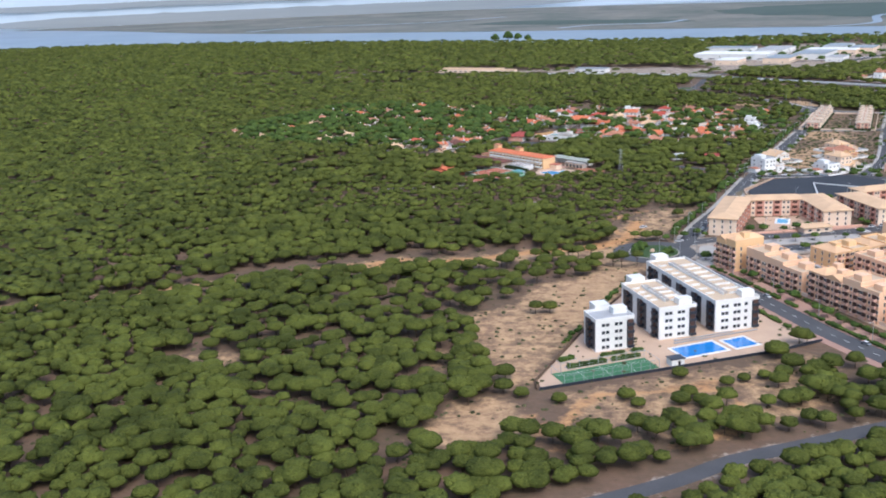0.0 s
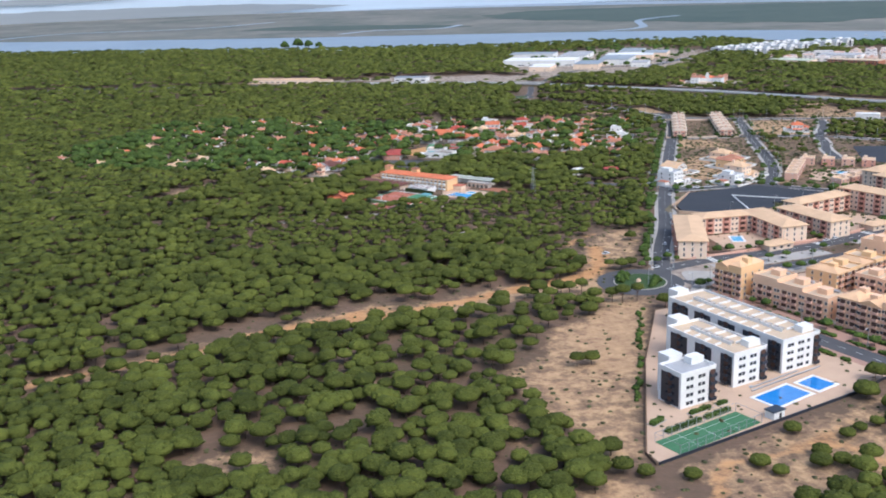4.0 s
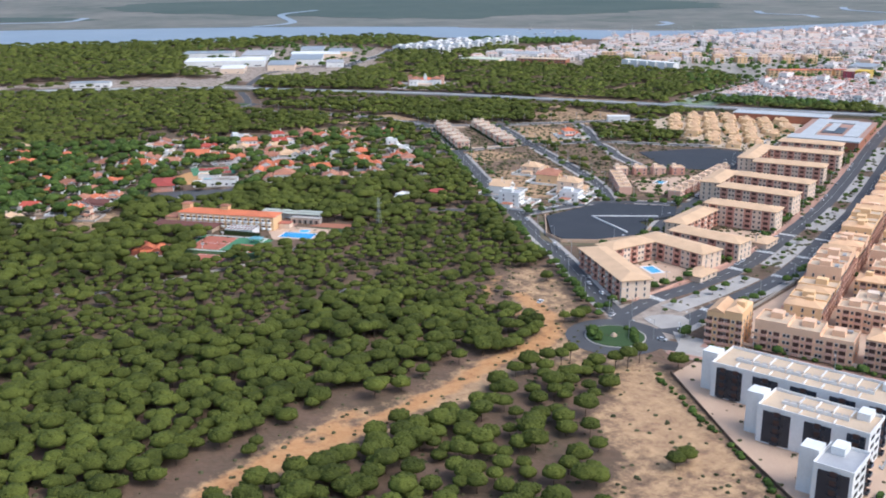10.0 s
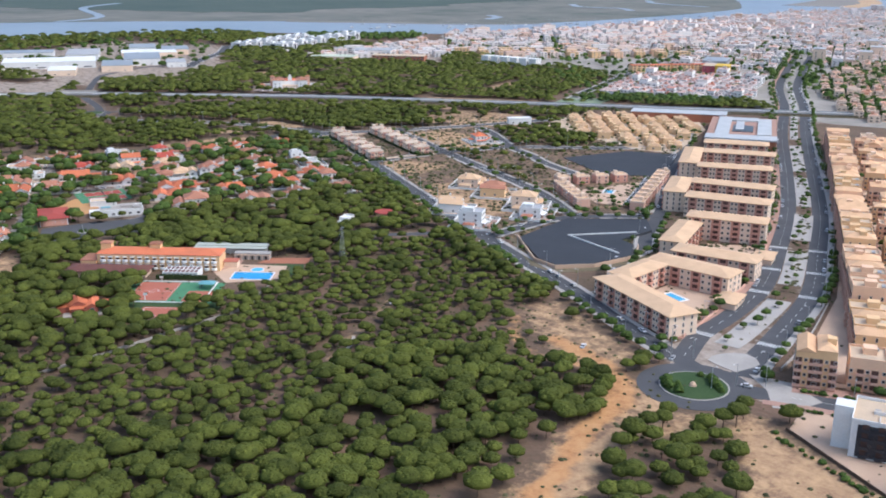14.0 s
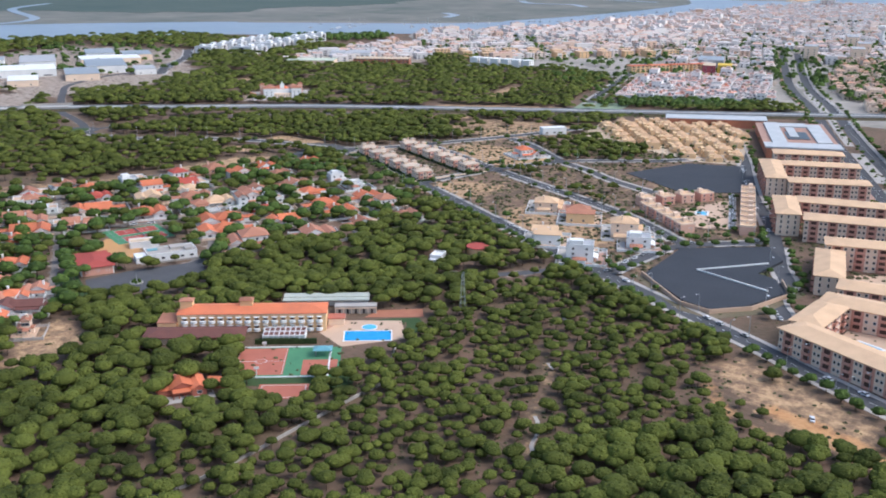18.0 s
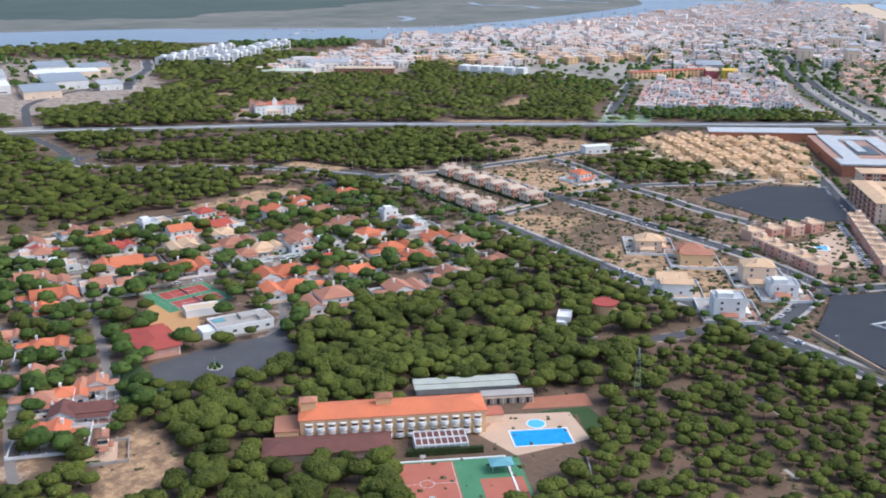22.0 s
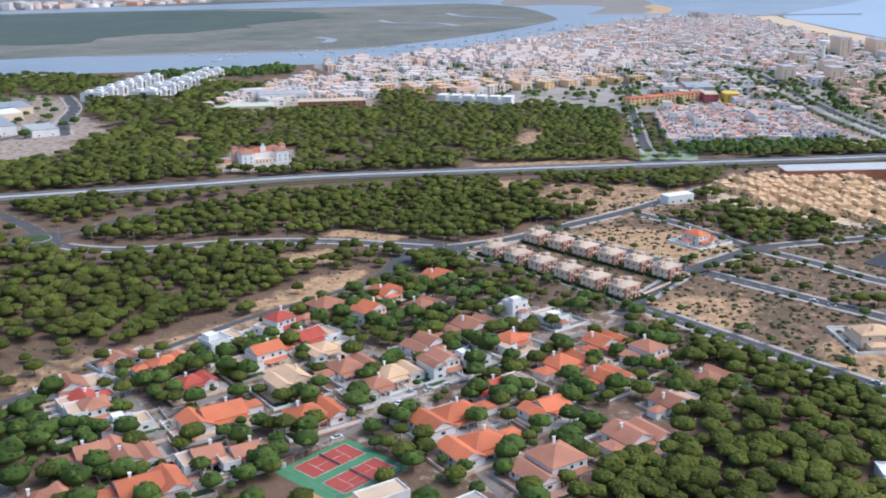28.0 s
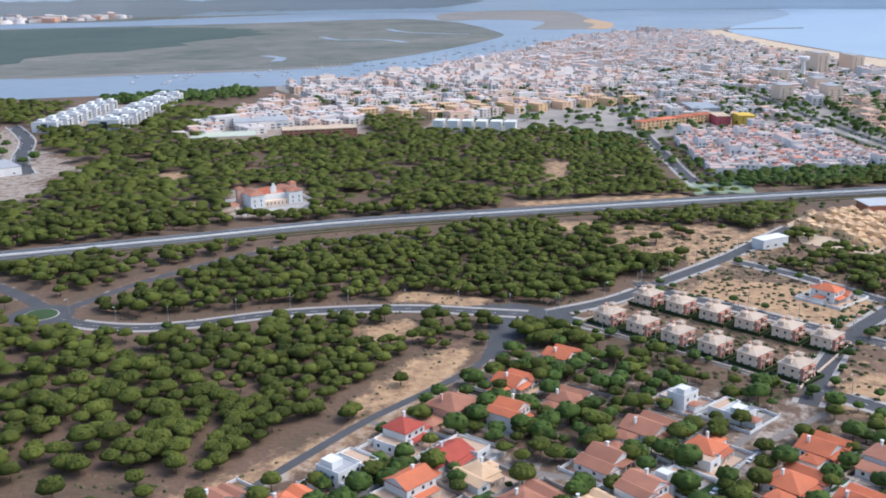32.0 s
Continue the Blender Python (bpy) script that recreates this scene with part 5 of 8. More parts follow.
# ---- houses ----
def villa(x, y, rz, w, d, floors, wallm, roofm, style=0, label="", group="villas among the pines", kind="house"):
    """A house of a main block, a crossing wing, a lower wing and a porch, under several roofs, in a walled plot."""
    q = random.Random(int(abs(x) * 13 + y * 7))
    w, d = (w * 1.2, d * 1.2) if x > 110 else (w * 1.06, d * 1.08)
    t = thing(kind, x, y, rz, label, "house", group)
    in_wood = group.startswith("villas")
    claim(x, y, rz, w, d, 1.6)
    if in_wood:
        far_details(t)
    H = 2.9 * floors + 0.3
    m = 1 if style % 2 else -1
    mw, md = w * 0.66, d
    mx = m * w * 0.17
    sw, sd = w * 0.42, d * q.uniform(1.05, 1.3)
    sx, sy = -m * (w / 2 - sw / 2), -d * 0.12
    sh = 3.0 if floors == 1 or q.random() < 0.6 else 5.9
    rise, hip = min(mw, md) * 0.25, style == 4 or q.random() < 0.45
    terrace = style == 4 or sh < H and q.random() < 0.3
    part("wall", Geo().box(mx, 0, 0, mw, md, H) if hip else Geo().house(mx, 0, mw, md, H, rise), wallm, t)
    part("wing", Geo().box(sx, sy, 0, sw, sd, sh) if terrace else Geo().house(sx, sy, sw, sd, sh, sw * 0.26), wallm, t)
    if style == 4:
        part("roof", Geo().box(mx, 0, H, mw - 0.5, md - 0.5, 0.14), roofm, t)
        part("parapet", Geo().ring(mx, 0, H, mw + 0.1, md + 0.1, 0.8, 0.25), wallm, t)
        part("roof_room", Geo().box(mx + m * mw * 0.15, d * 0.14, H + 0.14, mw * 0.45, md * 0.5, 2.5), wallm, t)
        part("wing_parapet", Geo().ring(sx, sy, sh, sw + 0.1, sd + 0.1, 0.8, 0.25), wallm, t)
        part("wing_terrace", Geo().box(sx, sy, sh, sw - 0.5, sd - 0.5, 0.12), M_TERRACE, t)
    else:
        rf = part("roof", Geo().roof(mx, 0, H, mw, md, rise, 0.5, 0.2, hip, hip), roofm, t)
        cx, cy = mx + m * mw * q.uniform(0.1, 0.3), md * q.uniform(0.05, 0.25)
        part("chimney", Geo().box(cx, cy, H, 0.9, 0.75, rise + 1.0).box(cx, cy, H + rise + 1.0, 1.2, 1.05, 0.18), wallm, rf)
        if terrace:
            part("wing_parapet", Geo().ring(sx, sy, sh, sw + 0.1, sd + 0.1, 0.9, 0.22), wallm, t)
            part("wing_terrace", Geo().box(sx, sy, sh, sw - 0.46, sd - 0.46, 0.12), M_TERRACE, t)
        else:
            r2 = sw * 0.26
            part("wing_roof", Geo().roof(sx, sy, sh, sw, sd, r2, 0.45, 0.18, False, False), roofm, t)
    # a low annex behind or beside, and a tiled porch on posts
    aw, ad = w * q.uniform(0.28, 0.42), d * q.uniform(0.4, 0.6)
    ax, ay = m * (w / 2 + aw / 2 - 0.3), d * q.uniform(-0.2, 0.2)
    part("annex", Geo().box(ax, ay, 0, aw, ad, 2.6), wallm, t)
    part("annex_roof", Geo().roof(ax, ay, 2.6, aw, ad, 0.9, 0.35, 0.18), roofm if style != 4 else M_ROOFBR, t)
    pw = w * 0.52
    px = mx + m * (mw - pw) * 0.3
    part("porch", Geo().arcade(px, -md / 2 - 2.3, pw, 0.3, 2.4, 3), wallm, t)
    part("porch_roof", Geo().lean_to(px, -md / 2 - 1.3, 2.95, pw, 2.7, 0.6), roofm if style != 4 else wallm, t)
    part("patio", Geo().box(0, -d * 0.25, 0, w + q.uniform(4, 8), d + q.uniform(5, 9), 0.12), q.choice((M_TERRACE, M_PALEPAVE, M_PAVERED)), t)
    if group.startswith("houses"):
        part("forecourt", Geo().box(0, -1, 0, w + 13, d + 12, 0.10), M_PAVE, t)
        part("garden_wall", Geo().ring(0, -1, 0, w + 13.6, d + 12.6, 1.4, 0.3), M_WHITE, t)
    if in_wood:
        gw, gd = w + q.uniform(9, 13), d + q.uniform(9, 13)
        ox, oy = q.uniform(-1.5, 1.5), -q.uniform(1, 3)
        g = Geo().ring(ox, oy, 0, gw, gd, 1.2, 0.25)
        for i in range(5):
            for k in (-1, 1):
                g.box(ox - gw / 2 + i * gw / 4, oy + k * gd / 2, 0, 0.5, 0.5, 1.7)
        part("garden_wall", g, q.choice((M_WHITE, M_WHITE, M_CREAM, M_PAVE)), t)
        lot = q.random()
        if lot < 0.35:
            part("lawn", Geo().box(ox - m * gw * 0.28, oy - gd * 0.36, 0, gw * 0.36, gd * 0.22, 0.16), M_LAWN, t)
        elif lot < 0.8:
            part("driveway", Geo().box(ox + m * gw * 0.36, oy - gd * 0.2, 0, 3.2, gd * 0.56, 0.14), M_LANE, t)
    zs = [1.0 + 2.9 * k for k in range(floors)]
    row(t, WIN, mw, md, 0, [mx - mw * 0.3, mx + mw * 0.05, mx + mw * 0.32], zs)
    row(t, WIN, 2 * abs(mx) + mw if m < 0 else w, md, 3, [-d * 0.25, d * 0.25], zs if m < 0 else [1.0])
    row(t, WIN_W, sw, sd - 2 * sy, 0, [sx], [1.0] + ([3.9] if sh > 5 else []))
    row(t, DOOR, mw, md, 0, [mx - mw * 0.12], [0.05], "door")
    return t


VL = {M_ROOFOR: "white villa with a bright orange tiled roof", M_ROOFBR: "pale villa with a weathered brown tiled roof", M_ROOFRED: "white villa with a dark red tiled roof", M_ROOFTAN: "cream villa with a tan tiled roof", M_GREYROOF: "white flat-roofed villa with a parapet", M_ROOFMAR: "long low house with a maroon roof"}
O_, B_, R_, T_, W_ = M_ROOFOR, M_ROOFBR, M_ROOFRED, M_ROOFTAN, M_GREYROOF


def villas(rows, wallm=M_WHITE):
    for x, y, rz, w, d, fl, roofm, st in rows:
        if roofm is W_ and x < 60:
            # the western plots have low cream houses with tan or brown tiles
            villa(x, y, rz, w, d, 1, M_CREAM, T_ if int(x) % 2 else B_, 2, "low cream villa with weathered tan tiles among pines")
            continue
        villa(x, y, rz, w, d, fl, wallm, roofm, 4 if roofm is W_ else st, VL[roofm])


villas([(321, 1022, -18, 13, 10, 1, O_, 2), (286, 1035, -18, 14, 10, 1, O_, 0), (251, 1028, -18, 12, 9, 2, O_, 1), (276, 1010, -16, 13, 9, 1, B_, 0), (221, 1061, -18, 14, 9, 2, R_, 1), (217, 1038, -18, 16, 10, 1, R_, 0), (288, 968, 62, 10, 8, 2, W_, 4), (283, 947, 62, 12, 9, 1, W_, 4), (259, 975, -25, 16, 12, 1, B_, 2), (245, 955, -25, 14, 10, 1, O_, 3)])
villas([(227, 987, -25, 15, 10, 1, B_, 1), (207, 971, -30, 12, 10, 2, B_, 3), (262, 914, -28, 15, 10, 1, O_, 0), (252, 895, -28, 14, 10, 2, B_, 1), (233, 923, -28, 17, 11, 1, O_, 2), (225, 903, -28, 13, 10, 1, O_, 0), (191, 1069, -20, 14, 9, 2, W_, 4), (184, 1045, -25, 17, 9, 2, O_, 1), (166, 1077, -28, 15, 10, 1, O_, 2), (154, 1055, -28, 12, 8, 1, R_, 0)])
villas([(193, 1004, -30, 16, 11, 1, B_, 2), (195, 984, -30, 14, 10, 1, T_, 0), (130, 1029, -32, 20, 11, 1, O_, 1), (148, 995, -32, 17, 11, 1, O_, 2), (201, 938, -30, 15, 9, 1, R_, 0), (186, 917, -30, 15, 9, 1, O_, 3), (164, 948, -30, 22, 11, 1, O_, 1), (147, 930, -32, 19, 11, 1, O_, 3), (178, 880, -32, 16, 12, 1, B_, 2), (142, 901, -32, 19, 12, 2, B_, 3)])
villas([(212, 873, -28, 14, 10, 1, B_, 0), (240, 864, -28, 14, 10, 1, B_, 2), (113, 1073, -34, 13, 9, 2, B_, 1), (114, 1054, -34, 12, 8, 1, W_, 4), (92, 1048, -34, 16, 10, 1, B_, 0), (93, 1034, -34, 15, 11, 1, B_, 2), (80, 1016, -34, 20, 12, 1, O_, 2), (102, 1013, -34, 14, 9, 1, B_, 1), (109, 1002, -34, 14, 9, 1, B_, 1), (162, 1100, -20, 11, 8, 1, B_, 0)])
villas([(5, 921, -45, 16, 10, 1, B_, 2), (17, 943, -42, 13, 9, 1, B_, 0), (22, 919, -42, 11, 8, 1, B_, 1), (39, 966, -40, 14, 9, 1, O_, 0), (36, 989, -40, 10, 8, 1, B_, 0), (-34, 924, -40, 16, 9, 1, R_, 1), (-39, 990, -35, 16, 9, 1, O_, 0), (1, 1000, -35, 16, 9, 1, O_, 2), (-35, 1129, -20, 14, 9, 1, B_, 0), (-20, 1057, -25, 14, 9, 2, W_, 4)])
villas([(13, 1121, -20, 14, 10, 1, O_, 2), (-53, 1080, -25, 15, 9, 1, B_, 0), (12, 919, -40, 12, 8, 1, O_, 0), (-60, 936, -40, 12, 8, 1, B_, 0), (-175, 1051, -25, 15, 9, 1, O_, 0), (-187, 989, -30, 14, 9, 2, W_, 4), (-147, 1065, -25, 14, 9, 2, W_, 4), (-135, 1168, -20, 15, 9, 1, O_, 0), (-96, 1197, -20, 15, 9, 1, W_, 4), (-119, 960, -32, 16, 9, 1, W_, 4)])
villas([(-59, 1192, -20, 16, 9, 1, O_, 0), (-56, 1087, -22, 12, 9, 2, W_, 4), (-88, 1081, -25, 14, 9, 1, B_, 1), (6, 1080, -25, 14, 10, 1, O_, 0), (-28, 1064, -25, 12, 8, 1, W_, 4), (11, 980, -38, 14, 9, 1, B_, 0), (-103, 1140, -20, 15, 9, 1, O_, 0), (-144, 1120, -22, 14, 9, 1, W_, 4), (-40, 1170, -20, 16, 10, 2, O_, 1), (25, 1150, -20, 12, 9, 2, W_, 4)])
villas([(-1, 1160, -20, 12, 8, 1, B_, 0), (-51, 897, -40, 12, 8, 1, W_, 4), (-103, 985, -35, 13, 8, 1, W_, 4), (-224, 1034, -30, 11, 7, 1, W_, 4), (-6, 960, -40, 13, 8, 1, O_, 0), (-125, 1095, -25, 12, 8, 2, W_, 4), (-93, 1040, -28, 13, 8, 1, O_, 0), (45, 1090, -25, 14, 9, 1, O_, 2), (60, 1040, -30, 14, 9, 1, B_, 0), (-74, 1160, -20, 12, 8, 1, W_, 4)])
villas([(178, 987, -30, 12, 9, 1, B_, 1), (221, 962, -30, 10, 8, 1, W_, 4), (132, 1096, -34, 15, 10, 1, B_, 0), (203, 1026, -28, 11, 9, 1, T_, 1), (-12, 899, -45, 12, 9, 1, O_, 1), (66, 1003, -36, 12, 9, 1, O_, 0), (120, 1085, -30, 12, 9, 1, R_, 1)])
villa(252, 1049, -18, 18, 12, 2, M_PINK, B_, 2, "pink two-storey villa with brown tiled roofs")
villa(165, 1018, -30, 13, 11, 2, M_CREAM, T_, 3, "cream two-storey house with a tan tiled roof")
villa(5, 904, -45, 20, 8, 1, M_WHITE, M_ROOFMAR, 1, "long white house with a maroon roof")
villa(-9, 877, -42, 5, 5, 2, M_CREAM, B_, 1, "small cream tower house with a tiled roof")
villa(449, 908, -30, 13, 11, 2, M_WHITE, O_, 0, "white house with a red tiled roof on a bare plot", "houses on the plots")
villa(234, 739, 27, 14, 12, 3, M_WHITE, W_, 4, "stark white modern villa with stacked terraces", "houses on the plots")
villa(250, 771, 27, 13, 12, 2, M_WHITE, T_, 3, "white house with a brown pitched roof", "houses on the plots")
villa(303, 779, 27, 15, 12, 2, M_OCHRE, B_, 5, "orange brick house with a terrace", "houses on the plots")
villa(314, 808, 27, 15, 12, 2, M_CREAM, T_, 2, "cream house with tan roofs and a balustrade", "houses on the plots")
villa(290, 741, 27, 15, 13, 3, M_CREAM, T_, 0, "cream three-storey house with a low roof", "houses on the plots")
villa(276, 725, 27, 15, 11, 2, M_WHITE, W_, 4, "white modern villa with a sloping wall", "houses on the plots")
t = thing("round_hut", 206, 787, 0, "round hut with a flat terracotta roof among pines", "hut")
part("wall", Geo().cyl(0, 0, 0, 6.0, 6.0, 4.2, 18), M_OCHRE, t)
part("roof", Geo().cyl(0, 0, 4.2, 6.4, 6.4, 0.4, 18), M_COURTR, t)
clear_disc(206, 787, 9)
t = thing("ruined_house", 183, 797, 20, "white ruined house with broken walls among pines", "house")
part("wall", Geo().box(0, 0, 0, 9, 6, 3.6).box(-5.5, 1, 0, 3, 4, 2.5), M_WHITE, t)
part("parapet", Geo().ring(0, 0, 3.6, 9.2, 6.2, 0.7, 0.3), M_WHITE, t)
clear_disc(183, 797, 9)

# ---- terraced villas in two rows ----
for (ax, ay), (bx, by), lab in (((375, 1011), (333, 924), "near"), ((410, 997), (373, 911), "far")):
    for i in range(6):
        f = i / 5
        x, y, rz = ax + (bx - ax) * f, ay + (by - ay) * f, -30 + (4 if lab == "far" else 0)
        t = thing("townhouse", x, y, rz, "cream and brick townhouse with tan hipped roofs and roof turrets", "townhouse", "two rows of townhouses")
        claim(x, y, rz, 13, 11, 2)
        part("wall", Geo().box(0, 0, 0, 12.5, 9.5, 6.4), M_CREAM, t)
        part("roof", Geo().roof(0, 0, 6.4, 12.5, 9.5, 1.7, 0.7, 0.25), M_ROOFBEIGE, t)
        for s in (-1, 1):
            part("brick_bay", Geo().box(s * 3.2, -5.4, 0, 3.0, 1.8, 6.0), M_SALMON, t, "brick bay with arched porch")
            part("turret", Geo().box(s * 3.6, 1.2, 6.4, 3.0, 3.0, 2.6), M_CREAM, t)
            part("turret_roof", Geo().roof(s * 3.6, 1.2, 9.0, 3.0, 3.0, 0.8, 0.4, 0.15), M_ROOFBEIGE, t)
            put_piece("window", WIN_W, t, s * 3.2, -6.33, 3.6)
            put_piece("door", DOOR, t, s * 3.2, -6.33, 0.05)
        part("chimney", Geo().box(0, 2.6, 6.4, 1.1, 0.8, 3.2).box(0, 2.6, 9.6, 1.4, 1.1, 0.2), M_PINK, t)
        part("terrace", Geo().box(0, -5.6, 3.1, 3.2, 2.4, 0.2).ring(0, -5.6, 3.3, 3.2, 2.4, 0.9, 0.15), M_CREAM, t)
        row(t, WIN, 12.5, 9.5, 3, [-2, 2], [1.0, 3.9])
        row(t, WIN, 12.5, 9.5, 0, [-5.6, 0, 5.6], [1.0, 3.9])
        h = thing("clipped_hedge", x, y, rz, "dark clipped hedge round a townhouse garden", "hedge", "hedges of the townhouses")
        part("leaves", Geo().ring(0, -0.5, 0, 14.6, 17.4, 1.6, 0.9).box(0, -7.3, 0, 0.9, 3.0, 1.5).box(0, 6.6, 0, 0.9, 3.0, 1.5), M_HEDGE, h)
t = thing("garden_wall", 0, 0, 0, "cream wall round the townhouses with dark hedging", "wall")
part("wall_panel", Geo().strip([(368, 1025), (319, 922), (380, 900), (423, 999), (368, 1025)], 0.5, 0, 1.3), M_CREAM, t)

# ---- brick houses round a pool, far yellow terraces, shopping centre ----
t0 = None
for a, b, n, lab in (((362, 762), (398, 737), 4, "brick row house with white roof turrets"), ((347, 752), (318, 716), 5, "brick row house with white roof turrets"), ((428, 718), (336, 684), 9, "brick row house with white roof turrets")):
    ang = math.degrees(math.atan2(b[1] - a[1], b[0] - a[0]))
    for i in range(n):
        f = i / max(n - 1, 1)
        x, y = a[0] + (b[0] - a[0]) * f, a[1] + (b[1] - a[1]) * f
        t = far_details(thing("row_house", x, y, ang, lab, "row house", "brick row houses round the pool"))
        claim(x, y, ang, 10, 10)
        part("wall", Geo().box(0, 0, 0, 9.6, 9, 5.3), M_SALMON if i % 2 else M_PINK, t)
        part("roof", Geo().box(0, 0, 5.3, 9.0, 8.6, 0.2), M_ROOFTAN, t)
        part("parapet", Geo().ring(0, 0, 5.3, 9.7, 9.1, 0.8, 0.25), M_CREAM, t)
        part("turret", Geo().box(-2.4, 1.5, 5.5, 2.6, 2.6, 2.4), M_CREAM, t)
        row(t, WIN, 9.6, 9, 0, [-2.6, 2.6], [0.8, 3.4])
        row(t, WIN, 9.6, 9, 2, [-2.6, 2.6], [0.8, 3.4])
setting("courtyard", Geo().prism([(330, 712), (352, 742), (392, 728), (415, 722), (340, 690)], 0, 0.13), M_TERRACE, "paved courtyard with parked cars and a pool", "courtyard")
pool(364, 724, 9, 6, 20, "small blue pool in the row-house courtyard", "", M_POOL2)
setting("courtyard", Geo().prism([(560, 922), (610, 932), (646, 918), (682, 822), (642, 794), (520, 758), (512, 790), (530, 847)], 0, 0.09), M_ROOFFLAT, "sandy paved ground between the yellow terraces", "courtyard")
def in_poly(x, y, poly):
    odd = False
    for (x1, y1), (x2, y2) in zip(poly, poly[1:] + poly[:1]):
        if (y1 > y) != (y2 > y) and x < (x2 - x1) * (y - y1) / (y2 - y1) + x1:
            odd = not odd
    return odd


TERRACES = [(564, 918), (610, 926), (642, 914), (676, 822), (640, 800), (522, 764), (518, 790), (536, 845)]
ry = random.Random(77)
for k in range(9):
    for j in range(-3, 22):
        x, y = 604 + k * 10.5 - j * 5.4 + ry.uniform(-1, 1), 917 - k * 14.0 - j * 4.6 + ry.uniform(-1, 1)
        if not in_poly(x, y, TERRACES) or ry.random() < 0.06:
            continue
        t = thing("terraced_house", x + ry.uniform(-1.6, 1.6), y + ry.uniform(-1.6, 1.6), -56 + ry.choice((0, 0, 0, 90)) + ry.uniform(-5, 5), "yellow terraced house with a tan roof and balcony", "terraced house", "yellow terraces")
        far_details(t)
        h = ry.choice((3.6, 4.4, 5.2))
        part("wall", Geo().box(0, 0, 0, 11.0, 6.2, h), M_YELLOWALL, t)
        part("roof", Geo().roof(1.6, 0, h, 7.0, 5.4, 2.2, 0.2, 0.2), M_ROOFYEL, t)
        part("parapet", Geo().box(-3.9, 0, h, 3.0, 6.0, 0.9), M_YELLOWALL, t)
        part("porch", Geo().box(-6.3, 0, 0, 1.6, 4.2, 2.6), M_YELLOWALL, t)
        row(t, WIN_W, 11.0, 6.2, 3, [0], [2.2])
        row(t, WIN_W, 11.0, 6.2, 0, [-1], [1.2])
FREE[inside([(595, 935), (700, 850), (640, 790), (545, 770), (530, 880)])] = 0
t = thing("shopping_centre", 0, 0, 0, "shopping centre with red brick walls and pale metal roofs", "shopping centre")
part("wall", Geo().prism([(648, 878), (690, 798), (712, 808), (668, 886)], 0, 7.5), M_BRICK, t)
part("roof", Geo().prism([(647, 879), (689, 797), (713, 807), (668, 888)], 7.5, 8.1), M_PALEMETAL, t, "long pale metal roof")
part("wall", Geo().prism([(560, 752), (585, 700), (700, 752), (672, 802)], 0, 8.0), M_BRICK, t)


def on_mall(u, v):
    return (559 + (672 - 559) * u + (584 - 559) * v + (701 - 584 - 672 + 559) * u * v, 753 + (803 - 753) * u + (699 - 753) * v + (751 - 699 - 803 + 753) * u * v)


def mall_band(u0, u1, v0, v1, z0, z1):
    return Geo().prism([on_mall(u0, v0), on_mall(u1, v0), on_mall(u1, v1), on_mall(u0, v1)], z0, z1)


part("roof_deck", mall_band(0.004, 0.996, 0.004, 0.996, 8.0, 8.3), M_PAVERED, t, "reddish roof deck with parking bays")
for u0, u1, v0, v1 in ((0.0, 0.17, 0.0, 1.0), (0.17, 0.96, 0.12, 0.32), (0.20, 0.90, 0.72, 0.92), (0.80, 0.94, 0.32, 0.72)):
    part("roof", mall_band(u0, u1, v0, v1, 8.3, 9.6), M_PALEMETAL, t, "pale metal roof wing")
part("light_well", mall_band(0.34, 0.62, 0.36, 0.66, 8.3, 8.8), M_DARK, t)
part("canopy", mall_band(0.40, 0.78, 0.40, 0.52, 9.0, 9.4), M_PALEMETAL, t)
t = thing("white_pavilion", 546, 941, -40, "plain white boxy pavilion by the street", "pavilion")
part("wall", Geo().box(0, 0, 0, 22, 9, 6.0), M_WHITE, t)
part("roof", Geo().box(0, 0, 6.0, 22.4, 9.4, 0.4), M_WHITE, t)
row(t, WIN_W, 22, 9, 0, [-7, 0, 7], [1.5])

# ---- dark lots ----
LOT2 = [(440, 815), (500, 792), (517, 752), (433, 722), (408, 757)]
LOT1 = [(226, 697), (200, 664), (197, 650), (211, 638), (238, 630), (258, 640), (262, 651), (292, 648), (312, 663), (280, 701)]
BUILT[inside(LOT1)] = True
BUILT[inside(LOT2)] = True
FREE[inside(LOT2)] = 0
setting("asphalt_lot", Geo().prism(LOT1, 0, 1.5), M_LOT, "large empty lot of near-black asphalt", "lot")
t = thing("lot_wall", 0, 0, 0, "low tan concrete wall round the dark lot", "wall")
part("wall_panel", Geo().strip([(227, 699), (197, 665), (194, 649), (210, 635), (239, 627), (258, 637)], 0.6, 0, 2.2), M_TERRACE, t)
g = Geo().strip([(281, 652), (248, 678), (237, 637)], 1.0, 1.5, 2.1)
part("white_kerb", g, M_MARK, t, "white kerb line in a sharp angle")
setting("sand_verge", Geo().prism([(226, 706), (190, 662), (188, 645), (209, 629), (244, 622), (259, 634), (238, 629), (210, 636), (195, 650), (199, 665), (226, 699)], 0, 0.10), M_VERGE, "dry grassy verge round the lot", "verge")
setting("asphalt_lot", Geo().prism(LOT2, 0, 0.35), M_LOT, "large empty lot of near-black asphalt", "lot")

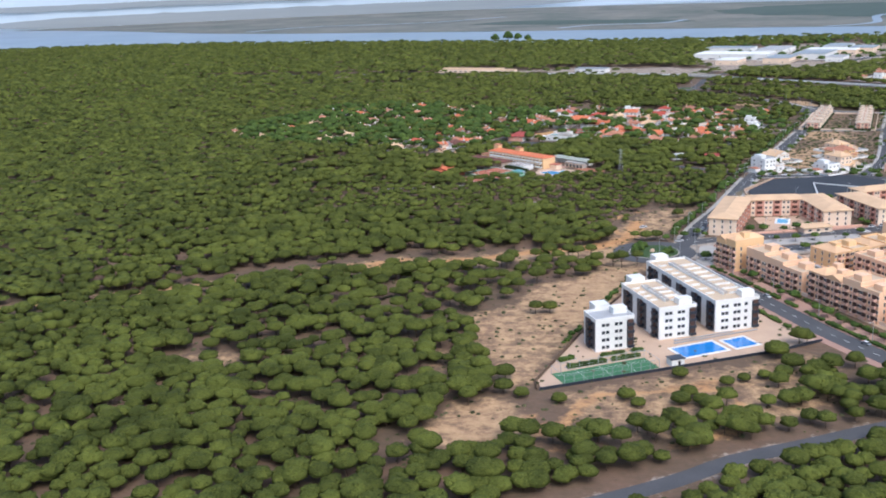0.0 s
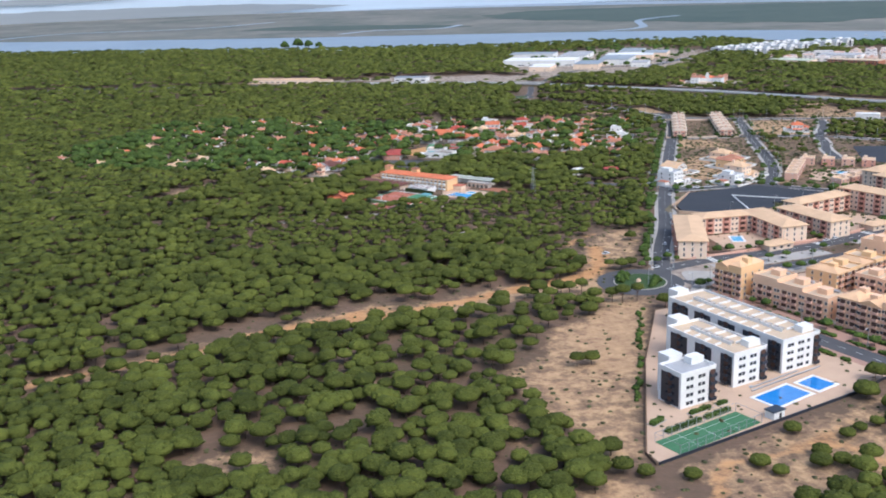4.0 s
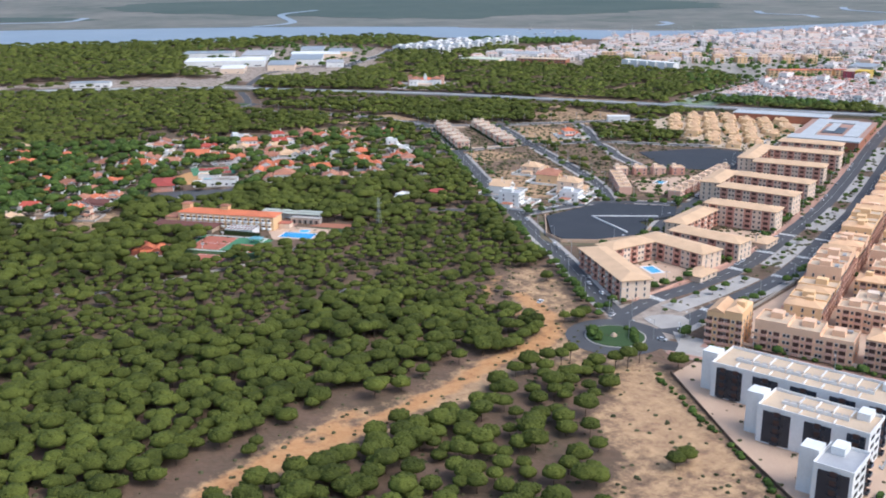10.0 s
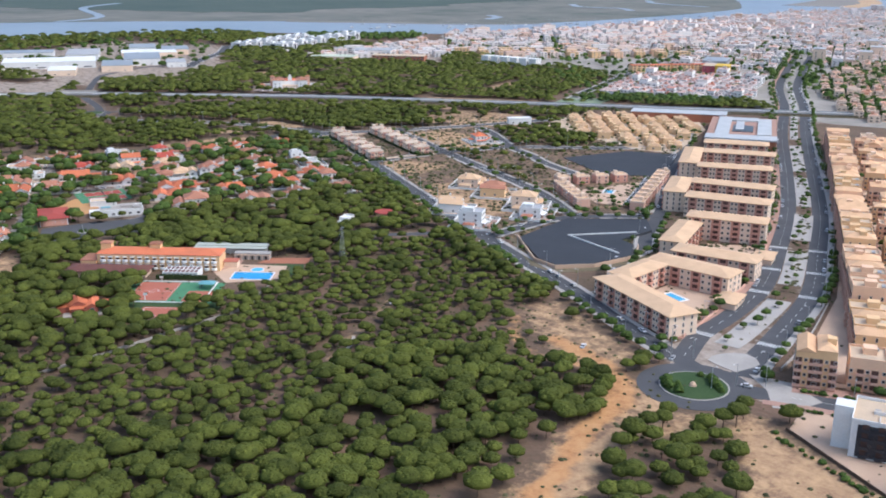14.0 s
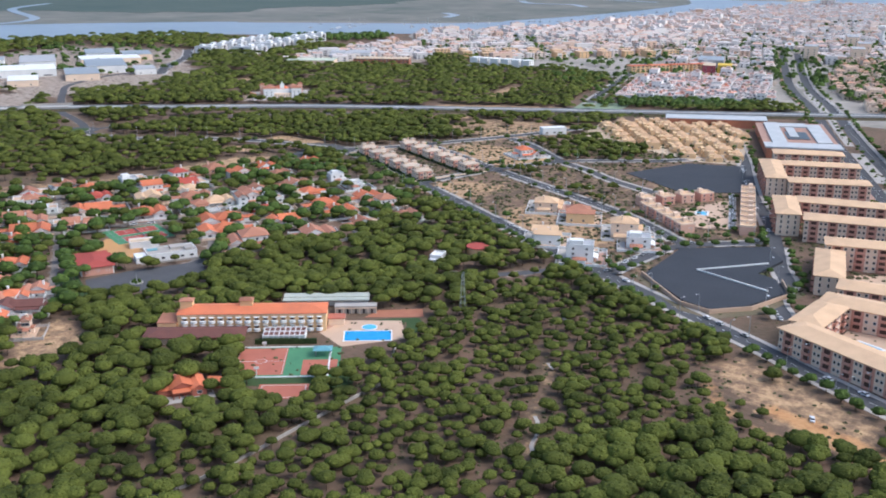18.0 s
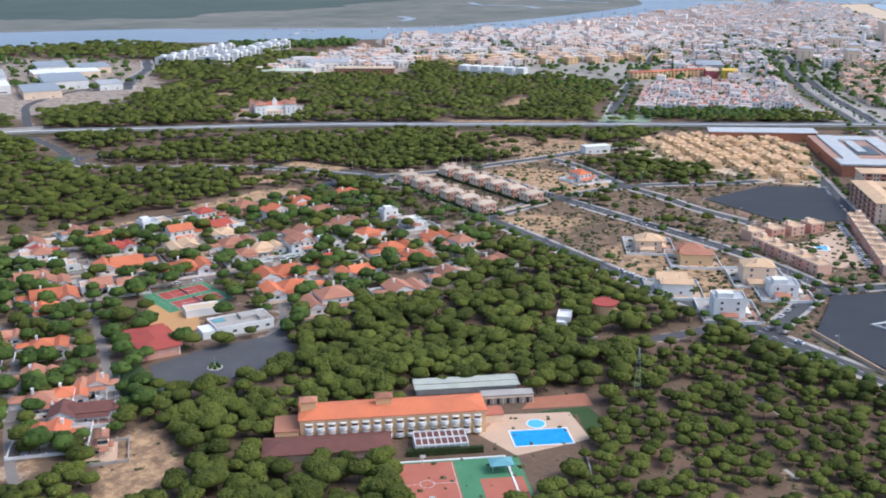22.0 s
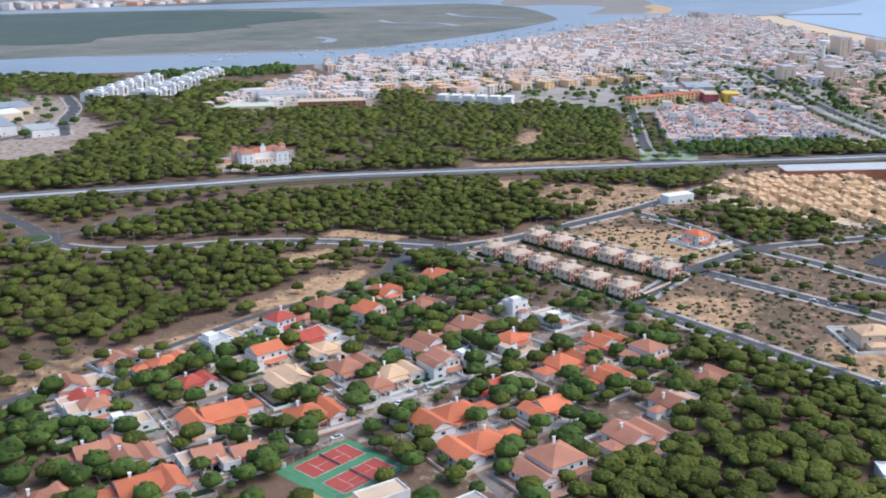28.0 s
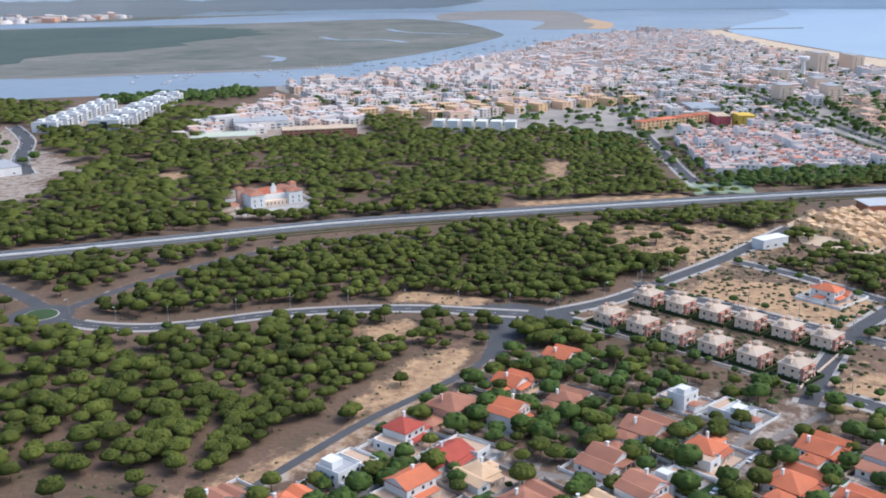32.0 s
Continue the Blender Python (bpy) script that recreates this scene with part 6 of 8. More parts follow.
# ---- hotel ----
HR = -50.5
hx, hy = 56, 803
t = thing("hotel", hx, hy, HR, "long orange hotel with a terracotta roof and rows of white balconies", "hotel")
claim(hx, hy, HR, 70, 17, 5)
part("wall", Geo().box(0, 0, 0, 64, 13, 8.4), M_OCHRE, t)
part("roof", Geo().roof(0, 0, 8.4, 64, 13, 1.8, 0.5, 0.3), M_ROOFOR, t)
part("cornice", Geo().ring(0, 0, 7.9, 64.3, 13.3, 0.3, 0.3), M_CREAM, t)
for x in (-29, -3):
    part("roof_tower", Geo().box(x, 1.0, 8.4, 5.4, 4.0, 4.2), M_OCHRE, t)
    part("tower_roof", Geo().roof(x, 1.0, 12.6, 5.4, 4.0, 1.0, 0.5, 0.2), M_ROOFBR, t)
# a bowed white balcony under a small white hood, with a dark door behind
g = Geo()
for z, h, r in ((-0.1, 0.2, 1.5), (0.1, 0.95, 1.5), (2.45, 0.25, 1.35)):
    bow = [(r * math.cos(math.pi + math.pi * i / 8), 1.05 * r * math.sin(math.pi + math.pi * i / 8)) for i in range(9)]
    g.prism(bow, z, z + h)
k = len(g.f)
g.box(0, -0.02, 1.05, 1.7, 0.08, 1.4)
hb = g.mesh("balcony", M_WHITE, M_SHADE)
for p in hb.polygons:
    p.material_index = 1 if p.index >= k else 0
row(t, hb, 64, 13, 0, [-29 + 3.87 * i for i in range(16)], [0.9, 4.6], "balcony", 0.05)
row(t, WIN, 64, 13, 2, [-29 + 4.8 * i for i in range(13)], [1.2, 4.6])
part("annex", Geo().box(-36.5, -1.5, 0, 8, 12, 5.0), M_OCHRE, t)
part("annex_roof", Geo().box(-36.5, -1.5, 5.0, 8.6, 12.6, 0.4), M_ROOFBR, t)
part("annex", Geo().box(36, 3, 0, 7, 6, 3.2), M_CREAM, t)
part("annex_roof", Geo().box(36, 3, 3.2, 7.6, 6.6, 0.35), M_COURTO, t)
setting("courtyard", Geo().prism([(87, 786), (92, 781), (80, 772), (68, 773), (69, 781)], 0, 0.11), M_PAVERED, "red brick court between the hotel and its pool", "courtyard")
setting("lawn", Geo().prism([(86, 773), (101, 761), (109, 752), (100, 741), (88, 743), (101, 753), (87, 771)], 0, 0.08), M_LAWN, "mown grass strip beside the hotel pool", "lawn")
setting("earth_bed", Geo().prism([(94, 772), (111, 751), (119, 758), (105, 773)], 0, 0.07), M_BRICK, "bed of bare red earth beside the arched hall", "bed")
BUILT[inside([(86, 774), (111, 742), (121, 758), (104, 776)])] = True
FREE[inside([(86, 774), (100, 741), (111, 742), (121, 758), (104, 776)])] = 0
t = thing("arched_hall", 97.5, 780, HR, "low white hall with arched doors beside the hotel", "hall")
part("wall", Geo().box(0, 0, 0, 19, 4.5, 3.3), M_PALEPAVE, t)
part("roof", Geo().box(0, 0, 3.3, 19.5, 5.0, 0.25), M_PALEPAVE, t)
part("arcade", Geo().arcade(0, -2.6, 19, 0.3, 2.9, 5), M_CREAM, t)
row(t, DOOR, 19, 4.5, 0, [-7.4, -3.7, 0, 3.7, 7.4], [0.05], "door")
t = thing("clipped_hedge", 50.5, 778, HR, "dark clipped hedge between the hotel and its courts", "hedge")
part("leaves", Geo().box(0, 0, 0, 26, 1.6, 2.2).box(-3, 0.1, 2.2, 16, 1.2, 0.3), M_HEDGE, t)
t = thing("dining_hall", 32, 813, HR, "low dining hall with a wide maroon roof", "hall")
claim(32, 813, HR, 44, 14)
part("wall", Geo().box(0, -2, 0, 40, 10, 3.2), M_CREAM, t)
part("roof", Geo().roof(0, -2, 3.2, 42, 12, 1.6, 0.6, 0.25), M_ROOFMAR, t)
t = thing("conservatory", 54, 782, HR, "white-framed glass conservatory beside the hotel", "conservatory")
claim(54, 782, HR, 19, 11)
part("glazing", Geo().box(0, 0, 0, 17.6, 9.6, 3.4), M_PALEGLASS, t)
for i in range(9):
    part("glazing_bar", Geo().box(-8.8 + 2.2 * i, 0, 0, 0.3, 10.2, 3.7), M_WHITE, t)
for i in range(8):
    for y in (-2.5, 2.5):
        part("blind", Geo().box(-7.7 + 2.2 * i, y, 3.42, 1.7, 4.2, 0.06), M_ROOFMAR, t, "brown roof blind")
for y in (-5, 0, 5):
    part("glazing_bar", Geo().box(0, y, 3.3, 17.9, 0.35, 0.45), M_WHITE, t)
setting("hotel_deck", Geo().prism([(68, 775), (86, 776), (101, 756), (86, 741), (62, 757)], 0, 0.14), M_TERRACE, "pale tiled sun deck of the hotel", "deck")
FREE[inside([(52, 792), (86, 780), (102, 758), (88, 742), (60, 740), (40, 790)])] = 0
pool(78, 756, 20, 11, HR, "bright blue hotel swimming pool", "", mat("hotel_pool_water", (0.02, 0.26, 0.55), (0.03, 0.32, 0.62), 0.3, 1.0, 0.08), 0.6)
t = thing("round_pool", 86, 762, 0, "round shallow pool with a pale rim", "swimming pool", z=0.14)
part("rim", Geo().cyl(0, 0, 0, 3.6, 3.6, 0.15, 24), M_WHITE, t)
part("water", Geo().cyl(0, 0, 0.15, 3.1, 3.1, 0.04, 24), M_POOL2, t)
t = thing("sports_court", 36, 765, HR, "terracotta basketball court with a green surround and white edge", "sports court")
part("surface", Geo().box(0, 0, 0, 46, 30, 0.10), M_COURTG, t)
part("court", Geo().box(-9, 0.5, 0.10, 20, 27, 0.05), M_COURTO, t)
part("court", Geo().box(15, -6, 0.10, 14, 15, 0.05), M_COURTO, t)
part("kerb", Geo().ring(-2, 0, 0.0, 42, 31, 0.35, 0.7), M_WHITE, t)
part("court_lines", Geo().box(-9, 0.5, 0.15, 19, 0.15, 0.02).box(-18.5, 0.5, 0.15, 0.15, 26, 0.02).box(0.5, 0.5, 0.15, 0.15, 26, 0.02), M_MARK, t)
part("centre_circle", Geo().cyl(-9, 0.5, 0.15, 2.4, 2.4, 0.01, 24), M_MARK, t)
part("centre_disc", Geo().cyl(-9, 0.5, 0.16, 2.2, 2.2, 0.01, 24), M_COURTO, t)
for s in (-1, 1):
    part("hoop_stand", Geo().box(-9, s * 13.4, 0.1, 0.25, 0.25, 3.0).box(-9, s * 12.9, 2.6, 1.8, 0.1, 1.1), M_WHITE, t)
FREE[inside([(13, 763), (40, 788), (72, 748), (60, 736), (38, 740), (29, 746)])] = 0
setting("lawn", Geo().prism([(8, 764), (14, 772), (44, 733), (33, 726)], 0, 0.05), M_LAWN, "shaded grass between the courts", "lawn")
t = thing("court_hut", 51, 757, HR, "open hut with a teal metal roof beside the courts", "hut", z=0.1)
part("post", Geo().box(-3, -2, 0, 0.2, 0.2, 2.8).box(3, -2, 0, 0.2, 0.2, 2.8).box(-3, 2, 0, 0.2, 0.2, 2.8).box(3, 2, 0, 0.2, 0.2, 2.8), M_METAL, t)
part("roof", Geo().roof(0, 0, 2.8, 7, 5, 1.0, 0.4, 0.15), M_TEAL, t)
t = thing("old_court", 16, 745, HR, "worn terracotta ball court with white lines", "sports court")
part("surface", Geo().box(0, 0, 0, 19, 13, 0.08), M_COURTO, t)
part("court_lines", Geo().ring(0, 0, 0.08, 17, 11, 0.02, 0.25), M_MARK, t)
claim(16, 745, HR, 19, 13, 3)
villa(-5, 775, HR + 20, 12, 9, 1, M_COURTO, O_, 0, "red house with an orange tiled roof in the wood", "")
t = thing("red_shed", 5, 768, HR, "low shed with a flat red roof", "shed")
part("wall", Geo().box(0, 0, 0, 9, 5, 2.6), M_COURTO, t)
part("roof", Geo().box(0, 0, 2.6, 9.6, 5.6, 0.3), M_ROOFOR, t)
claim(5, 768, HR, 9, 5, 2)
clear_disc(-9, 768, 9)
t = thing("long_shed", 95, 796, HR, "long open shed with a pale metal roof", "shed")
part("wall", Geo().box(0, 3, 0, 38, 5, 3.4), M_WHITE, t)
part("roof", Geo().box(0, 3.9, 3.9, 40, 5.2, 0.3).box(0, -0.9, 3.6, 40, 4.2, 0.3), mat("shed_roof_sheet", (0.46, 0.47, 0.40), (0.36, 0.37, 0.31), 0.2, 1.5, 0.7, 0.1), t)
for i in range(9):
    part("post", Geo().box(-18 + 4.5 * i, -2, 0, 0.3, 0.3, 3.6), M_WHITE, t)
claim(93, 795, HR, 42, 15, 3)

# ---- school and tennis courts among the villas ----
TR = -18.5
t = thing("tennis_courts", 117.5, 966, TR, "two red tennis courts on a green surround with wire fencing", "tennis court")
part("surface", Geo().box(0, 0, 0, 33, 31, 0.08), M_COURTG, t)
for s, yy in ((-1, 7.7), (1, -7.7)):
    part("court", Geo().box(1.5, yy, 0.08, 23.8, 11, 0.03), M_COURTR, t)
    part("court_edge", Geo().ring(1.5, yy, 0.11, 23.8, 11, 0.02, 0.15), M_MARK, t)
    for lx, lw, ld in ((1.5, 12.8, 0.12), (-4.9, 0.12, 8.2), (7.9, 0.12, 8.2)):
        part("court_line", Geo().box(lx, yy, 0.11, lw, ld, 0.02), M_MARK, t)
    part("net", Geo().box(1.5, yy, 0.08, 0.05, 11.0, 0.9), M_METAL, t)
for i in range(9):
    for s in (-1, 1):
        part("fence_post", Geo().box(-16.4 + 4.1 * i, s * 15.4, 0, 0.12, 0.12, 3.2), M_METAL, t)
for s in (-1, 1):
    part("fence_rail", Geo().box(0, s * 15.4, 3.15, 33, 0.08, 0.08), M_METAL, t)
    part("fence_rail", Geo().box(s * 16.4, 0, 3.15, 0.08, 30.8, 0.08), M_METAL, t)
claim(117.5, 966, TR, 33, 31, 1)
t = thing("club_hut", 105, 944, -33, "low white clubhouse with a flat roof beside the courts", "clubhouse")
part("wall", Geo().box(0, 0, 0, 16, 8.5, 2.8), M_WHITE, t)
part("parapet", Geo().ring(0, 0, 2.8, 16.2, 8.7, 0.8, 0.3), M_WHITE, t)
part("roof", Geo().box(0, 0, 2.8, 15.5, 8.0, 0.2), M_ROOFFLAT, t)
t = thing("sports_hall", 64, 932, 63, "sports hall with a big red pitched roof", "sports hall")
claim(64, 932, 63, 28, 16)
part("wall", Geo().box(0, 0, 0, 27, 16, 4.2), M_WHITE, t)
part("roof", Geo().roof(0, 0, 4.2, 27, 16, 1.6, 0.9, 0.25, True), M_COURTR, t, "wide red pitched roof")
part("end_wall", Geo().box(-13.55, 0, 0, 0.12, 15, 4.1), M_SALMON, t, "brick end wall")
part("porch", Geo().arcade(4, -10.0, 18, 0.4, 3.0, 5), M_WHITE, t)
part("porch_roof", Geo().box(4, -9.2, 3.0, 18.4, 2.4, 0.25), M_COURTR, t)
row(t, WIN_W, 27, 16, 3, [-5, 0, 5], [1.6])
row(t, WIN_W, 27, 16, 2, [-9, -3, 3, 9], [1.6])
t = thing("school_building", 99, 917, -28, "low white L-shaped building with a grey flat roof", "building")
claim(97, 917, -28, 36, 18)
part("wall", Geo().box(2, 0, 0, 26, 14, 3.8).box(-14, -2, 0, 6, 9, 3.4), M_WHITE, t)
part("roof", Geo().box(2, 0, 3.8, 25.4, 13.4, 0.15), M_PALEPAVE, t)
part("parapet", Geo().ring(2, 0, 3.8, 26.2, 14.2, 0.7, 0.3), M_WHITE, t)
part("roof_pool", Geo().box(-7, 3, 3.95, 5.5, 3.6, 0.3), M_TEAL, t, "small turquoise basin on the roof")
part("roof_room", Geo().box(6, 2, 3.95, 8, 6, 1.4), M_PALEPAVE, t)
part("roof_room", Geo().box(11, -3.5, 3.95, 4, 4, 1.6), M_PALEPAVE, t)
part("end_wall", Geo().box(-11.08, 0, 0, 0.12, 13, 3.7), M_SALMON, t, "brick end wall")
part("yard_wall", Geo().box(0, -9.5, 0, 30, 0.3, 0.9), M_PALEPAVE, t)
row(t, WIN_W, 26, 14, 0, [-8, -3, 2, 7, 12], [1.2])
setting("sand_yard", Geo().prism([(100, 972), (108, 960), (104, 946), (92, 932), (79, 930), (76, 944), (80, 960)], 0, 0.07), M_YARD, "orange sandy school yard beside the tennis courts", "yard")
setting("lawn", Geo().prism([(43, 934), (51, 928), (36, 894), (16, 899)], 0, 0.06), M_LAWN, "green lawn strip beside the lane", "lawn")
for pts in ([(78, 928), (101, 974)], [(43, 936), (15, 901)]):
    FREE[near_line(pts, 6)] = 0
BUILT[inside([(100, 972), (108, 960), (104, 946), (92, 932), (79, 930), (76, 944), (80, 960)])] = True
t = thing("planted_island", 62, 894, 10, "round kerbed island with clipped shrubs on the plaza", "planter", z=0.14)
part("kerb", Geo().cyl(0, 0, 0, 3.2, 3.2, 0.25, 14), M_PAVE, t)
for q in range(5):
    part("shrub", Geo().cyl(1.8 * math.cos(q * 1.2566), 1.8 * math.sin(q * 1.2566), 0.25, 0.9, 0.5, 1.4, 8), M_LEAF, t)
part("post", Geo().cyl(0, 0, 0.25, 0.12, 0.1, 4.5, 7), M_METAL, t)
claim(105, 944, -33, 17, 10, 3)
BUILT[inside([(46, 920), (72, 914), (110, 902), (86, 872), (30, 890)])] = True
setting("plaza", Geo().prism([(49, 918), (72, 912), (99, 899), (110, 900), (94, 880), (84, 872), (32, 890)], 0, 0.14), M_ASPHALT, "dark asphalt plaza beside the school", "plaza")
FREE[inside([(48, 918), (100, 900), (112, 902), (86, 872), (34, 890)])] = 0

# ---- mansion beyond the dual carriageway, works, flats, far town ----
t = thing("mansion", 566, 1303, -40, "pale mansion with brown tiled roofs, corner turrets and a bell gable", "mansion")
part("wall", Geo().box(0, 0, 0, 40, 20, 8.4), M_WHITE, t)
for sx in (-1, 1):
    wg = part("wing", Geo().box(sx * 15, -9, 0, 11, 12, 9.6), M_WHITE, t)
    part("wing_roof", Geo().roof(sx * 15, -9, 9.6, 11, 12, 2.2, 0.6, 0.25), M_ROOFBR, wg)
    row(t, WIN_T, 11, 30, 0, [sx * 15 - 2.5, sx * 15 + 2.5], [1.2, 4.4])
    tw = part("turret", Geo().box(sx * 21, 7, 0, 5, 5, 11.5), M_PINK, t)
    part("turret_roof", Geo().roof(sx * 21, 7, 11.5, 5, 5, 1.8, 0.5, 0.2), M_ROOFBR, tw)
for k in (-1, 0, 1):
    part("roof", Geo().roof(k * 13.3, 1, 8.4, 13.0, 19, 2.6, 0.5, 0.25, k == 0), M_ROOFBR if k else M_ROOFOR, t)
part("arcade", Geo().box(0, -12, 0, 18.5, 4, 4.0), M_CREAM, t)
part("bell_gable", Geo().box(0, -8, 8.4, 4.5, 1.4, 5.2).box(0, -8, 13.6, 2.0, 1.0, 2.4), M_WHITE, t)
row(t, WIN_T, 18.5, 28, 0, [-7.5, -4.5, -1.5, 1.5, 4.5, 7.5], [0.9])
row(t, WIN_T, 40, 20, 3, [-6, -2, 2, 6], [1.2, 4.6])
part("forecourt", Geo().box(0, -20, 0, 52, 16, 0.14), M_PALEPAVE, t)
part("garden_wall", Geo().ring(-2, -6, 0, 62, 48, 2.0, 0.5), M_WHITE, t)
t = thing("gatehouse", 531, 1318, -40, "low cream gatehouse with a tiled roof beside the mansion", "house")
part("wall", Geo().box(0, 0, 0, 14, 8, 4.0), M_CREAM, t)
part("roof", Geo().roof(0, 0, 4.0, 14, 8, 1.8, 0.5, 0.2), M_ROOFBR, t)
t = thing("flyover", 346, 1418, -42, "pale concrete flyover carrying the dual carriageway", "bridge")
part("deck", Geo().box(0, 0, 2.0, 46, 24, 0.5), M_PAVE, t)
part("abutment", Geo().box(-20, 0, 0, 4, 24, 2.0).box(20, 0, 0, 4, 24, 2.0), M_PAVE, t)
part("parapet", Geo().box(0, -12.2, 2.0, 50, 0.5, 2.2).box(0, 12.2, 2.0, 50, 0.5, 2.2), M_PAVE, t)
rt = random.Random(3)


def big_box(name, x, y, rz, w, d, h, wallm, roofm, label, group="", cols=0, floors=0, blocks=1):
    t = far_details(thing(name, x, y, rz, label, "building", group))
    part("wall", Geo().box(0, 0, 0, w, d, h), wallm, t)
    part("roof", Geo().box(0, 0, h, w + 0.4, d + 0.4, 0.5), roofm, t)
    if group.startswith("white cubes"):
        for sy in (-0.28, 0.24):
            part("roof_room", Geo().box(w * 0.12, sy * d, h + 0.5, w * 0.5, d * 0.2, 2.4), wallm, t)
        # dark strips on the wall, coloured for windows and shade of recesses
        part("recess", Geo().box(0, -d / 2 - 0.1, 1.0, w * 0.30, 0.24, h - 2.0).box(-w / 2 - 0.1, 0, 1.0, 0.24, d * 0.22, h - 2.0), M_DARK, t)
    for k in range(floors):
        if cols:
            row(t, flush_window(w / cols * 0.55, 1.5) if (w, cols) not in BANDS else BANDS[(w, cols)], w, d, 0, [-w / 2 + (i + 0.5) * w / cols for i in range(cols)], [1.2 + 3 * k])
            row(t, WIN_W, w, d, 3, [-d * 0.25, d * 0.25], [1.2 + 3 * k])
    return t


BANDS = {}
for i in range(9):
    f = i / 8
    x, y = 832 + 235 * f, 1652 + 78 * f
    big_box("apartment_block", x, y, 20, 20, 34, 10.5 if i % 2 else 12.5, M_WHITE, M_GREYROOF, "white cubic apartment block far behind the wood", "white cubes by the water", 3, 3)
    if i < 7:
        big_box("apartment_block", x - 22, y + 62, 20, 19, 28, 10.5, M_WHITE, M_GREYROOF, "white cubic apartment block far behind the wood", "white cubes by the water", 3, 3)
for i in range(6):
    big_box("apartment_block", 938 + 2.4 * i, 1298 - 15.5 * i, 98, 11.5, 16, 11.5, M_WHITE, M_WHITE, "long white block with dark window recesses", "white long block", 2, 4)
big_box("office_block", 866, 1408, -58, 78, 26, 9, M_BRICK, M_ROOFFLAT, "brown unfinished block with rows of openings", "", 14, 3)
big_box("warehouse", 812, 1492, -58, 66, 34, 6, M_CREAM, mat("pale_green_roof", (0.52, 0.54, 0.42), (0.46, 0.48, 0.38), 0.05, 0.5), "low hall with a pale greenish roof")
big_box("warehouse", 905, 1500, -58, 60, 40, 9, M_WHITE, M_GREYROOF, "large white hall with a grey roof", "", 8, 2)
for x, y, w, d, h in ((470, 1700, 120, 60, 9), (520, 1610, 70, 40, 8), (590, 1660, 90, 50, 9), (640, 1720, 80, 50, 8), (560, 1770, 90, 46, 9), (700, 1740, 60, 40, 8), (440, 1610, 50, 34, 7), (600, 1590, 44, 26, 7), (680, 1800, 70, 40, 8), (500, 1830, 80, 44, 9)):
    big_box("warehouse", x, y, rt.choice((-30, -32, 58)), w, d, h, rt.choice((M_WHITE, M_CREAM)), rt.choice((M_GREYROOF, M_WHITE, M_METAL)), "long white industrial hall with a pale roof", "industrial halls", 6, 1)
big_box("warehouse", 30, 1640, -28, 110, 20, 6, M_CREAM, M_ROOFTAN, "long low tan hall at the edge of the pines", "", 12, 1)
big_box("warehouse", 60, 1620, -28, 90, 12, 5, M_CREAM, M_ROOFTAN, "long low tan hall at the edge of the pines", "", 10, 1)
big_box("warehouse", 215, 1560, -30, 50, 18, 6, M_WHITE, M_METAL, "white hall beside the dual carriageway", "", 5, 1)
for x, y, h, w in ((1707, 905, 34, 60), (1725, 850, 30, 60), (1304, 950, 22, 34), (1330, 890, 20, 34), (1420, 905, 20, 30), (1560, 960, 18, 40), (2600, 1300, 26, 50), (2640, 1330, 24, 40), (2560, 1270, 22, 40)):
    big_box("apartment_tower", x, y, 20, w, 18, h, M_TOWNW if x > 2000 else M_CREAM, M_GREYROOF, "pale high apartment tower near the beach", "towers by the beach", 8, int(h / 3) - 1)
t = thing("water_tower", 1611, 925, 0, "white concrete water tower with a wide top", "water tower")
part("shaft", Geo().cyl(0, 0, 0, 4, 3, 26, 12), M_WHITE, t)
part("tank", Geo().cyl(0, 0, 26, 4, 9, 4, 14).cyl(0, 0, 30, 9, 9, 4, 14), M_WHITE, t)
big_box("sports_hall", 1150, 1040, 20, 56, 34, 10, M_METAL, M_METAL, "grey vaulted sports hall in the town", "", 6, 2)
big_box("apartment_block", 1060, 985, 20, 26, 18, 13, M_YELLOW, M_YELLOW, "bright yellow corner building", "", 4, 4)
big_box("apartment_block", 1075, 1012, 20, 34, 16, 10, mat("crimson_paint", (0.5, 0.12, 0.14), (0.44, 0.1, 0.12), 0.1, 1.0), M_ROOFFLAT, "red painted block in the town", "", 4, 3)
for i in range(4):
    big_box("apartment_block", 1010 + 24 * i, 1085 - 18 * i, -38, 26, 16, 9, M_OCHRE, M_ROOFOR, "orange block with a terracotta roof", "orange blocks", 4, 3)
for i in range(26):
    x, y = 1020 + (i % 9) * 26, 1330 - (i % 9) * 24 + (i // 9) * 44
    big_box("apartment_block", x, y, -38 + rt.choice((0, 90)), 22, 14, 9, rt.choice((M_OCHRE, M_PEACH, M_OCHRE)), M_ROOFTAN, "ochre block of flats with tan roofs", "ochre flats", 4, 3)


